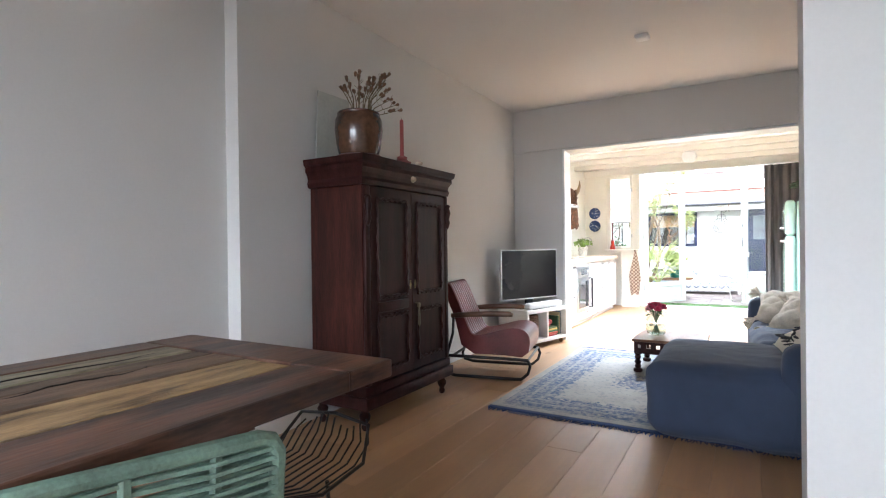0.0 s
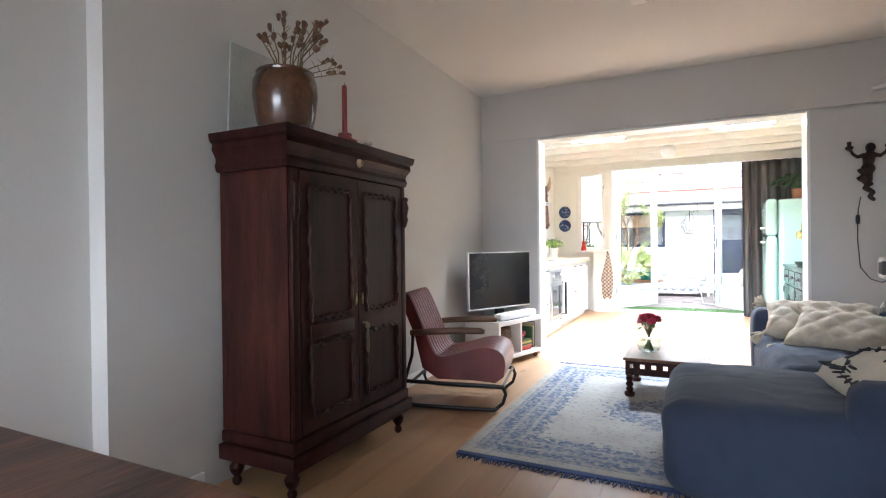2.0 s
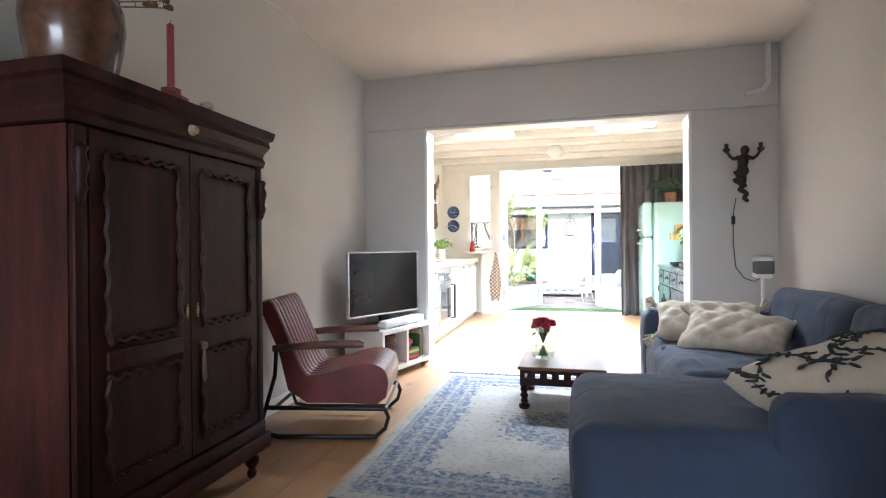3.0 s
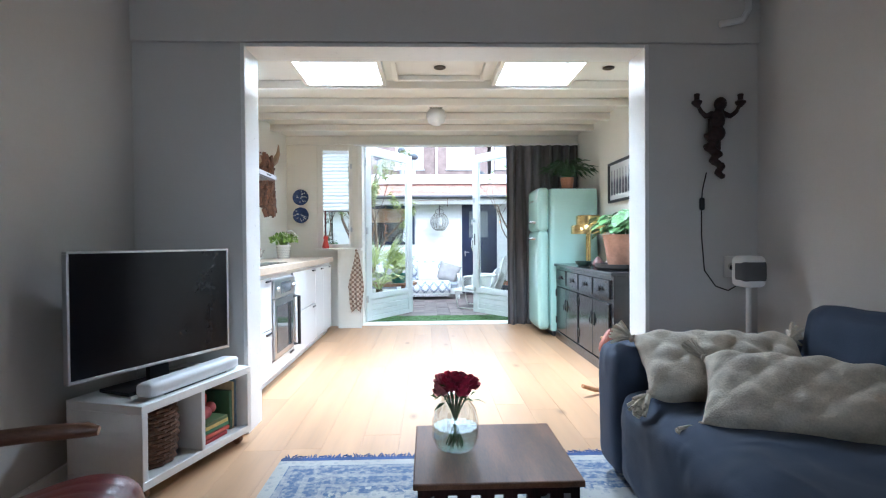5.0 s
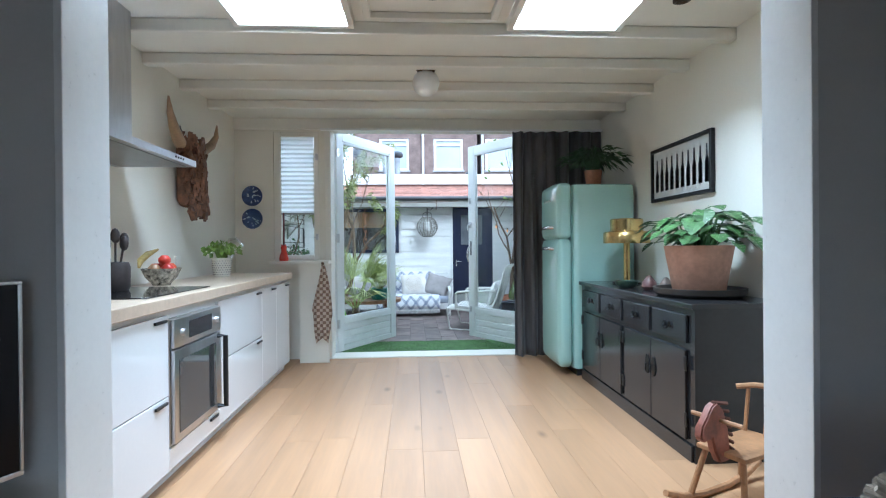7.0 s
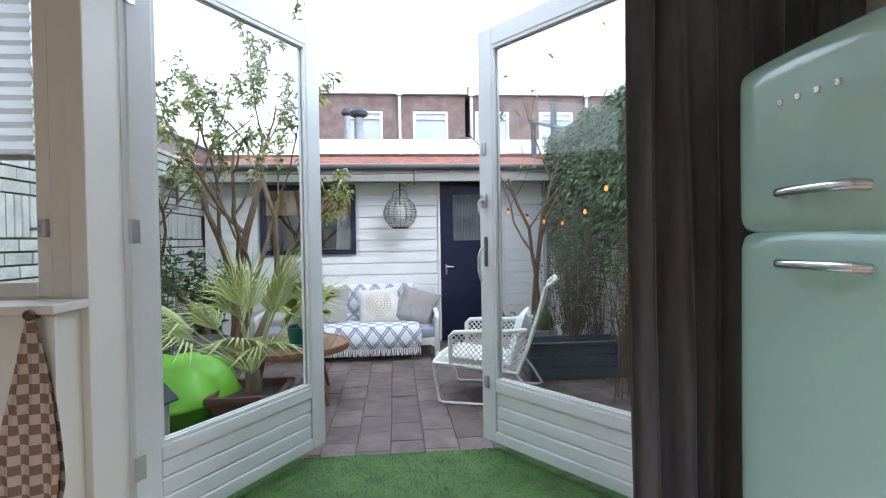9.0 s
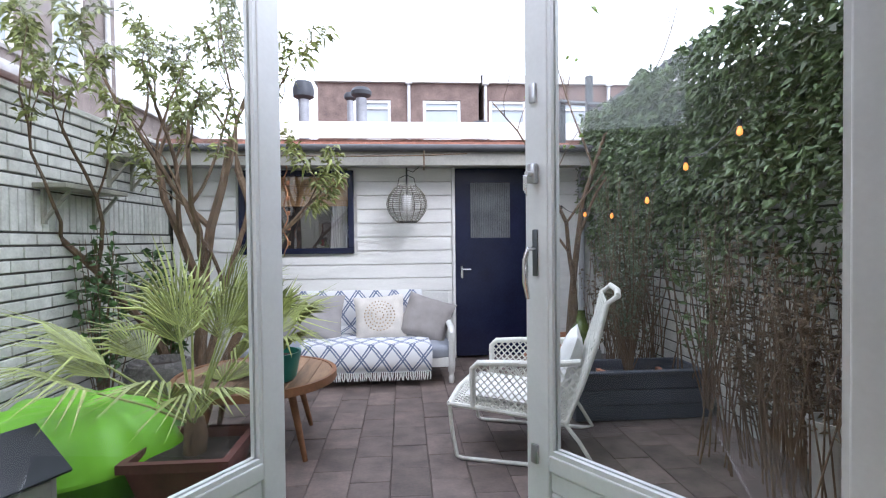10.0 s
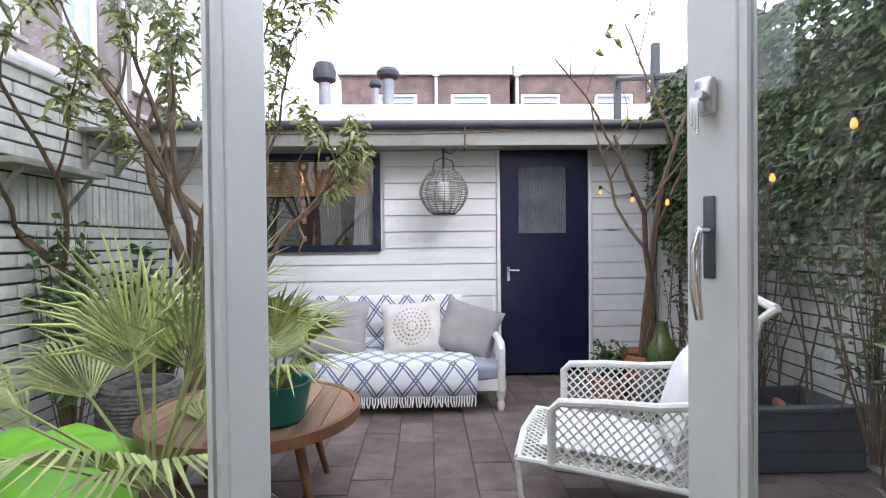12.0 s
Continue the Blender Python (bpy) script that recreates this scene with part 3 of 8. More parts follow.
def dining_table():
    t = thing("dining_table", pose(0, 0, 0), "rustic reclaimed-wood dining table with framed plank top", "table")
    x0, x1, y0, y1, z = -1.355, -0.462, -0.75, 1.61, 0.76
    frame_mat = mat("table_frame_wood", (0.10, 0.040, 0.024), 0.42, vary=0.5, scale=4, fine=34, bump=0.3, stretch=(3, 0.5, 3), second=(0.20, 0.095, 0.055))
    add_stains(frame_mat, (0.022, 0.013, 0.011), 2.6, .48, .60, .85)
    add_knots(frame_mat, (0.018, 0.010, 0.008), 3.0, 0.07)

    def slab(nm, a, b, c, d, m):
        bm = B()
        box(bm, a, b, z - 0.05, c, d, z, bev=0.006)
        part(nm, bm, m, t, smooth=False)
    slab("end_board", x0, y1 - 0.17, x1, y1, frame_mat)
    slab("end_board", x0, y0, x1, y0 + 0.17, frame_mat)
    slab("side_board", x0, y0 + 0.172, x0 + 0.13, y1 - 0.172, frame_mat)
    slab("side_board", x1 - 0.19, y0 + 0.172, x1, y1 - 0.172, frame_mat)
    tones = (((0.20, 0.17, 0.10), (0.40, 0.36, 0.24)), ((0.12, 0.07, 0.042), (0.24, 0.155, 0.10)), ((0.15, 0.085, 0.05), (0.28, 0.18, 0.11)), ((0.36, 0.22, 0.08), (0.56, 0.38, 0.18)))
    a, room = x0 + 0.134, x1 - x0 - 0.328
    steps = (0, .25, .42, .67, 1.0)
    for k, (c, s) in enumerate(tones):
        m = mat("reclaimed_plank", c, 0.6, vary=0.35, scale=4, fine=45, bump=0.5, stretch=(5, 0.8, 5), second=s)
        add_stains(m, (0.035, 0.02, 0.013), 2.6 + .5 * k, .52, .64, .8)
        bm = B()
        box(bm, a + steps[k] * room, y0 + 0.176, z - 0.045, a + steps[k + 1] * room - 0.009, y1 - 0.178, z - 0.002 - 0.002 * (k % 2), bev=0.004)
        part("plank", bm, m, t, smooth=False)
    rng = random.Random(17)
    split = mat("dark_split", (0.012, 0.008, 0.006), 0.9)
    for x, y, ln in ((x0 + .22, .75, .62), (x0 + .25, -.2, .5), (x0 + .38, .9, .34), (x1 - .3, .3, .4), (x1 - .1, .1, .7)):
        bm = B()
        pts = [(x + .012 * math.sin(k * .9) + rng.uniform(-.007, .007), y + ln * k / 12, z - .0035) for k in range(13)]
        tube(bm, pts, [.0015 + .0035 * math.sin(math.pi * k / 12) for k in range(13)], 5)
        part("crack", bm, split, t, "dark open split in the grain")
    bm = B()
    for q in ((x0 + .16, y0 + .3, x1 - .16, y0 + .33), (x0 + .16, y1 - .36, x1 - .16, y1 - .33), (x0 + .16, y0 + .33, x0 + .19, y1 - .36), (x1 - .19, y0 + .33, x1 - .16, y1 - .36)):
        box(bm, q[0], q[1], z - 0.12, q[2], q[3], z - 0.051)
    part("apron", bm, frame_mat, t, smooth=False)
    for x in (x0 + .2, x1 - .2):
        for y in (y0 + .40, y1 - .42):
            bm = B()
            box(bm, x - .04, y - .04, 0, x + .04, y + .04, z - 0.121, bev=0.006)
            part("leg", bm, frame_mat, t, smooth=False)


dining_table()


def rope_chair():
    t = thing("rope_chair", pose(-0.415, 0.87, 0, rz=-20), "green woven cord dining chair pushed under the table", "chair")
    cord = mat("green_cord", (0.13, 0.20, 0.15), 0.6, vary=0.3, scale=20, fine=150, bump=0.3)
    w, lo, hi = 0.225, 0.46, 0.752
    bm = B()
    tube(bm, [(-0.05, -w, 0.43), (0.0, -w, lo + .05), (0.03, -w, hi - .03), (0.033, -w + .012, hi - .008), (0.035, -w + .035, hi), (0.035, w - .035, hi), (0.033, w - .012, hi - .008), (0.03, w, hi - .03), (0.0, w, lo + .05), (-0.05, w, 0.43)], 0.014, 8)
    part("back_frame", bm, cord, t)
    n = 17
    for i in range(n):
        z = lo + (hi - lo - .02) * i / (n - 1)
        x = 0.032 * (z - lo) / (hi - lo)
        for s in (-1, 1):
            bm = B()
            tube(bm, [(x + s * .009, -w, z), (x + s * .011, -w * .5, z - .003), (x + s * .004, 0, z), (x + s * .011, w * .5, z - .003), (x + s * .009, w, z)], 0.0048, 5)
            part("cord", bm, cord, t)
    for y in (-w * .55, 0, w * .55):
        bm = B()
        tube(bm, [(0, y, 0.44), (0.035, y, hi)], 0.010, 6)
        part("back_bar", bm, cord, t)
    bm = B()
    soft(bm, -0.46, -0.23, 0.42, 0.0, 0.23, 0.455, r=0.016, n=6)
    part("seat", bm, cord, t)
    for x in (-0.42, -0.04):
        for y in (-0.2, 0.2):
            bm = B()
            rod(bm, (x, y, 0.43), (x * 1.1, y * 1.1, 0), 0.011)
            part("leg", bm, BLACK, t)


rope_chair()


def wire_chair():
    t = thing("wire_chair", pose(-0.92, 1.68, 0, rz=90) @ Matrix.Scale(0.8, 4), "black wire dining chair at the table end", "chair")
    for k in range(12):
        y = -0.22 + 0.04 * k
        bm = B()
        tube(bm, [(-0.28, y * 0.7, 0.44), (-0.1, y, 0.41), (0.12, y, 0.43), (0.20, y * 1.05, 0.50), (0.23, y * 0.9, 0.56 + 0.03 * math.cos(k))], 0.0045, 5)
        part("wire", bm, BLACK, t)
    bm = B()
    tube(bm, [(-0.28, -0.17, 0.44), (-0.1, -0.25, 0.41), (0.14, -0.25, 0.44), (0.24, -0.20, 0.56), (0.25, 0, 0.58), (0.24, 0.20, 0.56), (0.14, 0.25, 0.44), (-0.1, 0.25, 0.41), (-0.28, 0.17, 0.44)], 0.008, 6, closed=True)
    part("rim", bm, BLACK, t)
    for s in (-1, 1):
        bm = B()
        tube(bm, [(-0.2, s * .2, 0.42), (-0.22, s * .2, 0.012), (0.02, s * .2, 0.012), (-0.02, s * .2, 0.42)], 0.008, 6)
        part("leg", bm, BLACK, t)


wire_chair()

DENIM = mat("blue_linen", (0.032, 0.047, 0.085), 0.85, vary=0.2, scale=3, fine=220, bump=0.3)
wrinkled(DENIM, 5.5, 0.9, 0.035)
DENIM.node_tree.nodes["Principled BSDF"].inputs["Sheen Weight"].default_value = 0.07


def corner_sofa():
    t = thing("corner_sofa", pose(0, 0, 0), "blue linen corner sofa with a long chaise", "sofa")
    bm = B()
    soft(bm, -0.10, 3.42, 0.03, 1.42, 4.33, 0.43, r=0.085, n=34, puff=0.02, rumple=0.013)
    part("chaise", bm, DENIM, t)
    bm = B()
    soft(bm, 0.40, 4.32, 0.03, 1.42, 5.46, 0.43, r=0.08, n=28, puff=0.02, rumple=0.016, seed=4)
    part("seat", bm, DENIM, t)
    bm = B()
    soft(bm, 0.53, 3.40, 0.05, 1.44, 3.56, 0.57, r=0.06, n=14, puff=0.012, rumple=0.006, seed=2)
    part("armrest", bm, DENIM, t)
    bm = B()
    soft(bm, 0.385, 5.42, 0.05, 1.42, 5.68, 0.60, r=0.06, n=14, puff=0.012, rumple=0.006, seed=7)
    part("armrest", bm, DENIM, t)
    for y0, y1, s in ((3.55, 4.45, 1), (4.45, 5.44, 5)):
        bm = B()
        soft(bm, -0.13, y0, 0.0, 0.13, y1, 0.44, r=0.07, n=14, puff=0.02, rumple=0.010, seed=s)
        bmesh.ops.transform(bm, matrix=pose(1.22, 0, 0.33, 0, 12, 0), verts=bm.verts)
        part("back_cushion", bm, DENIM, t)


corner_sofa()


def fringed_cushion(m, w, h, seed):
    t = thing("fringed_cushion", m, "cream tufted cotton cushion with tasselled corners", "cushion", group="cream tufted cushions")
    wool = mat("cream_tufted_cotton", (0.62, 0.55, 0.44), 0.95, vary=0.18, scale=14, fine=160, bump=0.9)
    bm = B()
    cushion(bm, w, h, 0.17, 44, rumple=0.012, seed=seed, power=4)
    for v in bm.verts:
        q = abs(math.sin(v.co.x * 22 + v.co.y * 22)) * abs(math.sin(v.co.x * 22 - v.co.y * 22))
        v.co.z += math.copysign(0.016 * q, v.co.z)
    part("cover", bm, wool, t)
    for sx in (-1, 1):
        for sy in (-1, 1):
            bm = B()
            rng = random.Random(seed)
            for k in range(26):
                a = Vector((sx * w / 2, sy * h / 2, 0))
                d = Vector((sx * rng.uniform(.3, 1), sy * rng.uniform(.3, 1), rng.uniform(-.6, .5))).normalized()
                tube(bm, [a - d * .02, a + d * .035, a + d * .085 + Vector((0, 0, -.012))], [.010, .009, .006], 5)
            part("tassel", bm, wool, t)


fringed_cushion(pose(0.76, 5.30, 0.555, 32, 0, -8), 0.64, 0.32, 1)
fringed_cushion(pose(0.82, 4.96, 0.52, 34, 0, -30), 0.58, 0.33, 3)


def bird_cushion():
    t = thing("patterned_cushion", pose(0.86, 3.80, 0.53, 12, -16, 8), "cream cushion printed with dark branches and birds", "cushion")
    linen = mat("cream_linen", (0.66, 0.60, 0.50), 0.9, vary=0.08, scale=8, fine=200, bump=0.2)
    bm = B()
    cushion(bm, 0.66, 0.46, 0.23, 24, seed=9, power=4)
    part("cover", bm, linen, t)
    def top(u, v):
        k = max(0, (1 - abs(2 * u / .66) ** 4) * (1 - abs(2 * v / .46) ** 4)) ** 0.48
        return (u, v, 0.115 * k + 0.008)
    rng = random.Random(5)
    bm = B()
    for k in range(17):
        u, v = rng.uniform(-.27, .22), rng.uniform(-.19, .15)
        a = rng.uniform(0, 6.28)
        pts = []
        for i in range(9):
            pts.append(top(u, v))
            u, v, a = max(-.29, min(.29, u + .024 * math.cos(a))), max(-.19, min(.19, v + .024 * math.sin(a))), a + rng.uniform(-.5, .5)
        tube(bm, pts, [.004, .005, .004, .004, .0035, .003, .003, .002, .001], 5)
        for p in pts[2::2]:
            lv = Vector(p)
            bmesh.ops.create_uvsphere(bm, u_segments=8, v_segments=5, radius=1, matrix=Matrix.Translation(lv) @ Matrix.Rotation(rng.uniform(0, 3), 4, "Z") @ Matrix.Diagonal((.026, .009, .004, 1)))
    tagged(part("print", bm, mat("dark_print", (0.03, 0.03, 0.035), 0.9), t), "dark grey printed branches", kind="stuff")


bird_cushion()


def rug_material():
    m = mat("faded_rug_pile", (0.36, 0.345, 0.32), 0.95, vary=0.10, scale=5, fine=150, bump=0.35)
    n, l = m.node_tree.nodes, m.node_tree.links
    b = n["Principled BSDF"]
    base = b.inputs["Base Color"].links[0].from_socket
    tc, sep = n.new("ShaderNodeTexCoord"), n.new("ShaderNodeSeparateXYZ")
    l.new(tc.outputs["Object"], sep.inputs[0])
    def f(op, a, c=None, clamp=False):
        q = n.new("ShaderNodeMath")
        q.operation, q.use_clamp = op, clamp
        for i, s in enumerate((a, c)):
            if isinstance(s, (int, float)):
                q.inputs[i].default_value = s
            elif s is not None:
                l.new(s, q.inputs[i])
        return q.outputs[0]
    warp = n.new("ShaderNodeTexNoise")
    warp.inputs["Scale"].default_value, warp.inputs["Detail"].default_value = 20, 8
    l.new(tc.outputs["Object"], warp.inputs["Vector"])
    wv = f("MULTIPLY", f("SUBTRACT", warp.outputs["Fac"], 0.5), 0.32)
    ex, ey = f("SUBTRACT", 0.98, f("ABSOLUTE", sep.outputs[0])), f("SUBTRACT", 1.10, f("ABSOLUTE", sep.outputs[1]))
    edge = f("MINIMUM", ex, ey)
    border = f("MULTIPLY", f("GREATER_THAN", edge, 0.06), f("LESS_THAN", edge, f("ADD", 0.34, wv)))
    inner = f("MULTIPLY", f("GREATER_THAN", edge, 0.13), f("LESS_THAN", edge, 0.26))
    r = f("SQRT", f("ADD", f("POWER", f("MULTIPLY", sep.outputs[0], 1.25), 2.0), f("POWER", f("MULTIPLY", f("ADD", sep.outputs[1], 0.05), 1.6), 2.0)))
    disc = f("LESS_THAN", f("ADD", r, f("MULTIPLY", wv, 2.2)), 0.46)
    hole = f("LESS_THAN", f("ADD", r, f("MULTIPLY", wv, 2.0)), 0.22)
    motif = n.new("ShaderNodeTexVoronoi")
    motif.inputs["Scale"].default_value = 27
    l.new(tc.outputs["Object"], motif.inputs["Vector"])
    spots = f("LESS_THAN", f("ADD", motif.outputs["Distance"], wv), 0.34)
    amount = f("ADD", f("MULTIPLY", border, 0.95), f("MULTIPLY", f("SUBTRACT", disc, f("MULTIPLY", hole, 0.4)), 0.85))
    amount = f("SUBTRACT", amount, f("MULTIPLY", f("MULTIPLY", inner, spots), 0.5))
    wear = n.new("ShaderNodeTexNoise")
    wear.inputs["Scale"].default_value, wear.inputs["Detail"].default_value = 42, 12
    l.new(tc.outputs["Object"], wear.inputs["Vector"])
    wr = f("MULTIPLY", f("SUBTRACT", wear.outputs["Fac"], 0.30), 3.4, True)
    bands = f("GREATER_THAN", f("FRACT", f("MULTIPLY", edge, 11.0)), 0.72)
    amount = f("SUBTRACT", amount, f("MULTIPLY", f("MULTIPLY", border, bands), 0.45))
    amount = f("MULTIPLY", f("ADD", amount, f("MULTIPLY", spots, 0.30)), wr, True)
    mx = n.new("ShaderNodeMixRGB")
    mx.inputs["Color2"].default_value = (0.06, 0.10, 0.19, 1)
    l.new(amount, mx.inputs["Fac"])
    l.new(base, mx.inputs["Color1"])
    l.new(mx.outputs[0], b.inputs["Base Color"])
    return m


def rug():
    t = thing("rug", pose(-0.13, 4.685, 0), "faded blue and cream oriental rug with fringed ends", "rug")
    bm = B()
    box(bm, -0.98, -1.10, 0.001, 0.98, 1.10, 0.012, bev=0.004, seg=1)
    part("carpet", bm, rug_material(), t)
    indigo = mat("indigo_fringe", (0.03, 0.06, 0.17), 0.9, vary=0.3)
    rng = random.Random(2)
    for s in (-1, 1):
        bm = B()
        box(bm, -0.98, min(s * 1.098, s * 1.135), 0.001, 0.98, max(s * 1.098, s * 1.135), 0.011, bev=0.003, seg=1)
        for k in range(150):
            x = -0.97 + 1.94 * k / 149
            tube(bm, [(x, s * 1.13, .008), (x + rng.uniform(-.008, .008), s * (1.155), .006), (x + rng.uniform(-.015, .015), s * (1.175 + rng.uniform(-.01, .02)), .004)], [.005, .004, .002], 4)
        part("fringe", bm, indigo, t, "dark indigo knotted fringe")


rug()


def coffee_table():
    t = thing("coffee_table", pose(-0.175, 5.19, 0.013), "low carved dark wood coffee table on turned legs", "table")
    w, d, h = 0.275, 0.265, 0.275
    bm = B()
    box(bm, -w, -d, h - 0.022, w, d, h, bev=0.005)
    part("tabletop", bm, mat("worn_tabletop", (0.17, 0.075, 0.035), 0.36, vary=0.3, scale=5, bump=0.05, spec=0.3, stretch=(3, .5, 3)), t, "worn brown tabletop", smooth=False)
    for nm, q in (("apron", (-w + .015, -d + .015, w - .015, -d + .035)), ("apron", (-w + .015, d - .035, w - .015, d - .015)), ("apron", (-w + .015, -d + .035, -w + .035, d - .035)), ("apron", (w - .035, -d + .035, w - .015, d - .035))):
        bm = B()
        along = q[2] - q[0] > q[3] - q[1]
        a0, a1 = (q[0], q[2]) if along else (q[1], q[3])
        n = max(3, round((a1 - a0) / 0.07))
        bars = [(a0, a1, h - 0.045, h - 0.023), (a0, a1, h - 0.12, h - 0.075)]
        step = (a1 - a0) / n
        bars += [(a0 + k * step - (0.022 if 0 < k < n else 0), a0 + k * step + (0.022 if 0 < k < n else 0.0), h - 0.075, h - 0.045) for k in range(n + 1)]
        bars[2] = (a0, a0 + 0.03, h - 0.075, h - 0.045)
        bars[-1] = (a1 - 0.03, a1, h - 0.075, h - 0.045)
        for u0, u1, z0, z1 in bars:
            if along:
                box(bm, u0, q[1], z0, u1, q[3], z1)
            else:
                box(bm, q[0], u0, z0, q[2], u1, z1)
        part(nm, bm, DARK, t, "pierced carved apron", smooth=False)
    for x in (-w + .04, w - .04):
        for y in (-d + .04, d - .04):
            bm = B()
            lathe(bm, [(.03, 0), (.036, .01), (.036, .026), (.02, .036), (.027, .05), (.018, .064), (.028, .084), (.018, .104), (.027, .122), (.02, .138), (.03, .156)], 16, (x, y, 0))
            part("leg", bm, DARK, t)


coffee_table()


def rose_vase():
    t = thing("vase", pose(-0.30, 5.2, 0.289) @ Matrix.Scale(1.22, 4), "round clear glass vase half full of water", "vase")
    bm = B()
    lathe(bm, [(0.0, 0.004), (0.04, 0.0), (0.058, 0.01), (0.07, 0.04), (0.07, 0.09), (0.06, 0.125), (0.042, 0.15), (0.044, 0.165)], 32)
    v = part("bowl", bm, glass("vase_glass", (0.90, 0.94, 0.93), clear=0.12), t)
    v.visible_shadow = False
    bm = B()
    lathe(bm, [(0.0, 0.008), (0.038, 0.008), (0.055, 0.014), (0.066, 0.04), (0.067, 0.07), (0.0, 0.07)], 32)
    part("water", bm, glass("water", (0.85, 0.92, 0.88)), t)
    f = thing("rose_bouquet", pose(-0.30, 5.2, 0.298), "bunch of deep pink roses", "flowers")
    rng = random.Random(11)
    stem, petal = mat("stem_green", (0.06, 0.12, 0.035), 0.6), mat("rose_petal", (0.45, 0.03, 0.075), 0.6, vary=0.35, scale=30, random_tone=0.25)
    pale = mat("rose_petal_pale", (0.62, 0.22, 0.24), 0.6, vary=0.3, scale=30)
    for k in range(15):
        a, r = k * 2.4, 0.068 * math.sqrt((k + .5) / 15)
        top = Vector((r * math.cos(a), r * math.sin(a), 0.262 - r * 0.5 + rng.uniform(-.012, .012)))
        bm = B()
        tube(bm, [(-r * .55 * math.cos(a), -r * .55 * math.sin(a), 0.005), (r * .3 * math.cos(a), r * .3 * math.sin(a), 0.14), top], 0.0028, 5)
        part("stem", bm, stem, f)
        bm = B()
        for ring, (n, rad, hh, tilt) in enumerate(((3, .009, .030, .1), (5, .017, .032, .35), (6, .024, .028, .75))):
            for i in range(n):
                b = 6.283 * i / n + ring
                m = Matrix.Translation(top) @ Matrix.Rotation(b, 4, "Z") @ Matrix.Rotation(tilt, 4, "Y")
                g = [[bm.verts.new(m @ Vector((rad * .75 + .004 * (1 - u * u) + .003 * v, u * rad * .85, (v * hh - .006) - .008 * u * u))) for u in (-1, -.4, .4, 1)] for v in (0, .5, 1)]
                for p in range(2):
                    for q in range(3):
                        bm.faces.new((g[p][q], g[p][q + 1], g[p + 1][q + 1], g[p + 1][q]))
        part("bloom", bm, pale if k in (3, 9, 12) else petal, f)
    pts = [Vector((rng.uniform(-.06, .06), rng.uniform(-.06, .06), rng.uniform(.17, .22))) for _ in range(22)]
    vs, fs = foliage(pts, [(p.x, p.y, rng.uniform(-.02, .05)) for p in pts], 0.045, 0.024, rng)
    part_ob = new("leaves", leaf_mesh("leaves", vs, fs, stem))
    part_ob.parent = f


rose_vase()
LEATHER = mat("oxblood_leather", (0.15, 0.030, 0.027), 0.33, vary=0.3, scale=5, fine=110, bump=0.2)


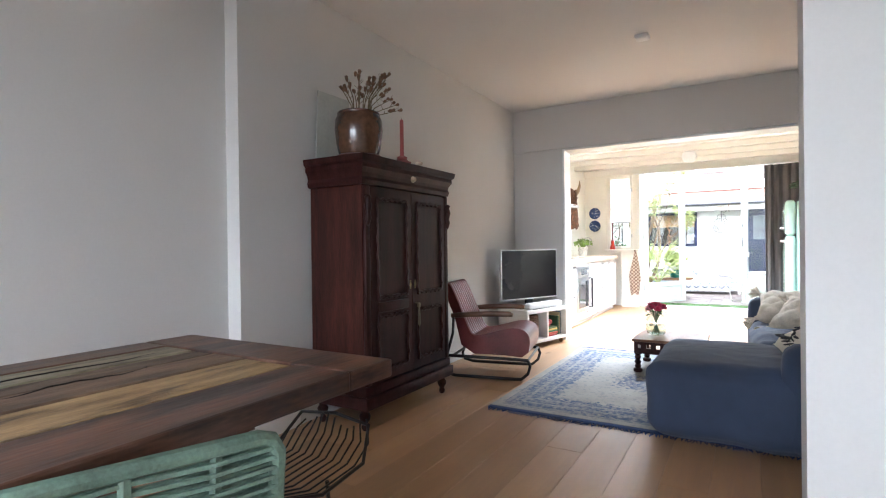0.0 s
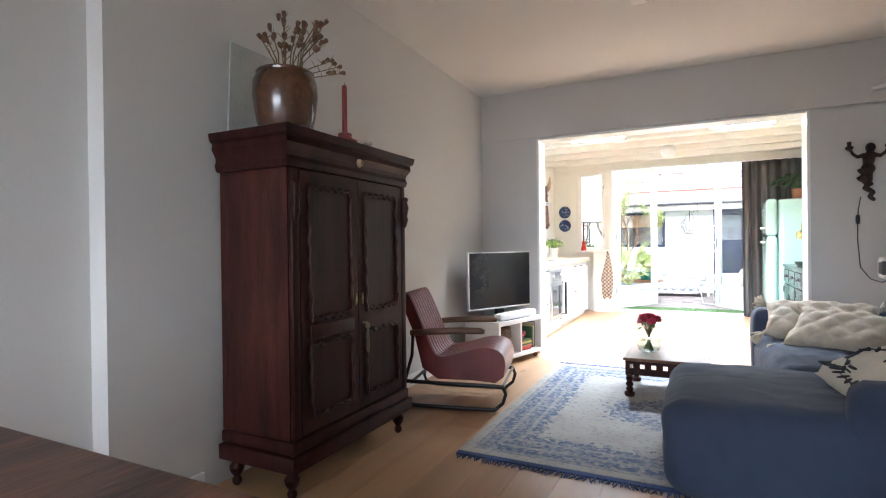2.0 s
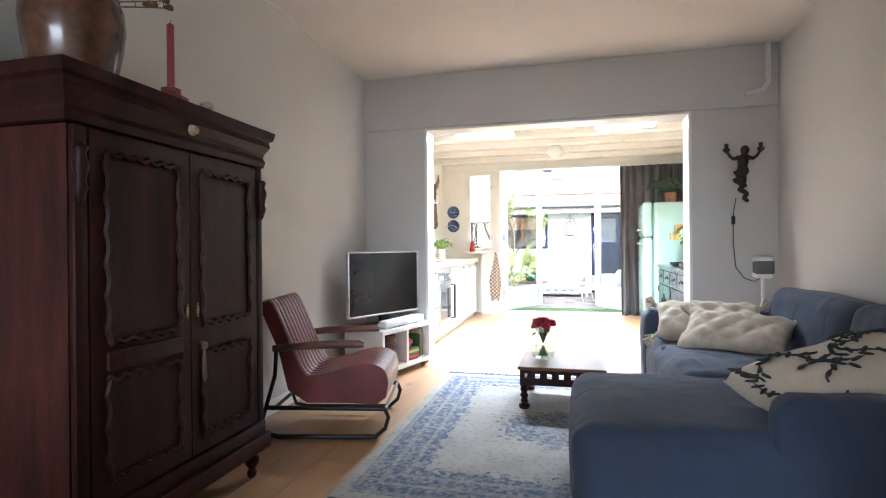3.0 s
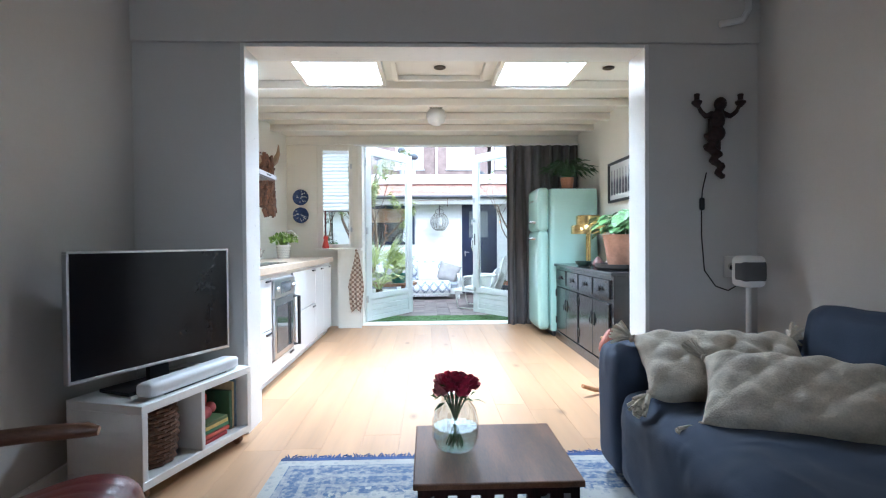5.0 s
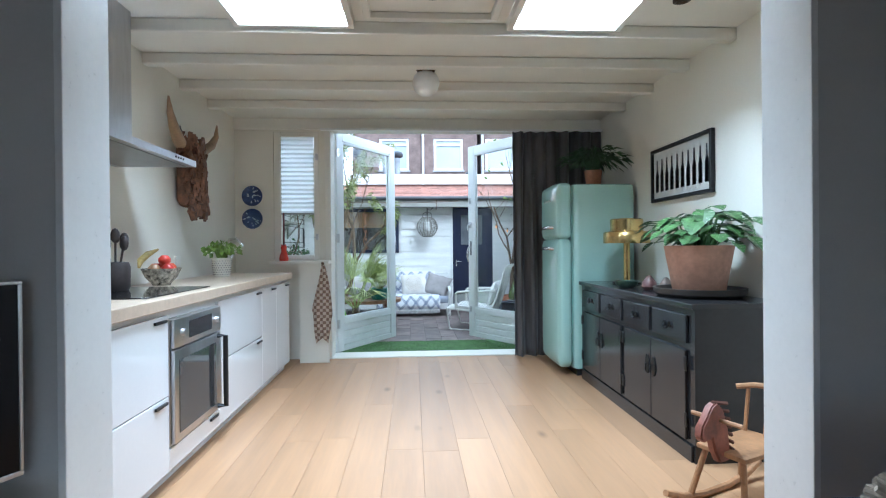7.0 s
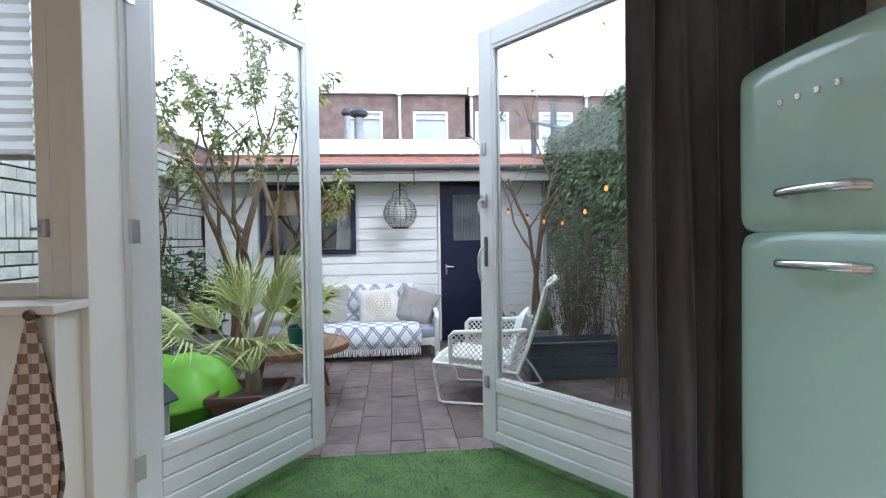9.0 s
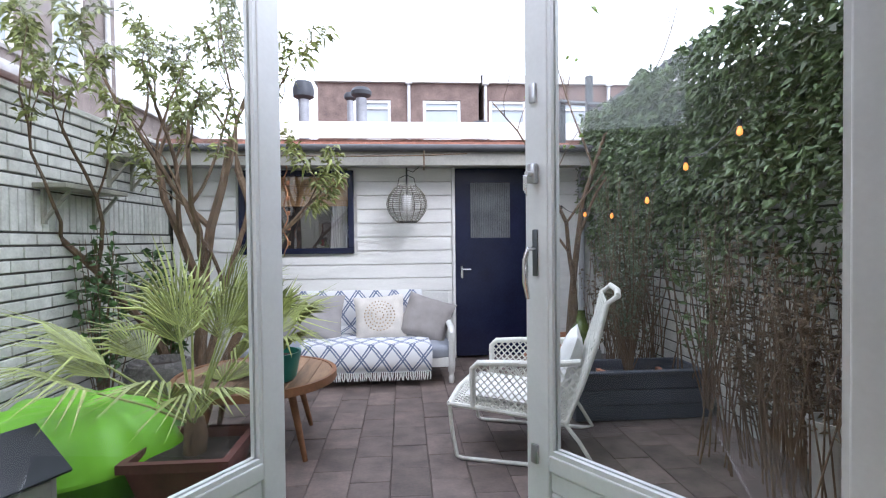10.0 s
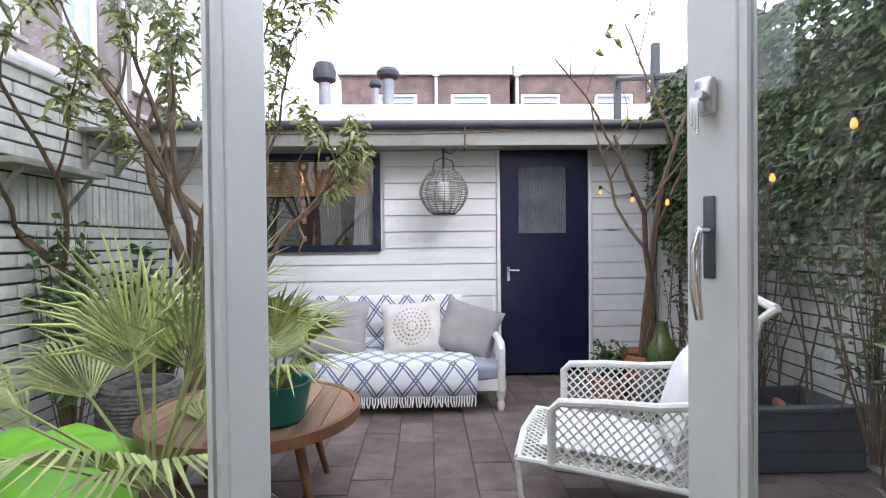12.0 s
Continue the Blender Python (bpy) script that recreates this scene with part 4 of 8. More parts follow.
def armchair():
    t = thing("armchair", pose(-1.535, 4.48, 0, rz=12) @ Matrix.Diagonal((.89, .82, 1, 1)), "red-brown channelled leather armchair with wooden arms", "armchair")
    w, n = 0.30, 9
    side = [(0.42, 0.22), (0.44, 0.32), (0.40, 0.395), (0.27, 0.415), (0.08, 0.365), (-0.05, 0.33), (-0.11, 0.35), (-0.17, 0.48), (-0.24, 0.63), (-0.29, 0.73), (-0.32, 0.765), (-0.36, 0.75)]
    for _ in range(2):
        side = [side[0]] + [q for a, b in zip(side, side[1:]) for q in ((.75 * a[0] + .25 * b[0], .75 * a[1] + .25 * b[1]), (.25 * a[0] + .75 * b[0], .25 * a[1] + .75 * b[1]))] + [side[-1]]
    back = [(0.36, 0.18), (0.20, 0.19), (-0.08, 0.19), (-0.20, 0.26), (-0.26, 0.48), (-0.34, 0.65), (-0.38, 0.73)]
    bm = B()
    rows = []
    for j in range(n * 6 + 1):
        y = -w + 2 * w * j / (n * 6)
        lift = 0.013 * abs(math.sin(math.pi * j / 6)) ** 0.6
        row = []
        for i, (x, z) in enumerate(side):
            a, b = side[max(i - 1, 0)], side[min(i + 1, len(side) - 1)]
            nx, nz = -(b[1] - a[1]), b[0] - a[0]
            ln = math.hypot(nx, nz)
            up = lift * (0.15 + 0.7 * min(1, max(0, (0.12 - x) / 0.25)))
            row.append(bm.verts.new((x - up * nx / ln, y, z - up * nz / ln)))
        row += [bm.verts.new((x, y, z)) for x, z in back[::-1]]
        rows.append(row)
    for a, b in zip(rows, rows[1:]):
        for i in range(len(a)):
            bm.faces.new((a[i], a[(i + 1) % len(a)], b[(i + 1) % len(a)], b[i]))
    bm.faces.new(rows[0])
    bm.faces.new(rows[-1][::-1])
    part("seat_shell", bm, LEATHER, t, "padded channel-stitched leather shell")
    for s in (-1, 1):
        bm = B()
        y = s * 0.34
        tube(bm, [(0.42, y, 0.165), (0.44, y, 0.12), (0.42, y, 0.06), (0.36, y, 0.014), (0.24, y, 0.012), (-0.25, y, 0.012), (-0.34, y, 0.03), (-0.36, y, 0.08), (-0.32, y, 0.2), (-0.27, y, 0.35), (-0.26, y, 0.49)], 0.013, 10)
        tube(bm, [(0.42, y, 0.165), (0.35, y, 0.168), (-0.33, y, 0.172)], 0.013, 10)
        part("tube_frame", bm, BLACK, t, "bent black steel tube sled frame")
        bm = B()
        for i in range(1):
            tube(bm, [(-0.28, y, 0.50), (-0.1, y, 0.515), (0.12, y, 0.525), (0.26, y, 0.525), (0.29, y, 0.52)], [0.020, 0.023, 0.023, 0.021, 0.014], 12)
        part("armrest", bm, mat("worn_arm_wood", (0.13, 0.06, 0.03), 0.45, vary=0.4, scale=8, stretch=(0.5, 3, 3)), t, "worn wooden armrest")
    for x in (0.42, -0.28):
        bm = B()
        tube(bm, [(x, -0.34, 0.166), (x, 0.34, 0.166)], 0.011, 8)
        part("cross_tube", bm, BLACK, t)


armchair()


def television():
    a = math.degrees(math.atan2(6.15 - 5.396, -1.487 + 1.835))
    t = thing("television", pose(-1.661, 5.773, 0.41, rz=a), "flat black television with thin silver frame, switched off", "television")
    w, z0, z1 = 0.414, 0.08, 0.615
    bm = B()
    for q in ((-w, z0, w, z0 + .014), (-w, z1 - .010, w, z1), (-w, z0 + .014, -w + .010, z1 - .010), (w - .010, z0 + .014, w, z1 - .010)):
        box(bm, q[0], -0.012, q[1], q[2], 0.02, q[3], bev=0.002, seg=1)
    part("frame", bm, STEEL, t, "thin silver frame", smooth=False)
    bm = B()
    box(bm, -w + .009, -0.008, z0 + .013, w - .009, 0.018, z1 - .009)
    part("screen", bm, mat("black_screen", (0.006, 0.006, 0.008), 0.16, vary=0.05, bump=0.0, spec=0.18), t, "dark glossy screen", smooth=False)
    bm = B()
    box(bm, -0.28, 0.021, 0.12, 0.28, 0.06, 0.45, bev=0.01)
    part("housing", bm, BLACK, t)
    bm = B()
    box(bm, -0.22, -0.09, -0.008, 0.22, 0.10, 0.008, bev=0.003)
    box(bm, -0.05, 0.0, 0.008, 0.05, 0.03, 0.14, bev=0.003)
    part("stand", bm, BLACK, t)


def tv_bench():
    t = thing("tv_bench", pose(-1.445, 5.745, 0, rz=73.5), "low white television bench on castors with two open compartments", "television bench")
    w, d, b, h = 0.355, 0.39, 0.055, 0.40
    for nm, q in (("top_panel", (-w, 0, h - .035, w, d, h)), ("bottom_panel", (-w, 0, b, w, d, b + .035)), ("side_panel", (-w, 0, b + .035, -w + .03, d, h - .035)), ("side_panel", (w - .03, 0, b + .035, w, d, h - .035)), ("divider", (-.012, 0.004, b + .035, .012, d - .02, h - .035)), ("back_panel", (-w + .03, d - .016, b + .035, w - .03, d, h - .035))):
        bm = B()
        box(bm, *q[:3], *q[3:], bev=0.002, seg=1)
        part(nm, bm, WHITE, t, smooth=False)
    for x in (-w + .05, w - .05):
        for y in (.05, d - .05):
            bm = B()
            rod(bm, (x - .012, y, .024), (x + .012, y, .024), .024, n=18)
            box(bm, x - .02, y - .006, .024, x + .02, y + .006, .054)
            part("castor", bm, mat("orange_castor", (0.25, 0.12, 0.05), 0.4), t, "small castor wheel")
    m = t.matrix_world
    def local(x, y, z, rz=0):
        return m @ pose(x, y, z, rz=rz)
    b0 = b + .036
    k = thing("basket", local(-0.18, 0.16, b0), "brown woven wicker basket inside the television bench", "basket")
    wick = mat("wicker", (0.13, 0.06, 0.03), 0.7, vary=0.4, scale=40, fine=120, bump=0.4)
    bm = B()
    lathe(bm, [(0.0, 0.0), (0.105, 0.0), (0.112, 0.01), (0.10, 0.012), (0.0, 0.012)], 24)
    part("base", bm, wick, k)
    bm = B()
    for i in range(14):
        z = 0.012 + i * 0.0175
        r = 0.112 + 0.014 * math.sin(i / 13 * 2.6)
        tube(bm, [((r + .005 * (-1) ** (j + i)) * math.cos(6.283 * j / 28), (r + .005 * (-1) ** (j + i)) * math.sin(6.283 * j / 28), z) for j in range(28)], 0.009, 5, closed=True)
    tagged(part("weave", bm, wick, k), kind="stuff")
    rng = random.Random(4)
    x = 0.06
    for i, (c, th, hh, dd) in enumerate((((0.04, 0.10, 0.05), .02, .20, .16), ((0.45, 0.36, 0.2), .014, .24, .2), ((0.1, 0.16, 0.22), .012, .25, .2))):
        bm = B()
        box(bm, 0, 0.003, 0, th, dd, hh, bev=0.002, seg=1)
        solid("book", bm, mat("book_cover", c, 0.5, vary=0.15), "upright children's book with a coloured cover", "book", local(0.25 + i * .022, 0.05, b0), group="books in the bench")
    for i, (c, z, wd) in enumerate((((0.35, 0.03, 0.03), 0.0, .17), ((0.5, 0.08, 0.05), .022, .18), ((0.05, 0.16, 0.07), .045, .17), ((0.55, 0.42, 0.12), .063, .16), ((0.10, 0.15, 0.06), .08, .15))):
        bm = B()
        box(bm, 0, 0, 0, wd, .15, .018, bev=0.002, seg=1)
        solid("book", bm, mat("book_cover", c, 0.5, vary=0.15), "flat children's book with a coloured cover", "book", local(0.03 + .006 * i, 0.03, b0 + z), group="books in the bench")
    bm = B()
    soft(bm, -.045, -.04, 0, .045, .04, .06, r=.03, n=8)
    bmesh.ops.create_uvsphere(bm, u_segments=14, v_segments=9, radius=.028, matrix=Matrix.Translation((.05, -.01, .045)))
    solid("soft_toy", bm, mat("pink_plush", (0.5, 0.12, 0.12), 0.9, vary=0.3), "small pink plush toy on stacked books", "toy", local(0.1, 0.1, b0 + .099))
    bm = B()
    box(bm, 0, 0, 0, .1, .12, .05, bev=.004)
    solid("box", bm, mat("red_box", (0.5, 0.06, 0.04), 0.5), "red cardboard box atop the books", "box", local(0.04, 0.1, b0 + .165))
    s = thing("soundbar", local(0.01, 0.06, h), "white fabric-fronted soundbar on the television bench", "soundbar")
    bm = B()
    soft(bm, -.29, -.035, 0.004, .29, .055, .068, r=.022, n=14)
    part("body", bm, mat("white_speaker", (0.72, 0.72, 0.72), 0.55, vary=0.03), s)
    bm = B()
    box(bm, -.2, -.02, 0, .2, .04, .006)
    part("foot", bm, BLACK, s)
    bm = B()
    soft(bm, 0, 0, 0, .045, .14, .018, r=.006, n=6)
    solid("remote_control", bm, BLACK, "black remote control lying on the bench", "remote control", local(0.305, 0.1, h))


tv_bench()
television()


def jar_on_wardrobe():
    z = 1.603
    c = thing("stoneware_jar", pose(-1.66, 2.93, z) @ Matrix.Scale(1.1, 4), "large brown glazed stoneware jar on the wardrobe", "jar")
    bm = B()
    lathe(bm, [(0.0, 0.022), (0.108, 0.022), (0.114, 0.04), (0.124, 0.09), (0.132, 0.16), (0.129, 0.215), (0.116, 0.244), (0.098, 0.246), (0.095, 0.2), (0.0, 0.19)], 40)
    glaze = mat("brown_glaze", (0.085, 0.036, 0.017), 0.2, vary=0.45, scale=7, fine=40, bump=0.12, coat=0.3)
    part("body", bm, glaze, c)
    bm = B()
    lathe(bm, [(0.0, 0.0), (0.118, 0.0), (0.126, 0.006), (0.126, 0.016), (0.116, 0.0215), (0.0, 0.0215)], 40)
    part("base_ring", bm, mat("red_glaze_base", (0.10, 0.026, 0.018), 0.4, vary=0.3), c, "dull red base ring")
    bm = B()
    tube(bm, [(.108 * math.cos(6.28318 * k / 36), .108 * math.sin(6.28318 * k / 36), .25) for k in range(36)], .010, 8, closed=True)
    part("rim", bm, glaze, c, "rolled rim")
    f = thing("dried_flowers", pose(-1.66, 2.93, z + 0.22) @ Matrix.Scale(1.1, 4), "bunch of dried seed heads and stalks", "dried flowers")
    rng = random.Random(21)
    stalk, head = mat("dry_stalk", (0.14, 0.11, 0.06), 0.8), mat("seed_head", (0.16, 0.09, 0.05), 0.9, vary=0.4, scale=40)
    for k in range(20):
        a = rng.uniform(0, 6.28)
        r = rng.uniform(.05, .2)
        hgt = rng.uniform(.13, .30)
        if k > 16:
            a, r, hgt = math.radians(70 + 12 * (k - 17)), 0.28 + .03 * (k - 17), .12 + .05 * (k - 17)
        pts = [Vector((.03 * math.cos(a), .03 * math.sin(a), -.15)), Vector((r * .45 * math.cos(a), r * .45 * math.sin(a), hgt * .55)), Vector((r * math.cos(a), r * math.sin(a), hgt))]
        bm = B()
        tube(bm, pts, [.0035, .003, .002], 5)
        for q in range(3):
            p = pts[1].lerp(pts[2], .3 + .3 * q)
            tube(bm, [p, p + Vector((rng.uniform(-.03, .03), rng.uniform(-.03, .03), .025))], [.002, .001], 4)
        part("stalk", bm, stalk, f)
        bm = B()
        for q in range(rng.choice((2, 3, 4))):
            p = pts[1].lerp(pts[2], 1.0 - .17 * q) + Vector((rng.uniform(-.02, .02), rng.uniform(-.02, .02), rng.uniform(0, .02))) * (q > 0)
            d = (pts[2] - pts[1]).normalized()
            mm = Matrix.Translation(p) @ d.to_track_quat("Z", "Y").to_matrix().to_4x4()
            bmesh.ops.create_cone(bm, cap_ends=True, segments=9, radius1=.005, radius2=.010, depth=.02, matrix=mm)
            bmesh.ops.create_uvsphere(bm, u_segments=8, v_segments=5, radius=.009, matrix=mm @ Matrix.Translation((0, 0, .012)) @ Matrix.Diagonal((1, 1, .5, 1)))
        part("seed_head", bm, head, f)
    g = thing("leaning_canvas", pose(-1.925, 2.90, z, 0, 3, 0), "small unframed grey canvas leaning on the wall", "canvas")
    bm = B()
    box(bm, 0, -.07, 0.002, .008, .22, .44, bev=.001, seg=1)
    part("board", bm, mat("grey_canvas", (0.40, 0.41, 0.38), 0.7, vary=0.1), g)
    d = thing("candle_holder", pose(-1.53, 3.20, z) @ Matrix.Scale(1.15, 4), "deep red candle in a small carved holder", "candle")
    wax = mat("red_wax", (0.24, 0.035, 0.035), 0.5, vary=0.1)
    bm = B()
    lathe(bm, [(0.0, 0), (.05, 0), (.052, .008), (.036, .014), (.028, .026), (.03, .036), (.017, .042), (0, .042)], 20)
    part("holder", bm, mat("holder_red", (0.16, 0.03, 0.03), 0.5), d)
    bm = B()
    lathe(bm, [(.011, .04), (.011, .24), (.008, .245), (0, .245)], 14)
    part("candle", bm, wax, d)
    bm = B()
    tube(bm, [(0, 0, .244), (.001, 0, .258)], .0012, 5)
    part("wick", bm, BLACK, d)
    bm = B()
    bmesh.ops.create_icosphere(bm, subdivisions=2, radius=.022, matrix=Matrix.Translation((0, 0, .016)) @ Matrix.Diagonal((1.2, 1, .7, 1)))
    solid("pebble", bm, mat("pale_stone", (0.4, 0.33, 0.27), 0.8), "pale pebble lying beside the candle", "stone", pose(-1.49, 3.34, z))


jar_on_wardrobe()


def fused(ob, voxel):
    """Melts overlapping lumps of a carving into one skin."""
    mod = ob.modifiers.new("melt", "REMESH")
    mod.mode, mod.voxel_size = "VOXEL", voxel
    me = bpy.data.meshes.new_from_object(ob.evaluated_get(bpy.context.evaluated_depsgraph_get()))
    ob.modifiers.remove(mod)
    ob.data = me
    me.shade_smooth()


def wall_sconce():
    bronze = mat("dark_bronze", (0.035, 0.018, 0.014), 0.5, vary=0.4, scale=30, metal=0.3, bump=0.4)
    bm = B()
    rng = random.Random(3)
    def blob(x, y, z, a, b, c, rot=0):
        bmesh.ops.create_icosphere(bm, subdivisions=2, radius=1, matrix=Matrix.Translation((x, y, z)) @ Matrix.Rotation(rot, 4, "Y") @ Matrix.Diagonal((a, b, c, 1)))
    blob(.01, -.06, .17, .036, .036, .042)
    blob(.0, -.05, .08, .042, .036, .065)
    blob(-.005, -.05, .0, .05, .038, .05)
    for k in range(22):
        z = -.02 - .011 * k
        blob(.03 * math.sin(k * .9) * (1 - k / 30) - .045 + .0035 * k, -.04 + .01 * math.cos(k), z, .034 - .0009 * k, .024, .018, rng.uniform(0, 3))
    for s in (-1, 1):
        tube(bm, [(s * .03, -.05, .115), (s * .075, -.055, .10), (s * .105, -.06, .125), (s * .125, -.06, .165)], [.02, .016, .013, .010], 8)
        lathe(bm, [(.006, .15), (.018, .16), (.03, .175), (.032, .185), (.014, .19), (.016, .22), (.02, .225), (.012, .23), (0, .23)], 12, (s * .13, -.06, 0))
    box(bm, -.03, -.03, -.1, .03, 0, .1)
    sconce = solid("wall_sconce", bm, bronze, "dark carved figure wall sconce with two candle cups", "sconce", pose(1.212, DY - .028, 1.64) @ Matrix.Scale(.94, 4))
    fused(sconce, .006)
    bm = B()
    tube(bm, [(1.11, 6.075, 1.40), (1.10, 6.10, 1.3), (1.095, 6.10, 1.22), (1.095, 6.10, 1.05), (1.11, 6.098, .85), (1.17, 6.09, .76), (1.24, 6.085, .735), (1.30, 6.085, .77), (1.33, 6.085, .83), (1.29, 6.085, .865), (1.265, 6.086, .865)], .0035, 6)
    c = thing("power_cord", pose(.06, DY - 6.11, .03), "thin dark cord hanging from the sconce to the socket", "cord")
    part("cable", bm, BLACK, c)
    bm = B()
    soft(bm, 1.082, 6.085, 1.19, 1.109, 6.106, 1.26, r=.008, n=5)
    part("switch", bm, BLACK, c, "inline switch")
    bm = B()
    rod(bm, (1.265, 6.086, .865), (1.265, 6.07, .865), .017)
    part("plug", bm, BLACK, c)
    k = thing("wall_socket", pose(1.325, DY - .003, .90), "white wall socket on the dividing wall", "socket")
    bm = B()
    box(bm, -.04, -.012, -.06, .04, 0, .06, bev=.004)
    part("plate", bm, WHITE, k)
    bm = B()
    lathe(bm, [(.0, -.002), (.019, -.002), (.021, 0.0)], 20)
    bmesh.ops.rotate(bm, cent=(0, 0, 0), matrix=Matrix.Rotation(radians(90), 3, "X"), verts=bm.verts)
    bmesh.ops.translate(bm, vec=(0, -.013, .0), verts=bm.verts)
    part("insert", bm, mat("socket_insert", (0.5, 0.5, 0.48), 0.5), k)


wall_sconce()


def speaker_stand():
    t = thing("speaker_stand", pose(1.30, 5.99, 0), "slim white speaker stand beside the sofa", "speaker stand")
    bm = B()
    lathe(bm, [(0, 0), (.12, 0), (.12, .012), (.02, .018), (0, .018)], 28)
    part("base", bm, WHITE, t)
    bm = B()
    rod(bm, (0, 0, .016), (0, 0, .80), .013)
    part("pole", bm, WHITE, t)
    s = thing("loudspeaker", pose(1.30, 5.99, .80) @ Matrix.Scale(1.15, 4), "compact white loudspeaker with grey cloth grille", "loudspeaker")
    bm = B()
    soft(bm, -.055, -.055, .001, .055, .055, .145, r=.025, n=8)
    part("housing", bm, WHITE, s)
    bm = B()
    soft(bm, -.057, -.059, .02, .057, .03, .127, r=.024, n=8)
    part("grille", bm, mat("grille_cloth", (0.12, 0.12, 0.125), 0.9, fine=300), s, "dark grey cloth grille")


speaker_stand()
t = thing("smoke_detector", pose(-0.29, 4.6, CZ - 0.001), "square white smoke detector on the ceiling", "smoke detector")
bm = B()
soft(bm, -.05, -.05, -.032, .05, .05, -.001, r=.012, n=6)
part("housing", bm, WHITE, t)
bm = B()
box(bm, -.035, -.035, -.036, .035, .035, -.033, bev=.001, seg=1)
part("cover", bm, WHITE, t)
# ---- kitchen ----
GLOSS = mat("white_lacquer", (0.78, 0.79, 0.80), 0.08, vary=0.015, scale=2, bump=0.01, coat=0.5)
FX = -1.545


def kitchen_units():
    top = mat("pale_stone_top", (0.52, 0.41, 0.30), 0.3, vary=0.08, scale=30, fine=200, bump=0.02)
    w = thing("worktop", pose(0, 0, 0), "long beige stone kitchen worktop", "worktop")
    bm = B()
    box(bm, KL + .002, 6.42, .83, FX + .025, 9.52, .885, bev=.004)
    part("slab", bm, top, w, smooth=False)
    def unit(y0, y1, fronts, label, vertical=None):
        t = thing("base_cabinet", pose(0, 0, 0), label, "cabinet", group="white kitchen units")
        bm = B()
        box(bm, KL + .004, y0 + .001, .10, FX - .02, y1 - .001, .828)
        part("body", bm, WHITE, t, smooth=False)
        bm = B()
        box(bm, KL + .004, y0 + .001, 0, FX - .05, y1 - .001, .098)
        part("plinth", bm, WHITE, t, smooth=False)
        for z0, z1 in fronts:
            bm = B()
            box(bm, FX - .019, y0 + .002, z0, FX, y1 - .002, z1, bev=.0025, seg=1)
            f = part("drawer_front", bm, GLOSS, t, smooth=False)
            bm = B()
            box(bm, FX + .0005, y1 - .14, z1 - .03, FX + .012, y1 - .03, z1 - .016, bev=.002, seg=1)
            part("handle", bm, BLACK, f)
        return t
    unit(6.42, 7.14, ((.07, .42), (.425, .80)), "white gloss kitchen drawer unit")
    unit(7.76, 8.64, ((.07, .44), (.445, .80)), "white gloss kitchen drawer unit")
    unit(8.64, 9.05, ((.07, .80),), "narrow white gloss kitchen cabinet")
    unit(9.05, 9.50, ((.07, .80),), "narrow white gloss kitchen cabinet at the end")
    t = unit(7.14, 7.76, ((.07, .17),), "white gloss oven housing")
    o = thing("oven", pose(FX, 7.145, .18), "built-in steel oven with a long black bar handle", "oven")
    bm = B()
    box(bm, -.5, .004, 0, .0, .606, .60, bev=.003, seg=1)
    part("body", bm, STEEL, o, smooth=False)
    bm = B()
    box(bm, .001, .01, .01, .022, .60, .45, bev=.004)
    d = part("door", bm, STEEL, o)
    bm = B()
    box(bm, .0222, .05, .05, .0255, .51, .40, bev=.002, seg=1)
    part("oven_glass", bm, mat("oven_glass", (0.05, 0.05, 0.05), 0.05, bump=0.0), d, "dark glossy oven window")
    bm = B()
    tube(bm, [(.02, .545, .03), (.065, .545, .03), (.065, .545, .22), (.065, .545, .43), (.02, .545, .43)], .014, 8)
    part("handle", bm, BLACK, d, "black bar handle")
    bm = B()
    box(bm, .001, .01, .46, .02, .60, .595, bev=.003)
    c = part("control_panel", bm, STEEL, o)
    bm = B()
    box(bm, .0202, .17, .485, .022, .46, .57)
    part("display", bm, mat("oven_display", (0.03, 0.03, 0.032), 0.08, bump=0.0), c, "dark control display")
    for y in (.09, .53):
        bm = B()
        rod(bm, (.02, y, .527), (.04, y, .527), .018, .016, 16)
        part("knob", bm, STEEL, c)
    h = thing("hob", pose(-1.84, 7.40, .886), "black ceramic hob set in the worktop", "hob")
    bm = B()
    box(bm, -.25, -.36, 0, .25, .36, .006, bev=.002, seg=1)
    part("glass_plate", bm, mat("hob_glass", (0.012, 0.012, 0.012), 0.08, bump=0.0), h)


kitchen_units()


def hood():
    t = thing("cooker_hood", pose(KL + .001, 7.40, 1.60), "flat stainless steel cooker hood with a square chimney", "cooker hood")
    bm = B()
    v = [(0, -.45, .0), (.46, -.45, .0), (.46, .45, .0), (0, .45, .0), (0, -.45, .14), (.46, -.45, .035), (.46, .45, .035), (0, .45, .14)]
    q = [bm.verts.new(p) for p in v]
    for f in ((0, 1, 2, 3), (4, 5, 6, 7), (0, 1, 5, 4), (1, 2, 6, 5), (2, 3, 7, 6), (3, 0, 4, 7)):
        bm.faces.new([q[i] for i in f])
    part("canopy", bm, STEEL, t, smooth=False)
    bm = B()
    box(bm, 0, -.16, .08, .24, .16, KC - 1.602, bev=.002, seg=1)
    part("chimney", bm, STEEL, t, smooth=False)
    bm = B()
    for k in range(4):
        rod(bm, (.461, .18 + .03 * k, .018), (.465, .18 + .03 * k, .018), .006, n=10)
    part("button", bm, BLACK, t)
    bm = B()
    box(bm, .05, -.4, -.004, .42, .4, -.001)
    part("filter", bm, mat("grease_filter", (0.3, 0.3, 0.3), 0.4, metal=0.9, fine=300, bump=0.3), t)


hood()


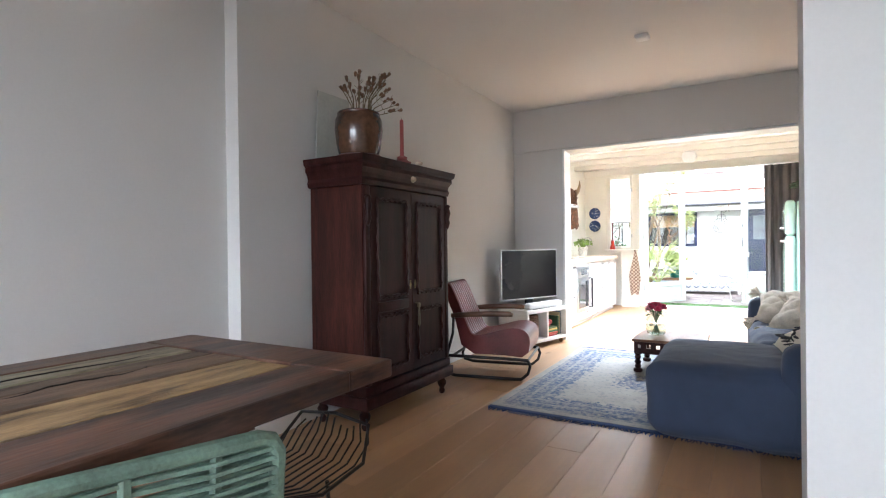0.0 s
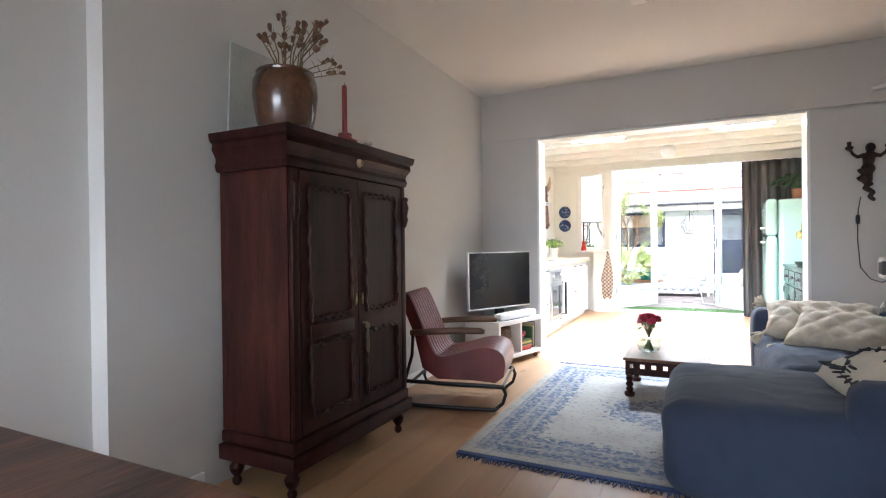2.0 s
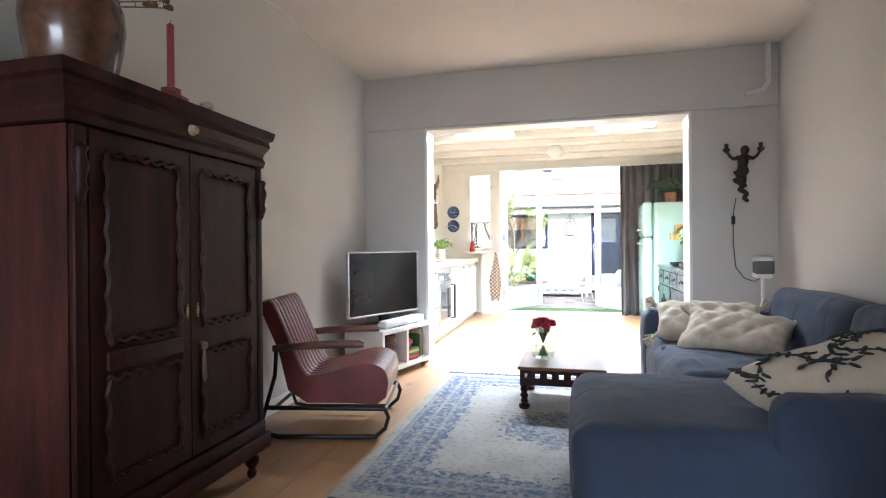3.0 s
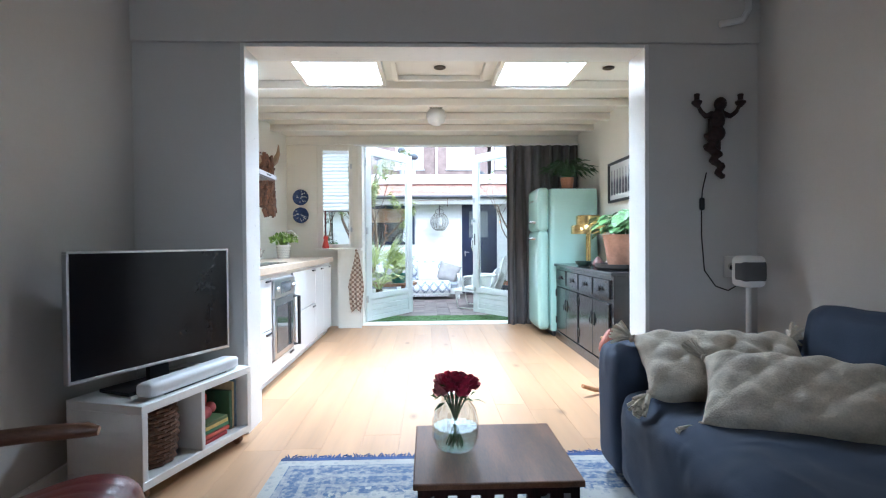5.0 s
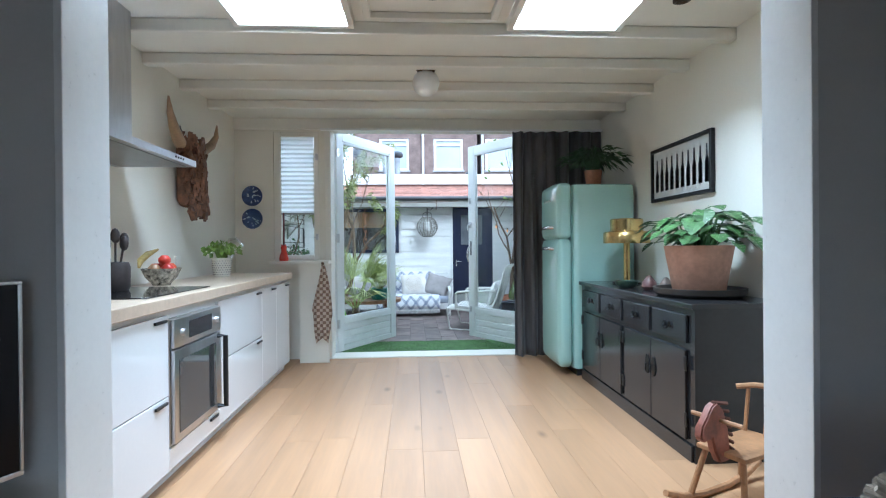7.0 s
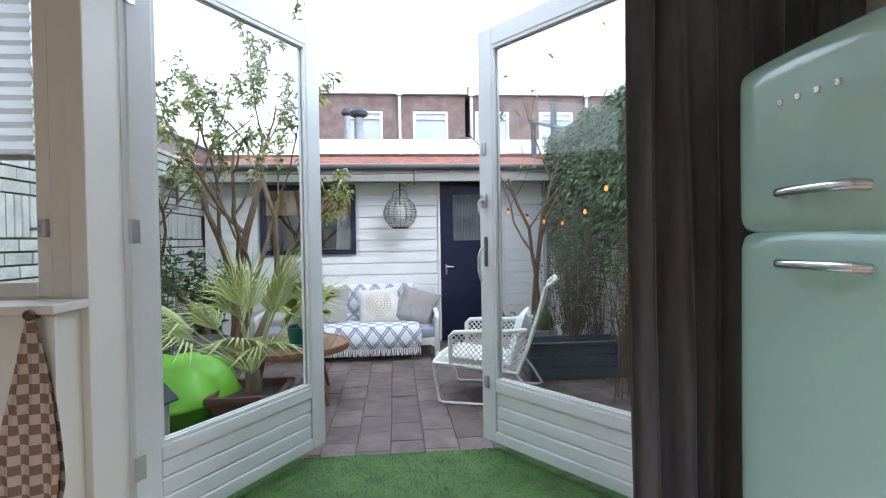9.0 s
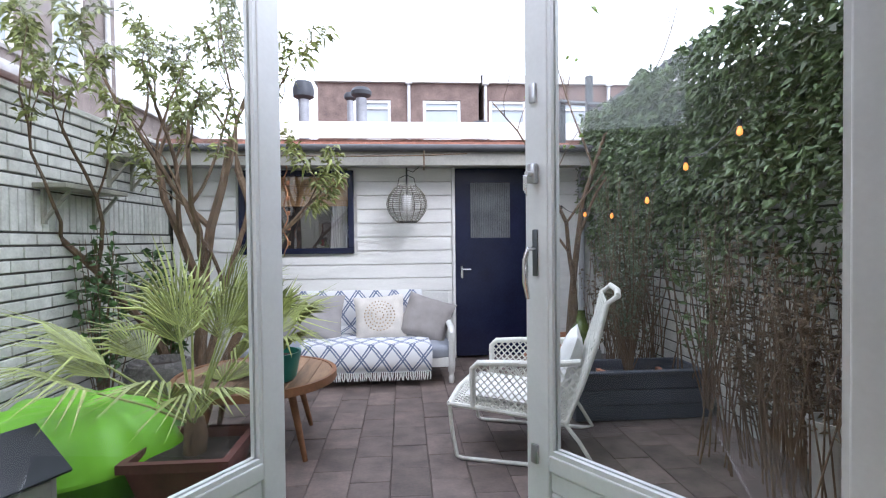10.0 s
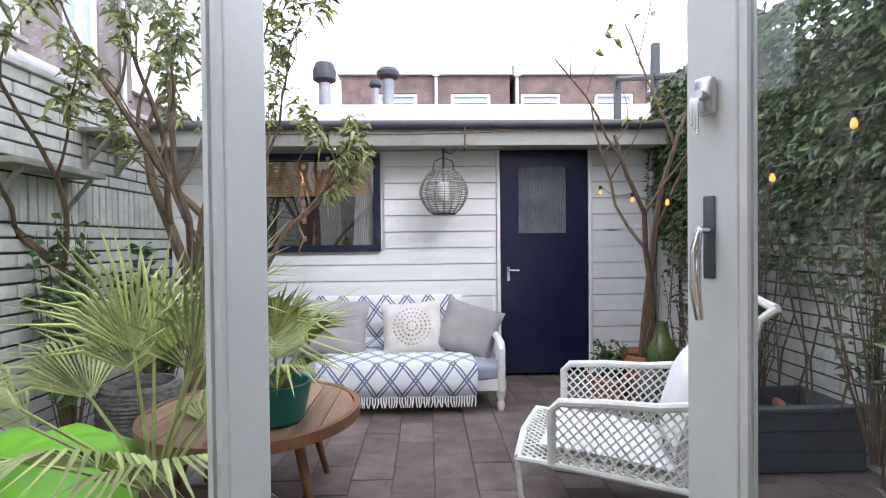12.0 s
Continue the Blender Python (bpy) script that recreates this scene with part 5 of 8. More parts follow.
def bull_head():
    t = thing("bull_head", pose(-2.15, 8.66, 1.68), "carved driftwood bull head with long pale horns", "wall sculpture")
    wood = mat("driftwood_chips", (0.15, 0.065, 0.03), 0.7, vary=0.5, scale=18, fine=80, bump=0.6, random_tone=0.3, per="island")
    bm = B()
    rng = random.Random(6)
    # nose points down and out; chips laid over a tapering skull
    for k in range(260):
        u = rng.random()
        z = 0.24 - 0.56 * u
        ry, rx = (0.145 - 0.085 * u) * (1.15 if u < .4 else 1), 0.11 - 0.03 * u
        if u > .86:
            ry *= 1.25
        a = rng.uniform(-1.7, 1.7)
        cx = 0.05 + 0.07 * u
        p = Vector((cx + rx * math.cos(a), ry * math.sin(a), z))
        m = Matrix.Translation(p) @ Matrix.Rotation(-a * .0, 4, "Z") @ Matrix.Rotation(a, 4, "Z") @ Matrix.Rotation(rng.uniform(-.4, .4), 4, "X") @ Matrix.Rotation(rng.uniform(-.25, .25), 4, "Y")
        bmesh.ops.create_cube(bm, size=1, matrix=m @ Matrix.Diagonal((rng.uniform(.012, .03), rng.uniform(.012, .03), rng.uniform(.05, .11), 1)))
    soft(bm, 0.0, -.10, -.26, .12, .10, .22, r=.06, n=6)
    part("skull", bm, wood, t)
    horn = mat("horn", (0.30, 0.19, 0.10), 0.45, vary=0.25, scale=10)
    for s in (-1, 1):
        bm = B()
        tube(bm, [(.06, s * .10, .19), (.09, s * .22, .21), (.11, s * .33, .27), (.12, s * .41, .36), (.12, s * .43, .46)], [.045, .042, .034, .022, .006], 12)
        part("horn", bm, horn, t, "smooth pale horn with a dark tip")
    bm = B()
    tube(bm, [(.03, -.07, .2), (.006, 0, .36), (.03, .07, .2)], .004, 5)
    part("hanging_cord", bm, BLACK, t)


bull_head()


def plates():
    navy = mat("delft_blue", (0.04, 0.07, 0.19), 0.2, vary=0.3, scale=25)
    pale = mat("delft_white", (0.45, 0.5, 0.6), 0.2, vary=0.1)
    for z, seed in ((1.63, 1), (1.405, 2)):
        t = thing("wall_plate", pose(-1.985, BY - .003, z, 90), "round blue and white earthenware plate hung on the wall", "plate", group="wall plates")
        bm = B()
        lathe(bm, [(0, .006), (.06, .006), (.07, .012), (.098, .022), (.10, .024), (.10, .02), (.07, .006), (0, .0)], 32)
        part("dish", bm, navy, t)
        bm = B()
        rng = random.Random(seed)
        for k in range(16):
            a, r = rng.uniform(0, 6.28), rng.uniform(.01, .085)
            bmesh.ops.create_uvsphere(bm, u_segments=8, v_segments=5, radius=1, matrix=Matrix.Translation((r * math.cos(a), r * math.sin(a), .009 + .012 * max(0, (r - .06) / .03))) @ Matrix.Rotation(a, 4, "Z") @ Matrix.Diagonal((rng.uniform(.008, .018), rng.uniform(.004, .008), .003, 1)))
        part("decoration", bm, pale, t, "pale painted flowers")


plates()


def pot_plant(nm, m, r, h, potmat, leafmat, label, n, spread, height, leaf, seed, dots=False, stem=True):
    t = thing(nm, m, label, "potted plant")
    bm = B()
    lathe(bm, [(0, 0), (r * .8, 0), (r * .82, .004), (r, h - .01), (r, h), (r * .93, h), (r * .9, h * .88), (0, h * .87)], 32)
    pot = part("pot", bm, potmat, t)
    bm = B()
    lathe(bm, [(r * .9, h * .885), (r * .4, h * .9), (0, h * .9)], 20)
    part("soil", bm, EARTH, t)
    if dots:
        bm = B()
        for i in range(7):
            for j in range(22):
                a, z = 6.283 * (j + .5 * (i % 2)) / 22, h * (.12 + .12 * i)
                rr = r * (.82 + .18 * z / h) + .0005
                p = Vector((rr * math.cos(a), rr * math.sin(a), z))
                bmesh.ops.create_icosphere(bm, subdivisions=1, radius=.0045, matrix=Matrix.Translation(p))
        tagged(part("dot", bm, mat("dark_dots", (0.15, 0.12, 0.1), 0.6), pot), kind="stuff")
    rng = random.Random(seed)
    pts, dirs, st = [], [], B()
    for k in range(n):
        a, q = rng.uniform(0, 6.283), rng.random() ** .6
        tip = Vector((spread * q * math.cos(a), spread * q * math.sin(a), h + height * rng.uniform(.35, 1) * (1.15 - .5 * q)))
        if stem:
            tube(st, [Vector((r * .4 * math.cos(a), r * .4 * math.sin(a), h * .9)), tip * .5 + Vector((0, 0, h * .5 + height * .25)), tip], [.003, .0025, .0018], 4)
        pts.append(tip)
        dirs.append(Vector((math.cos(a), math.sin(a), rng.uniform(-.7, .3))))
    if stem:
        tagged(part("stem_tangle", st, leafmat, t), kind="stuff")
    else:
        st.free()
    vs, fs = foliage(pts, dirs, leaf[0], leaf[1], rng)
    lv = new("leaves", leaf_mesh("leaves", vs, fs, leafmat))
    lv.parent = t
    tagged(lv, kind="stuff")
    return t


LEAF = mat("leaf_green", (0.06, 0.13, 0.035), 0.45, vary=0.3, scale=12, random_tone=0.3, per="island")
FERN = mat("fern_green", (0.035, 0.085, 0.03), 0.5, vary=0.3, scale=12, random_tone=0.3, per="island")
LIME = mat("lime_leaf", (0.20, 0.30, 0.05), 0.45, vary=0.25, scale=12, random_tone=0.25, per="island")
pot_plant("kitchen_plant", pose(-1.95, 8.95, .886), .075, .15, mat("dotted_pot", (0.68, 0.63, 0.54), 0.5), LIME, "bright green plant in a dotted cream pot", 75, .13, .14, (.05, .045), 3, dots=True)
pot_plant("fridge_plant", pose(1.20, 9.16, 1.642), .075, .13, TERRA, FERN, "dark green fern in a terracotta pot on the fridge", 190, .24, .22, (.12, .022), 5)


def kitchen_small():
    c = thing("fruit_bowl", pose(-1.97, 7.98, .886), "patterned blue-grey ceramic bowl", "bowl")
    bm = B()
    lathe(bm, [(0, 0), (.05, 0), (.055, .01), (.09, .05), (.112, .10), (.115, .105), (.108, .105), (.085, .055), (0, .02)], 32)
    part("dish", bm, mat("bowl_glaze", (0.18, 0.17, 0.15), 0.25, vary=0.6, scale=30, second=(0.5, 0.47, 0.4)), c)
    rng = random.Random(9)
    for k, (x, y, z, r, col) in enumerate(((.0, .02, .11, .038, (0.55, 0.03, 0.02)), (.05, -.02, .10, .038, (0.5, 0.04, 0.03)), (-.05, .03, .10, .04, (0.45, 0.05, 0.03)), (.03, .06, .105, .034, (0.6, 0.1, 0.03)), (-.02, -.05, .10, .036, (0.35, 0.2, 0.1)), (.02, .0, .155, .036, (0.55, 0.05, 0.03)))):
        bm = B()
        lathe(bm, [(0, -r * .85), (r * .5, -r * .9), (r, -r * .2), (r * .98, r * .3), (r * .5, r * .85), (r * .1, r * .72), (0, r * .7)], 18)
        solid("apple", bm, mat("fruit_skin", col, 0.3, vary=0.2, scale=20), "red fruit lying in the patterned bowl", "fruit", pose(-1.97 + x, 7.98 + y, .886 + z), group="fruit in the bowl")
    bm = B()
    tube(bm, [(-.09, -.09, .05), (-.10, -.05, .09), (-.08, .0, .13), (-.03, .03, .16)], [.008, .02, .02, .006], 10)
    solid("banana", bm, mat("banana_skin", (0.45, 0.33, 0.10), 0.5, vary=0.3, scale=20), "ripe banana resting on the bowl", "fruit", pose(-1.97, 7.98, .95))
    u = thing("utensil_crock", pose(-1.98, 7.50, .892), "dark crock holding kitchen utensils", "crock")
    dark = mat("dark_stoneware", (0.035, 0.025, 0.022), 0.5, vary=0.3)
    bm = B()
    lathe(bm, [(0, 0), (.06, 0), (.068, .02), (.07, .12), (.062, .15), (.055, .15), (.055, .05), (0, .04)], 24)
    part("jar", bm, dark, u)
    for k in range(6):
        bm = B()
        a = k * 1.05
        tip = Vector((.045 * math.cos(a), .05 * math.sin(a), .25 + .02 * (k % 3)))
        tube(bm, [(.01 * math.cos(a), .01 * math.sin(a), .05), tip], .005, 6)
        bmesh.ops.create_uvsphere(bm, u_segments=10, v_segments=6, radius=1, matrix=Matrix.Translation(tip) @ Matrix.Diagonal((.024, .012, .04, 1)))
        part("utensil", bm, dark, u)
    s = thing("wall_socket", pose(KL + .001, 8.62, 1.02), "cream wall socket above the worktop", "socket")
    bm = B()
    box(bm, 0, -.04, -.04, .012, .04, .04, bev=.004)
    part("plate", bm, CREAM, s)
    f = thing("tap", pose(-2.02, 9.25, .886), "arched chrome kitchen tap", "tap")
    bm = B()
    lathe(bm, [(.024, 0), (.024, .03), (.014, .04), (.012, .18)], 16)
    part("body", bm, CHROME, f)
    bm = B()
    tube(bm, [(0, 0, .17), (0, -.005, .25), (.03, -.015, .30), (.09, -.03, .31), (.14, -.04, .27), (.15, -.04, .24)], .011, 10)
    part("spout", bm, CHROME, f)
    bm = B()
    tube(bm, [(0, .012, .12), (.02, .05, .14), (.02, .09, .17)], .006, 8)
    part("lever", bm, CHROME, f)
    b = thing("soap_bottle", pose(-2.0, 9.05, .886), "clear soap bottle with a dark pump", "bottle")
    bm = B()
    lathe(bm, [(0, 0), (.03, 0), (.032, .01), (.032, .11), (.012, .13), (.012, .15)], 18)
    part("bottle_body", bm, mat("bottle_grey", (0.25, 0.3, 0.32), 0.15), b)
    bm = B()
    tube(bm, [(0, 0, .15), (0, 0, .18), (.04, 0, .18)], .005, 6)
    part("pump", bm, BLACK, b)
    r = thing("cat_candle_holder", pose(-1.66, 9.79, .986), "red cat-shaped candle holder with a dark red candle", "candle")
    red = mat("red_glaze", (0.55, 0.035, 0.02), 0.25, vary=0.15)
    bm = B()
    lathe(bm, [(0, 0), (.04, 0), (.045, .02), (.036, .06), (.026, .09), (.024, .11), (.03, .125), (.024, .15), (0, .155)], 18)
    for q in (-1, 1):
        rod(bm, (q * .016, 0, .14), (q * .02, 0, .17), .009, .001, 8)
    part("cat", bm, red, r)
    bm = B()
    lathe(bm, [(.011, .15), (.010, .46), (.006, .47), (0, .47)], 12)
    part("candle", bm, mat("dark_red_wax", (0.12, 0.015, 0.015), 0.5), r)
    w = thing("tea_towel", pose(-1.268, 9.695, .88), "brown and cream checked tea towel on a hook", "towel")
    bm = B()
    rod(bm, (0, .024, .075), (0, -.01, .075), .009)
    bmesh.ops.create_uvsphere(bm, u_segments=12, v_segments=8, radius=.016, matrix=Matrix.Translation((0, -.016, .08)))
    part("hook", bm, mat("bronze_hook", (0.15, 0.1, 0.06), 0.4, metal=0.8), w)
    bm = B()
    nx, nz = 14, 26
    for side in (0, 1):
        g = []
        for i in range(nz + 1):
            v = i / nz
            half = .012 + .08 * min(1, v * 1.5) ** .8 - (.035 * max(0, v - .7) / .3)
            row = []
            for j in range(nx + 1):
                u = 2 * j / nx - 1
                fold = .014 * math.cos(u * 9 + side * 1.5) * (.3 + v)
                row.append(bm.verts.new((u * half + .01 * math.sin(v * 5 + side), -.012 - .016 * side + fold * .6, .065 - v * (.62 if side else .70) - .05 * abs(u) * (v > .8))))
            g.append(row)
        for i in range(nz):
            for j in range(nx):
                bm.faces.new((g[i][j], g[i][j + 1], g[i + 1][j + 1], g[i + 1][j]))
    cloth = mat("checked_cotton", (0.62, 0.55, 0.45), 0.9, vary=0.06, fine=250)
    n, l = cloth.node_tree.nodes, cloth.node_tree.links
    base = n["Principled BSDF"].inputs["Base Color"].links[0].from_socket
    tc, ck = n.new("ShaderNodeTexCoord"), n.new("ShaderNodeTexChecker")
    ck.inputs["Scale"].default_value = 34
    ck.inputs["Color1"].default_value, ck.inputs["Color2"].default_value = (0.17, 0.09, 0.055, 1), (0.50, 0.40, 0.31, 1)
    sp, cb = n.new("ShaderNodeSeparateXYZ"), n.new("ShaderNodeCombineXYZ")
    l.new(tc.outputs["Object"], sp.inputs[0])
    l.new(sp.outputs[0], cb.inputs[0])
    l.new(sp.outputs[2], cb.inputs[1])
    l.new(cb.outputs[0], ck.inputs["Vector"])
    mx = n.new("ShaderNodeMixRGB")
    mx.inputs["Fac"].default_value = 0.9
    l.new(base, mx.inputs["Color1"])
    l.new(ck.outputs["Color"], mx.inputs["Color2"])
    l.new(mx.outputs[0], n["Principled BSDF"].inputs["Base Color"])
    part("cloth", bm, cloth, w)
    a = thing("ceiling_lamp", pose(-0.30, 8.32, KC - .002) @ Matrix.Scale(1.3, 4), "small ceiling lamp with a frosted glass globe", "ceiling lamp")
    bm = B()
    lathe(bm, [(0, 0), (.055, 0), (.06, -.01), (.05, -.035), (.04, -.045), (0, -.045)], 24)
    part("cap", bm, mat("bronze_cap", (0.12, 0.08, 0.05), 0.4, metal=0.8), a)
    bm = B()
    lathe(bm, [(.04, -.044), (.062, -.06), (.075, -.1), (.06, -.145), (.03, -.165), (0, -.17)], 28)
    part("globe", bm, mat("frosted_globe", (0.8, 0.8, 0.78), 0.35, vary=0.02), a, "frosted white glass globe, unlit")


kitchen_small()


def fridge():
    t = thing("fridge", pose(0, 0, 0), "mint green retro fridge with two rounded doors", "fridge")
    mint = mat("mint_enamel", (0.42, 0.63, 0.56), 0.16, vary=0.025, scale=2, bump=0.01, coat=0.4)
    y0, y1, top = 8.98, 9.56, 1.64
    bm = B()
    soft(bm, 0.955, y0, .05, 1.50, y1, top, r=.035, n=12)
    part("body", bm, mint, t)
    bm = B()
    box(bm, .99, y0 + .02, 0, 1.46, y1 - .02, .052)
    part("base", bm, BLACK, t)
    for z0, z1 in ((.075, 1.165), (1.171, top + .004)):
        bm = B()
        soft(bm, .83, y0 - .004, z0, .95, y1 + .004, z1, r=.038, n=18, puff=.014)
        d = part("door", bm, mint, t)
        zh = z1 - .083 if z0 < .5 else z0 + .095
        bm = B()
        tube(bm, [(.825, y0 + .37, zh), (.795, y0 + .36, zh + .003), (.785, y0 + .31, zh + .004), (.785, y0 + .19, zh + .004), (.795, y0 + .14, zh + .003), (.825, y0 + .13, zh)], [.014, .014, .013, .013, .014, .014], 12)
        part("handle", bm, CHROME, d, "curved chrome handle")
    for k in range(4):
        bm = B()
        y = y0 + .38 - .06 * k
        box(bm, .812, y - .008, 1.50, .820, y + .008, 1.518, bev=.002, seg=1)
        part("badge_mark", bm, CHROME, t, "small chrome badge mark")


fridge()


def curtain():
    t = thing("curtain", pose(0, 0, 0), "long grey velvet curtain drawn to one side", "curtain")
    vel = mat("grey_velvet", (0.085, 0.080, 0.082), 0.7, vary=0.35, scale=5, fine=150, bump=0.15, stretch=(3, 3, .4))
    vel.node_tree.nodes["Principled BSDF"].inputs["Sheen Weight"].default_value = 0.25
    bm = B()
    nx, nz = 110, 22
    g = []
    for i in range(nz + 1):
        v = i / nz
        row = []
        for j in range(nx + 1):
            u = j / nx
            ph = u * 2 * math.pi * 8
            amp = (.034 + .016 * v) * (.75 + .25 * math.sin(u * 13))
            x = .605 + (.905 - .04 * v) * u + .012 * math.sin(ph * .5 + v * 2)
            y = 9.815 + amp * math.sin(ph + .5 * math.sin(v * 3 + u * 5)) + .015 * math.sin(v * 4 + u * 7)
            row.append(bm.verts.new((x, y, 2.262 - v * 2.252)))
        g.append(row)
    for i in range(nz):
        for j in range(nx):
            bm.faces.new((g[i][j], g[i][j + 1], g[i + 1][j + 1], g[i + 1][j]))
    c = part("cloth", bm, vel, t)
    c.modifiers.new("thickness", "SOLIDIFY").thickness = .004
    bm = B()
    box(bm, -1.3, 9.79, 2.265, KR - .002, 9.84, 2.285, bev=.003)
    part("track", bm, WHITE, t)


curtain()


def sideboard():
    t = thing("sideboard", pose(1.0, 7.17, 0), "black lacquered sideboard with drawers and paired doors", "sideboard")
    lac = mat("black_lacquer", (0.026, 0.025, 0.026), 0.16, vary=0.12, scale=3, fine=40, bump=0.01)
    W, D, H = 1.77, .52, .81
    bm = B()
    box(bm, .012, .012, .0, D, W - .012, H - .03)
    part("body", bm, lac, t, smooth=False)
    bm = B()
    box(bm, -.01, -.005, H - .029, D + .005, W + .005, H, bev=.004)
    part("top_panel", bm, lac, t, smooth=False)
    iron = mat("dark_iron_fitting", (0.02, 0.02, 0.02), 0.35, metal=0.7)
    seam = (W - .10) / 4
    for k in range(4):
        y0 = .05 + k * seam
        bm = B()
        box(bm, -.004, y0 + .02, .60, .0118, y0 + seam - .02, .745, bev=.004)
        d = part("drawer", bm, lac, t, smooth=False)
        bm = B()
        for q in (-.03, .03):
            rod(bm, (-.004, y0 + seam / 2 + q, .675), (-.012, y0 + seam / 2 + q, .675), .017, n=10)
        tube(bm, [(-.012, y0 + seam / 2 - .03, .675), (-.022, y0 + seam / 2 - .02, .655), (-.022, y0 + seam / 2 + .02, .655), (-.012, y0 + seam / 2 + .03, .675)], .005, 6)
        part("handle", bm, iron, d)
        bm = B()
        box(bm, -.004, y0 + (.03 if k % 2 == 0 else .003), .10, .0118, y0 + seam - (.003 if k % 2 == 0 else .03), .565, bev=.004)
        d = part("door", bm, lac, t, smooth=False)
        bm = B()
        edge = y0 + (seam - .012 if k % 2 == 0 else .012)
        m = Matrix.Translation((-.006, edge + (-.028 if k % 2 == 0 else .028), .40)) @ Matrix.Rotation(radians(90), 4, "Y")
        bmesh.ops.create_cone(bm, cap_ends=True, segments=20, radius1=.034, radius2=.032, depth=.005, matrix=m @ Matrix.Diagonal((1.7, .72, 1, 1)))
        tube(bm, [(-.01, edge + (-.02 if k % 2 == 0 else .02), .41), (-.022, edge + (-.02 if k % 2 == 0 else .02), .40), (-.022, edge + (-.02 if k % 2 == 0 else .02), .36)], .005, 6)
        part("lock_plate", bm, iron, d)
        hy = y0 + (.022 if k % 2 == 0 else seam - .022)
        for z in (.17, .46):
            bm = B()
            box(bm, -.010, hy - .014, z, -.0042, hy + .014, z + .075, bev=.002, seg=1)
            part("hinge", bm, iron, d)
    bm = B()
    box(bm, .0, .03, .0, .012, W - .03, .085, bev=.003)
    part("plinth_rail", bm, lac, t, smooth=False)


sideboard()


def brass_lamp():
    t = thing("table_lamp", pose(1.27, 8.62, .812) @ Matrix.Scale(1.1, 4), "brass table lamp with a stepped dome shade", "lamp")
    brass = mat("polished_brass", (0.62, 0.45, 0.18), 0.22, metal=1.0, vary=0.08, bump=0.01)
    bm = B()
    lathe(bm, [(0, 0), (.10, 0), (.10, .008), (.09, .014), (0, .016)], 36)
    part("base", bm, mat("dark_base", (0.04, 0.035, 0.03), 0.3, metal=0.6), t)
    bm = B()
    lathe(bm, [(0, .014), (.022, .014), (.022, .36), (0, .36)], 24)
    part("column", bm, brass, t)
    bm = B()
    lathe(bm, [(.16, .285), (.16, .355), (.152, .365), (.115, .372), (.113, .385), (.113, .45), (.105, .458), (.0, .46)], 40)
    sh = part("shade", bm, brass, t, "stepped brass dome shade")
    sh.modifiers.new("thickness", "SOLIDIFY").thickness = .003


brass_lamp()


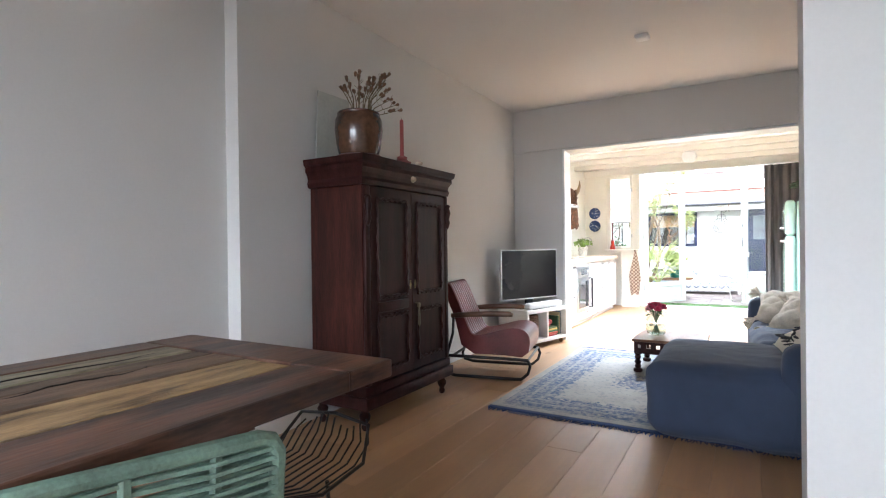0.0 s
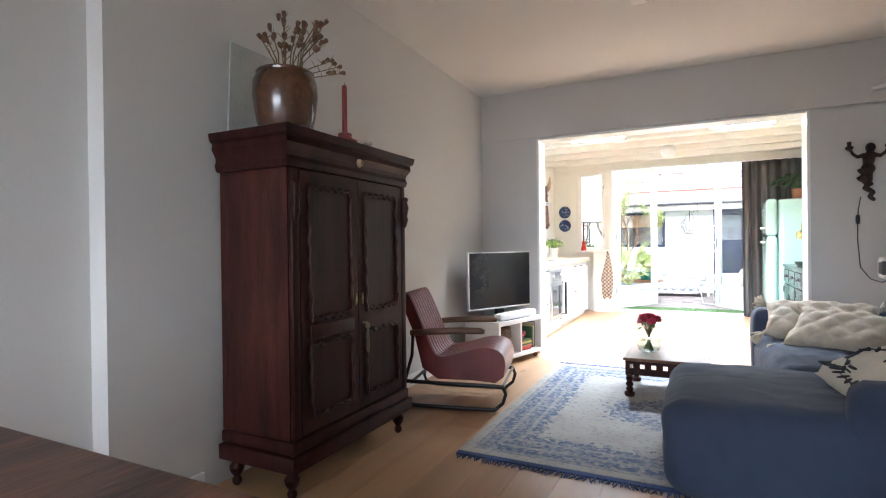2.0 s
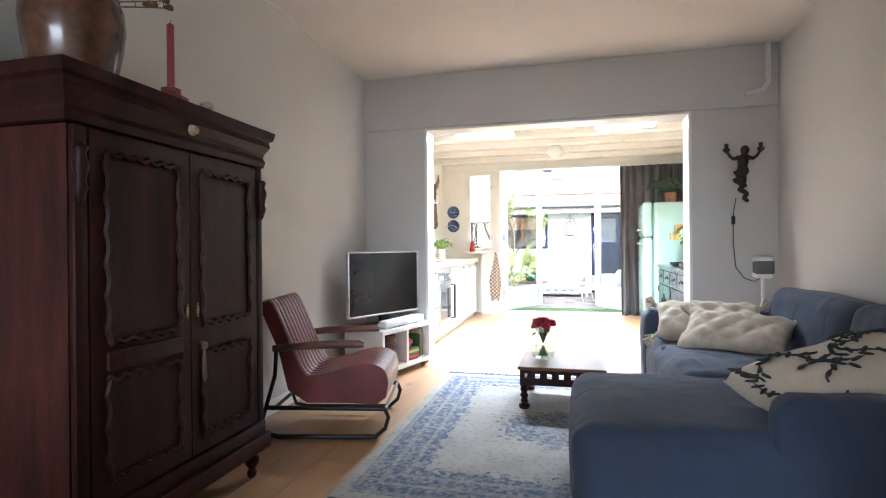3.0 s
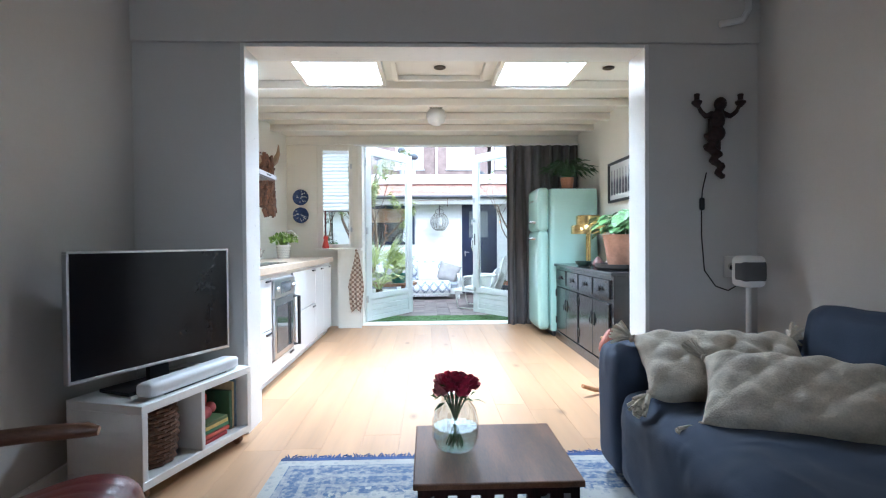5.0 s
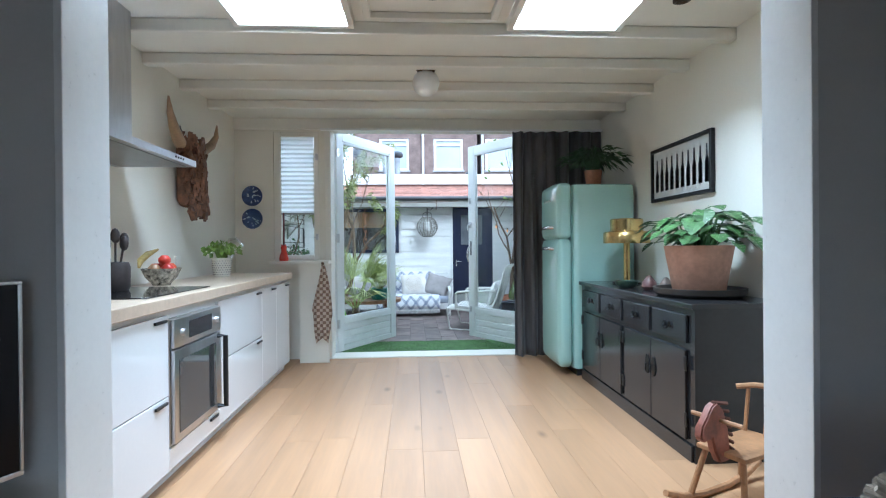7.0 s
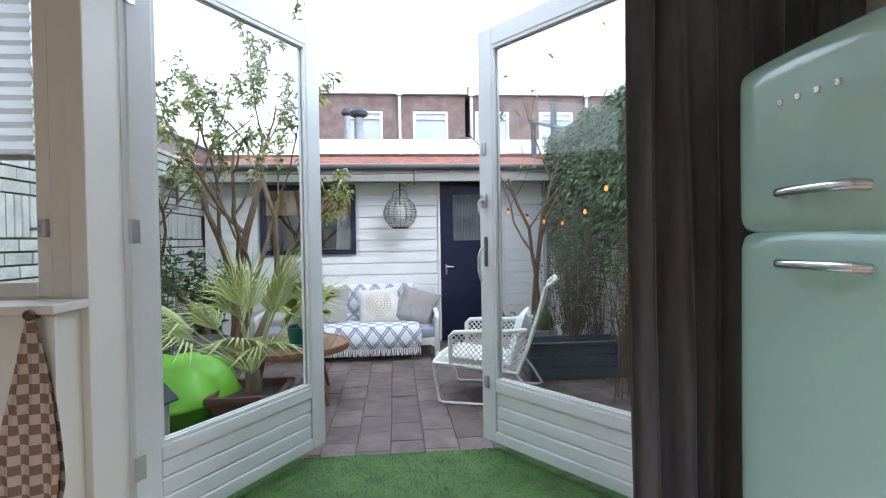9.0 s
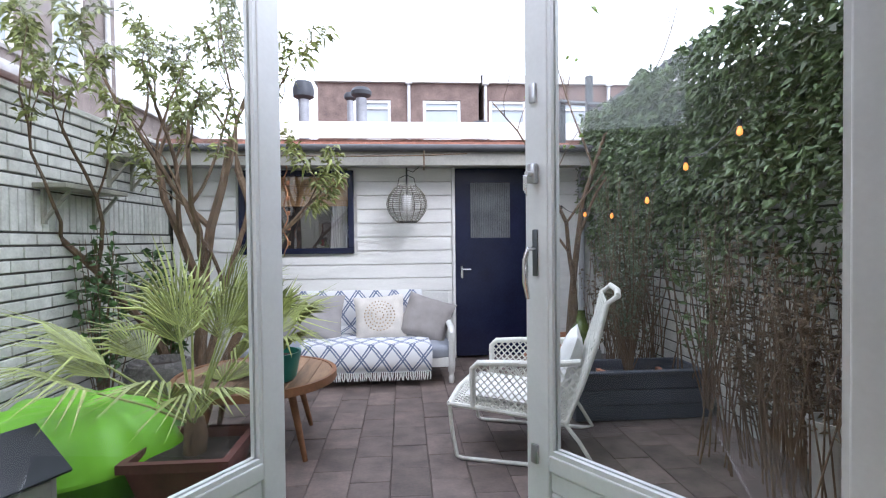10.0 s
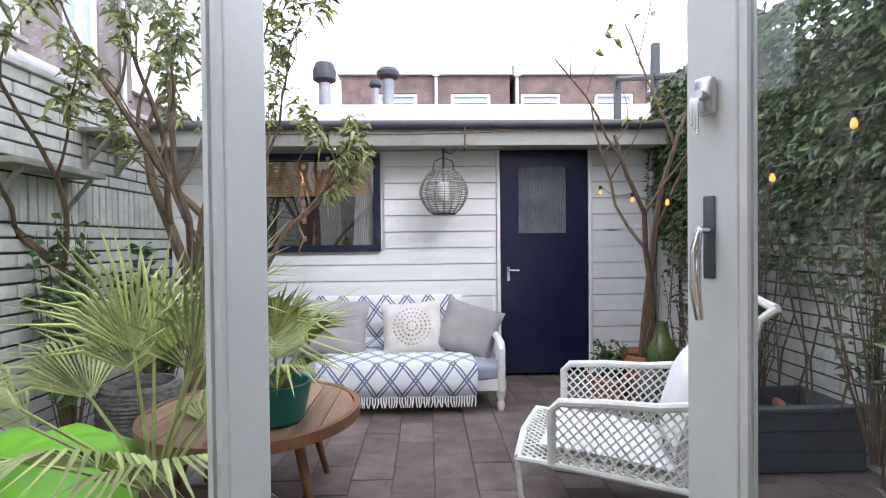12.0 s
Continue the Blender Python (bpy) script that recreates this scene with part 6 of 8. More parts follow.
def monstera():
    t = thing("monstera", pose(1.26, 7.58, .839), "large monstera plant in a pale terracotta pot", "potted plant")
    clay = mat("pale_terracotta", (0.52, 0.30, 0.21), 0.85, vary=0.18, scale=7, fine=40, bump=0.2)
    bm = B()
    lathe(bm, [(0, 0), (.135, 0), (.142, .006), (.185, .25), (.188, .265), (.175, .265), (.165, .23), (0, .225)], 44)
    part("pot", bm, clay, t)
    bm = B()
    lathe(bm, [(.165, .231), (.08, .238), (0, .238)], 24)
    part("soil", bm, EARTH, t)
    rng = random.Random(13)
    stems = B()
    for k in range(84):
        a, q = rng.uniform(0, 6.283), rng.random() ** .5
        tip = Vector((.05 + .26 * q * math.cos(a), .06 + .40 * q * math.sin(a), .27 + rng.uniform(.02, .24) * (1.15 - .5 * q)))
        tip.x = min(tip.x, .2)
        tube(stems, [(.06 * math.cos(a), .06 * math.sin(a), .23), Vector((tip.x * .5, tip.y * .5, tip.z * .85 + .06)), tip], [.005, .004, .003], 5)
        d = Vector((math.cos(a), math.sin(a), rng.uniform(-.9, -.1))).normalized()
        s = d.cross(Vector((0, 0, 1))).normalized()
        nrm = s.cross(d)
        size = rng.uniform(.034, .06)
        bm = B()
        mid = [tip + d * size * 2 * v - Vector((0, 0, .25 * size * v * v)) for v in (0, .2, .4, .6, .8, 1.0)]
        width = (.55, .95, 1.0, .85, .5, .0)
        for side in (-1, 1):
            for i in range(5):
                w0, w1 = width[i] * size, width[i + 1] * size
                gap = .18
                a0, a1 = mid[i].lerp(mid[i + 1], gap * .5), mid[i].lerp(mid[i + 1], 1 - gap * .5)
                q4 = [mid[i], mid[i + 1], a1 + side * s * w1 + nrm * .2 * w1, a0 + side * s * w0 + nrm * .2 * w0]
                if w1 < .001:
                    q4 = [mid[i], mid[i + 1], a0 + side * s * w0 + nrm * .2 * w0]
                bm.faces.new([bm.verts.new(p) for p in q4])
        part("leaf", bm, LEAF, t)
    tagged(part("stem_tangle", stems, LEAF, t), kind="stuff")
    bm = B()
    lathe(bm, [(0, 0), (.22, 0), (.245, .02), (.25, .05), (.235, .05), (.225, .028), (0, .026)], 44)
    solid("saucer", bm, mat("dark_wood_dish", (0.035, 0.028, 0.022), 0.6, vary=0.3), "wide dark wooden dish beneath the monstera pot", "dish", pose(1.26, 7.58, .811))
    for x, y, r, nm, c in ((1.17, 8.02, .045, "stone_bird", (0.16, 0.08, 0.07)), (1.25, 7.95, .04, "stone_egg", (0.3, 0.22, 0.18)), (1.10, 8.22, .05, "glass_dish", (0.03, 0.06, 0.04))):
        bm = B()
        lathe(bm, [(0, 0), (r * .8, 0), (r * 1.1, r * .5), (r, r * 1.1), (r * .6, r * 1.7), (r * .3, r * 2.1), (0, r * 2.2)] if nm != "glass_dish" else [(0, 0), (r, 0), (r * 1.5, r * .5), (r * 1.6, r), (r * 1.5, r), (r, r * .4), (0, r * .35)], 22)
        solid(nm, bm, mat(nm + "_surface", c, 0.35, vary=0.3, scale=15), "small rounded ornament standing on the black sideboard", "ornament", pose(x, y, .811))


monstera()


def bottle_picture():
    t = thing("picture", pose(KR - .001, 8.27, 1.65), "black framed picture of a row of grey bottles", "picture")
    w, h = .42, .205
    bm = B()
    for q in ((-w, -h, w, -h + .025), (-w, h - .025, w, h), (-w, -h + .025, -w + .025, h - .025), (w - .025, -h + .025, w, h - .025)):
        box(bm, -.03, q[0], q[1], 0, q[2], q[3], bev=.002, seg=1)
    part("frame", bm, BLACK, t, smooth=False)
    bm = B()
    box(bm, -.012, -w + .024, -h + .024, -.002, w - .024, h - .024)
    part("print", bm, mat("print_paper", (0.60, 0.60, 0.58), 0.7, vary=0.04), t, smooth=False)
    for k in range(10):
        bm = B()
        y = -w + .075 + k * .076
        g = [(-.024, -.13), (.024, -.13), (.024, .0), (.009, .045), (.009, .12), (-.009, .12), (-.009, .045), (-.024, .0)]
        f = bm.faces.new([bm.verts.new((-.0135, y + a, b)) for a, b in g])
        bmesh.ops.solidify(bm, geom=[f], thickness=.001)
        part("printed_bottle", bm, mat("bottle_print", (0.16 + .02 * (k % 3), 0.18, 0.2), 0.7, vary=0.4, scale=30), t)


bottle_picture()


def rocking_horse():
    t = thing("rocking_horse", pose(0.99, 6.78, 0, rz=205), "small wooden rocking horse with a chair back", "rocking horse")
    wood = mat("beech_wood", (0.42, 0.22, 0.10), 0.45, vary=0.25, scale=8, fine=60)
    dark = mat("horse_brown", (0.27, 0.085, 0.05), 0.5, vary=0.35, scale=10)
    for s in (-1, 1):
        bm = B()
        tube(bm, [(-.33, s * .12, .075), (-.22, s * .12, .035), (-.08, s * .12, .016), (.08, s * .12, .016), (.22, s * .12, .035), (.33, s * .12, .075)], [.014, .016, .016, .016, .016, .014], 8)
        part("rocker", bm, wood, t)
        for x in (-.16, .15):
            bm = B()
            tube(bm, [(x * 1.15, s * .12, .03), (x * .8, s * .08, .24)], .013, 8)
            part("leg", bm, wood, t)
    bm = B()
    box(bm, -.2, -.11, .235, .15, .11, .258, bev=.008)
    part("seat", bm, wood, t)
    bm = B()
    tube(bm, [(-.17, -.13, .45), (-.21, -.07, .465), (-.22, 0, .47), (-.21, .07, .465), (-.17, .13, .45)], .013, 8)
    part("back_rail", bm, wood, t)
    for y in (-.09, 0, .09):
        bm = B()
        tube(bm, [(-.17, y, .255), (-.2, y, .46)], .009, 8)
        part("spindle", bm, wood, t)
    bm = B()
    prof = [(.10, .25), (.17, .25), (.2, .30), (.22, .36), (.27, .35), (.29, .37), (.285, .41), (.25, .45), (.22, .49), (.19, .5), (.15, .47), (.12, .40)]
    f = bm.faces.new([bm.verts.new((x, -.018, z)) for x, z in prof])
    r = bmesh.ops.extrude_face_region(bm, geom=[f])
    bmesh.ops.translate(bm, vec=(0, .036, 0), verts=[v for v in r["geom"] if isinstance(v, bmesh.types.BMVert)])
    bmesh.ops.bevel(bm, geom=bm.edges[:], offset=.006, segments=2, affect="EDGES")
    bmesh.ops.translate(bm, vec=(0, 0, -.035), verts=bm.verts)
    part("head", bm, dark, t, "brown shaped horse head")
    bm = B()
    tube(bm, [(.17, -.11, .39), (.17, .11, .39)], .010, 8)
    part("handlebar", bm, wood, t)
    bm = B()
    for k in range(14):
        a = k / 13
        tube(bm, [(.15 - .04 * a + .05 * (1 - a), 0, .50 - .2 * a), (.11 - .05 * a + .02, .02 * (-1) ** k, .49 - .22 * a)], .008, 5)
    bmesh.ops.translate(bm, vec=(0, 0, -.035), verts=bm.verts)
    part("mane", bm, mat("mane", (0.10, 0.035, 0.02), 0.8), t)


rocking_horse()
# ---- garden ----
PZ = -0.05      # patio level
GX0, GX1, SY = -2.40, 1.88, 14.256
BRICK = mat("whitewashed_brick", (0.62, 0.63, 0.57), 0.85, vary=0.16, scale=9, fine=60, bump=0.35, random_tone=0.10, second=(0.72, 0.72, 0.66))
BRICKS = mat("whitewashed_brick_rest", (0.60, 0.61, 0.55), 0.85, vary=0.16, scale=9, fine=60, bump=0.35, random_tone=0.10, second=(0.70, 0.70, 0.64), per="island")
JOINT = mat("dark_joint", (0.06, 0.06, 0.05), 0.95, vary=0.3, scale=20)
PAVER = mat("brown_paver", (0.15, 0.115, 0.10), 0.55, vary=0.3, scale=8, fine=60, bump=0.3, random_tone=0.25)
SIDING = mat("white_siding", (0.80, 0.80, 0.77), 0.5, vary=0.06, scale=5, fine=50, bump=0.08, stretch=(.5, 3, 3))
NAVY = mat("navy_gloss", (0.012, 0.016, 0.045), 0.22, vary=0.2, scale=4, bump=0.03)
BARK = mat("bark", (0.15, 0.10, 0.06), 0.9, vary=0.4, scale=20, fine=90, bump=0.6, stretch=(2, 2, .5))
GROUND = mat("ground_earth", (0.07, 0.06, 0.05), 0.95, vary=0.3, scale=3)

setting("ground", [(-90, 10.14, -0.4, 90, 120, -0.14), (-90, -90, -0.4, 90, -2.8, -0.14), (-90, -2.8, -0.4, -2.4, 10.14, -0.14), (1.8, -2.8, -0.4, 90, 10.14, -0.14)], GROUND, "bare ground under and beyond the terraced houses")
setting("wall_rear_outside", [(-2.6, 9.95, -0.14, -2.36, 10.13, 2.62), (1.73, 9.95, -0.14, 2.05, 10.13, 2.62)], BRICKS, "white painted rear house wall beside the garden doors")


def artificial_grass():
    t = thing("grass_mat", pose(0, 0, 0), "green artificial grass mat outside the doors", "grass mat")
    bm = B()
    box(bm, -1.55, 10.15, PZ + .001, 1.25, 10.98, PZ + .016, bev=.004, seg=1)
    turf = mat("artificial_turf", (0.075, 0.155, 0.035), 0.8, vary=0.25, scale=10, fine=250, bump=0.8)
    part("backing", bm, turf, t)
    rng = random.Random(31)
    vs, fs = [], []
    for _ in range(14000):
        x, y = rng.uniform(-1.54, 1.24), rng.uniform(10.16, 10.975)
        a, h = rng.uniform(0, 6.28), rng.uniform(.006, .014)
        k = len(vs)
        dx, dy = .0025 * math.cos(a), .0025 * math.sin(a)
        vs += [(x - dx, y - dy, PZ + .014), (x + dx, y + dy, PZ + .014), (x + rng.uniform(-.012, .012), y + rng.uniform(-.012, .012), PZ + .014 + h)]
        fs.append((k, k + 1, k + 2))
    g = new("turf", leaf_mesh("turf", vs, fs, turf))
    g.parent = t
    tagged(g, kind="stuff")


artificial_grass()


def branchy(bm, start, direction, length, radius, rng, tips, depth=0, bend=.25, up=.25):
    """A tapering limb that forks; the ends are gathered in tips."""
    p, d = Vector(start), Vector(direction).normalized()
    n = 6
    pts, rs = [p.copy()], [radius]
    for i in range(n):
        d = (d + Vector((rng.gauss(0, bend), rng.gauss(0, bend), rng.gauss(0, bend * .5) + up * .3))).normalized()
        p = p + d * length / n
        pts.append(p.copy())
        rs.append(radius * (1 - .55 * (i + 1) / n))
        if depth > 0 and i >= 2 and rng.random() < .75:
            side = (d + Vector((rng.gauss(0, .7), rng.gauss(0, .7), rng.uniform(0, .6)))).normalized()
            branchy(bm, p, side, length * rng.uniform(.45, .7), rs[-1] * .65, rng, tips, depth - 1, bend, up)
        if depth == 0 and i >= 2:
            tips.append((p.copy(), d.copy()))
    tube(bm, pts, rs, 6 if depth else 4)


def garden_tree(nm, base, stems, label, leafmat, leaves, leaf, seed, depth=2):
    t = thing(nm, pose(*base), label, "tree")
    rng = random.Random(seed)
    tips = []
    for d, ln, r in stems:
        bm = B()
        branchy(bm, (rng.uniform(-.05, .05), rng.uniform(-.05, .05), 0), d, ln, r, rng, tips, depth, bend=.16)
        part("trunk", bm, BARK, t)
    pts, dirs = [], []
    for _ in range(leaves):
        p, d = rng.choice(tips)
        if p.z < .9:
            continue
        pts.append(p + Vector((rng.gauss(0, .03), rng.gauss(0, .03), rng.gauss(0, .03))))
        dirs.append(d + Vector((rng.gauss(0, .8), rng.gauss(0, .8), rng.gauss(-.6, .6))))
    vs, fs = foliage(pts, dirs, leaf[0], leaf[1], rng, .4)
    lv = new("crown", leaf_mesh("crown", vs, fs, leafmat))
    lv.parent = t
    tagged(lv, kind="stuff")
    return t


OLIVE = mat("olive_leaf", (0.22, 0.25, 0.07), 0.5, vary=0.3, scale=9, random_tone=0.35, per="island")
IVY = mat("ivy_leaf", (0.105, 0.155, 0.058), 0.45, vary=0.3, scale=9, random_tone=0.45, per="island")
GREYLEAF = mat("grey_green_leaf", (0.13, 0.17, 0.10), 0.55, vary=0.25, scale=9, random_tone=0.3, per="island")
garden_tree("shrub_tree", (-1.78, 13.25, PZ), [((-.1, -.1, 1), 1.9, .052), ((.25, .05, 1), 2.0, .058), ((.5, -.1, .95), 1.9, .046), ((-.2, -.35, 1), 1.8, .038), ((.3, -.3, 1), 1.7, .036)], "multi-stemmed garden shrub with thin olive leaves", OLIVE, 3800, (.085, .026), 41)
garden_tree("bare_tree", (1.33, 13.72, PZ + .25), [((-.05, -.1, 1), 1.9, .034), ((.15, .0, 1), 1.7, .026)], "nearly bare twisting small tree in a terracotta pot", LIME, 34, (.08, .045), 44)


def hedge():
    t = thing("hedge", pose(0, 0, PZ), "dense dark evergreen climber along the garden wall", "hedge")
    rng = random.Random(51)
    pts, dirs = [], []
    for _ in range(26000):
        y, z = rng.uniform(10.15, 14.3), rng.uniform(.85, 2.55)
        if z < 1.45 and rng.random() > (z - .8) * .9:
            continue
        depth = .34 * (.35 + .65 * (.5 + .5 * noise.noise(Vector((y * 1.7, z * 1.9, 3))))) * min(1, (z - .3) / 1.2)
        top = 2.42 + .12 * noise.noise(Vector((y * 2.5, 7, 0)))
        if z > top:
            continue
        pts.append((GX1 - .02 - depth * rng.random() ** .45, y, z))
        dirs.append((rng.gauss(-.8, .5), rng.gauss(0, .7), rng.gauss(-.25, .6)))
    vs, fs = foliage(pts, dirs, .062, .034, rng, .25)
    lv = new("leaves", leaf_mesh("leaves", vs, fs, IVY))
    lv.parent = t
    tagged(lv, kind="stuff")
    for k in range(18):
        bm = B()
        y = rng.uniform(10.6, 14.1)
        p = Vector((GX1 - rng.uniform(.05, .18), y, 0))
        q = []
        for i in range(8):
            q.append(p.copy())
            p += Vector((rng.gauss(0, .025), rng.gauss(0, .06), .24))
        tube(bm, q, [.007 - .0006 * i for i in range(8)], 5)
        part("stem", bm, BARK, t)


hedge()


def twig_shrub(nm, at, n, height, spread, leafmat, leaf, per, label, seed, stemr=.004, rooted=.03):
    t = thing(nm, pose(*at), label, "shrub")
    rng = random.Random(seed)
    bm = B()
    pts, dirs = [], []
    for k in range(n):
        a = rng.uniform(0, 6.28)
        tip = Vector((spread * rng.random() * math.cos(a), spread * rng.random() * math.sin(a), height * rng.uniform(.6, 1)))
        mid = tip * .5 + Vector((rng.gauss(0, .04), rng.gauss(0, .04), 0))
        foot = rng.uniform(0, rooted)
        tube(bm, [(foot * math.cos(a), foot * math.sin(a), 0), mid + Vector((.5 * foot * math.cos(a), .5 * foot * math.sin(a), 0)), tip], [stemr, stemr * .8, stemr * .4], 4)
        for _ in range(per):
            u = rng.uniform(.3, 1)
            p = (mid * 2 * u if u < .5 else mid.lerp(tip, 2 * u - 1))
            pts.append(p)
            dirs.append(Vector((rng.gauss(0, 1), rng.gauss(0, 1), rng.gauss(.4, .6))))
    tagged(part("stem_tangle", bm, BARK, t), kind="stuff")
    vs, fs = foliage(pts, dirs, leaf[0], leaf[1], rng)
    lv = new("leaves", leaf_mesh("leaves", vs, fs, leafmat))
    lv.parent = t
    tagged(lv, kind="stuff")


twig_shrub("grey_shrub", (1.45, 12.75, .12), 46, 1.55, .34, GREYLEAF, (.06, .012), 34, "tall grey-green narrow-leaved shrub in a pot", 61)
twig_shrub("grey_shrub", (1.62, 12.05, .12), 26, 1.3, .28, IVY, (.06, .025), 12, "loose dark shrub beside the planter", 62)
TWIG = mat("brown_twig_leaf", (0.12, 0.085, 0.045), 0.7, vary=0.3, scale=9, random_tone=0.4, per="island")
for yy, hh, sd in ((10.75, 1.05, 67), (11.15, 1.15, 68), (11.6, 1.25, 69), (13.3, 1.2, 70)):
    twig_shrub("twiggy_shrub", (1.66, yy, PZ), 60, hh, .42, TWIG, (.045, .018), 22, "bare brown twiggy shrub below the hedge", sd, .0045, .34)
twig_shrub("leafy_plant", (-2.12, 13.55, PZ), 30, 1.15, .3, LEAF, (.08, .045), 16, "green leafy climber against the white brick wall", 63)
twig_shrub("leafy_plant", (-2.2, 12.75, PZ), 24, 1.3, .24, LEAF, (.075, .04), 14, "green leafy climber against the white brick wall", 66)
twig_shrub("small_plant", (1.02, 13.62, .0), 26, .38, .16, LEAF, (.05, .028), 12, "small bushy green plant beside the shed door", 64)


def terracotta_pot(x, y, r, h, label):
    t = thing("plant_pot", pose(x, y, PZ), label, "plant pot", group="terracotta pots")
    bm = B()
    lathe(bm, [(0, 0), (r * .75, 0), (r * .95, h * .8), (r, h * .82), (r, h), (r * .88, h), (r * .85, h * .85), (0, h * .84)], 32)
    part("pot", bm, TERRA, t)
    bm = B()
    lathe(bm, [(r * .85, h * .86), (r * .4, h * .88), (0, h * .88)], 20)
    part("soil", bm, EARTH, t)


terracotta_pot(1.33, 13.70, .21, .30, "terracotta pot holding the bare tree")
terracotta_pot(1.45, 12.78, .24, .24, "wide dark terracotta pot holding the grey shrub")
terracotta_pot(1.02, 13.62, .14, .16, "small terracotta pot beside the shed door")
bm = B()
lathe(bm, [(0, 0), (.09, 0), (.11, .05), (.10, .14), (.05, .22), (.03, .30), (.035, .32), (.02, .32), (0, .26)], 28)
solid("green_vase", bm, mat("green_glaze", (0.10, 0.14, 0.04), 0.2, vary=0.3), "bulbous green glazed garden vase", "vase", pose(1.33, 13.42, PZ + .252))
tagged(bpy.data.objects["green_vase"])
setting("trim_vase_step", [(1.2, 13.3, PZ, 1.46, 13.48, PZ + .25)], mat("grey_block", (0.2, 0.2, 0.19), 0.9), "grey block under the green vase")


def planter():
    t = thing("planter_box", pose(.92, 12.35, PZ), "low dark blue wooden planter box", "planter")
    blue = mat("slate_blue_wood", (0.055, 0.065, 0.085), 0.6, vary=0.25, scale=6, stretch=(.5, 3, 3))
    for k in range(3):
        for q in ((0, 0, .92, .03), (0, .42, .92, .45)):
            bm = B()
            box(bm, q[0], q[1], .005 + k * .1, q[2], q[3], .1 + k * .1, bev=.004, seg=1)
            part("board", bm, blue, t, smooth=False)
        for q in ((0, .032, .03, .418), (.89, .032, .92, .418)):
            bm = B()
            box(bm, q[0], q[1], .005 + k * .1, q[2], q[3], .1 + k * .1, bev=.004, seg=1)
            part("board", bm, blue, t, smooth=False)
    bm = B()
    box(bm, -.01, -.012, .301, .93, .04, .32, bev=.003, seg=1)
    part("rim", bm, blue, t, smooth=False)
    bm = B()
    box(bm, .031, .033, .0, .889, .417, .10)
    part("soil", bm, EARTH, t)


planter()


def palm(nm, at, potfn, trunk, fronds, size, seed, label):
    t = thing(nm, pose(*at), label, "potted palm")
    potfn(t)
    rng = random.Random(seed)
    green = mat("palm_blade", (0.36, 0.41, 0.13), 0.45, vary=0.25, scale=10, random_tone=0.35, per="island")
    base = trunk[1]
    if trunk[0]:
        bm = B()
        tube(bm, [(0, 0, base - .02), (.01, 0, base + trunk[0] * .5), (0, .01, base + trunk[0])], [.05, .055, .045], 10)
        part("trunk", bm, BARK, t)
    z0 = base + trunk[0]
    for k in range(fronds):
        a = k * 2.4 + rng.uniform(-.3, .3)
        el = math.radians(rng.uniform(8, 80))
        d = Vector((math.cos(a) * math.cos(el), math.sin(a) * math.cos(el), math.sin(el)))
        ln = size * rng.uniform(.8, 1.15)
        hub = Vector((0, 0, z0)) + d * ln * .55
        bm = B()
        tube(bm, [(0, 0, z0 - .03), Vector((0, 0, z0)) + d * ln * .28, hub], [.008, .006, .005], 5)
        s = d.cross(Vector((0, 0, 1))).normalized()
        u = s.cross(d)
        for i in range(21):
            f = -1.0 + 2.0 * i / 20
            dd = (d * math.cos(f) + s * math.sin(f)).normalized()
            bl = ln * (.74 - .2 * abs(f))
            tip = hub + dd * bl - Vector((0, 0, bl * (.10 + .38 * rng.random())))
            m1 = hub + dd * bl * .5 + u * .01
            w = dd.cross(u).normalized() * .0075
            v = [bm.verts.new(p) for p in (hub, m1 + w, m1 + u * .005, m1 - w, tip)]
            bm.faces.new((v[0], v[1], v[2]))
            bm.faces.new((v[0], v[2], v[3]))
            bm.faces.new((v[1], v[4], v[2]))
            bm.faces.new((v[2], v[4], v[3]))
        part("frond", bm, green, t, smooth=False)


def square_pot(t):
    bm = B()
    v = []
    for s, z in ((.16, 0), (.21, .20), (.235, .205), (.235, .245), (.20, .245), (.195, .18)):
        v.append([bm.verts.new((a * s, b * s, z)) for a, b in ((-1, -1), (1, -1), (1, 1), (-1, 1))])
    for a, b in zip(v, v[1:]):
        for k in range(4):
            bm.faces.new((a[k], a[(k + 1) % 4], b[(k + 1) % 4], b[k]))
    bm.faces.new(v[0][::-1])
    bm.faces.new(v[-1])
    part("pot", bm, mat("dark_terracotta", (0.13, 0.05, 0.04), 0.7, vary=0.25, scale=8), t, "square terracotta planter", smooth=False)
    bm = B()
    box(bm, -.19, -.19, .182, .19, .19, .2, bev=.004)
    part("soil", bm, EARTH, t)


def teal_bowl(t):
    bm = B()
    lathe(bm, [(0, 0), (.095, 0), (.11, .02), (.135, .14), (.138, .155), (.125, .155), (.115, .12), (0, .115)], 32)
    part("bowl", bm, mat("teal_plastic", (0.015, 0.17, 0.14), 0.35, vary=0.1), t, "teal green bowl")
    bm = B()
    lathe(bm, [(.114, .122), (.05, .13), (0, .13)], 18)
    part("soil", bm, EARTH, t)


palm("palm_tree", (-1.17, 11.62, PZ), square_pot, (.16, .2), 15, .76, 71, "young fan palm in a square terracotta planter")
palm("palm_plant", (-.88, 12.0, .382), teal_bowl, (0, .13), 11, .36, 72, "small fan palm in a teal bowl")


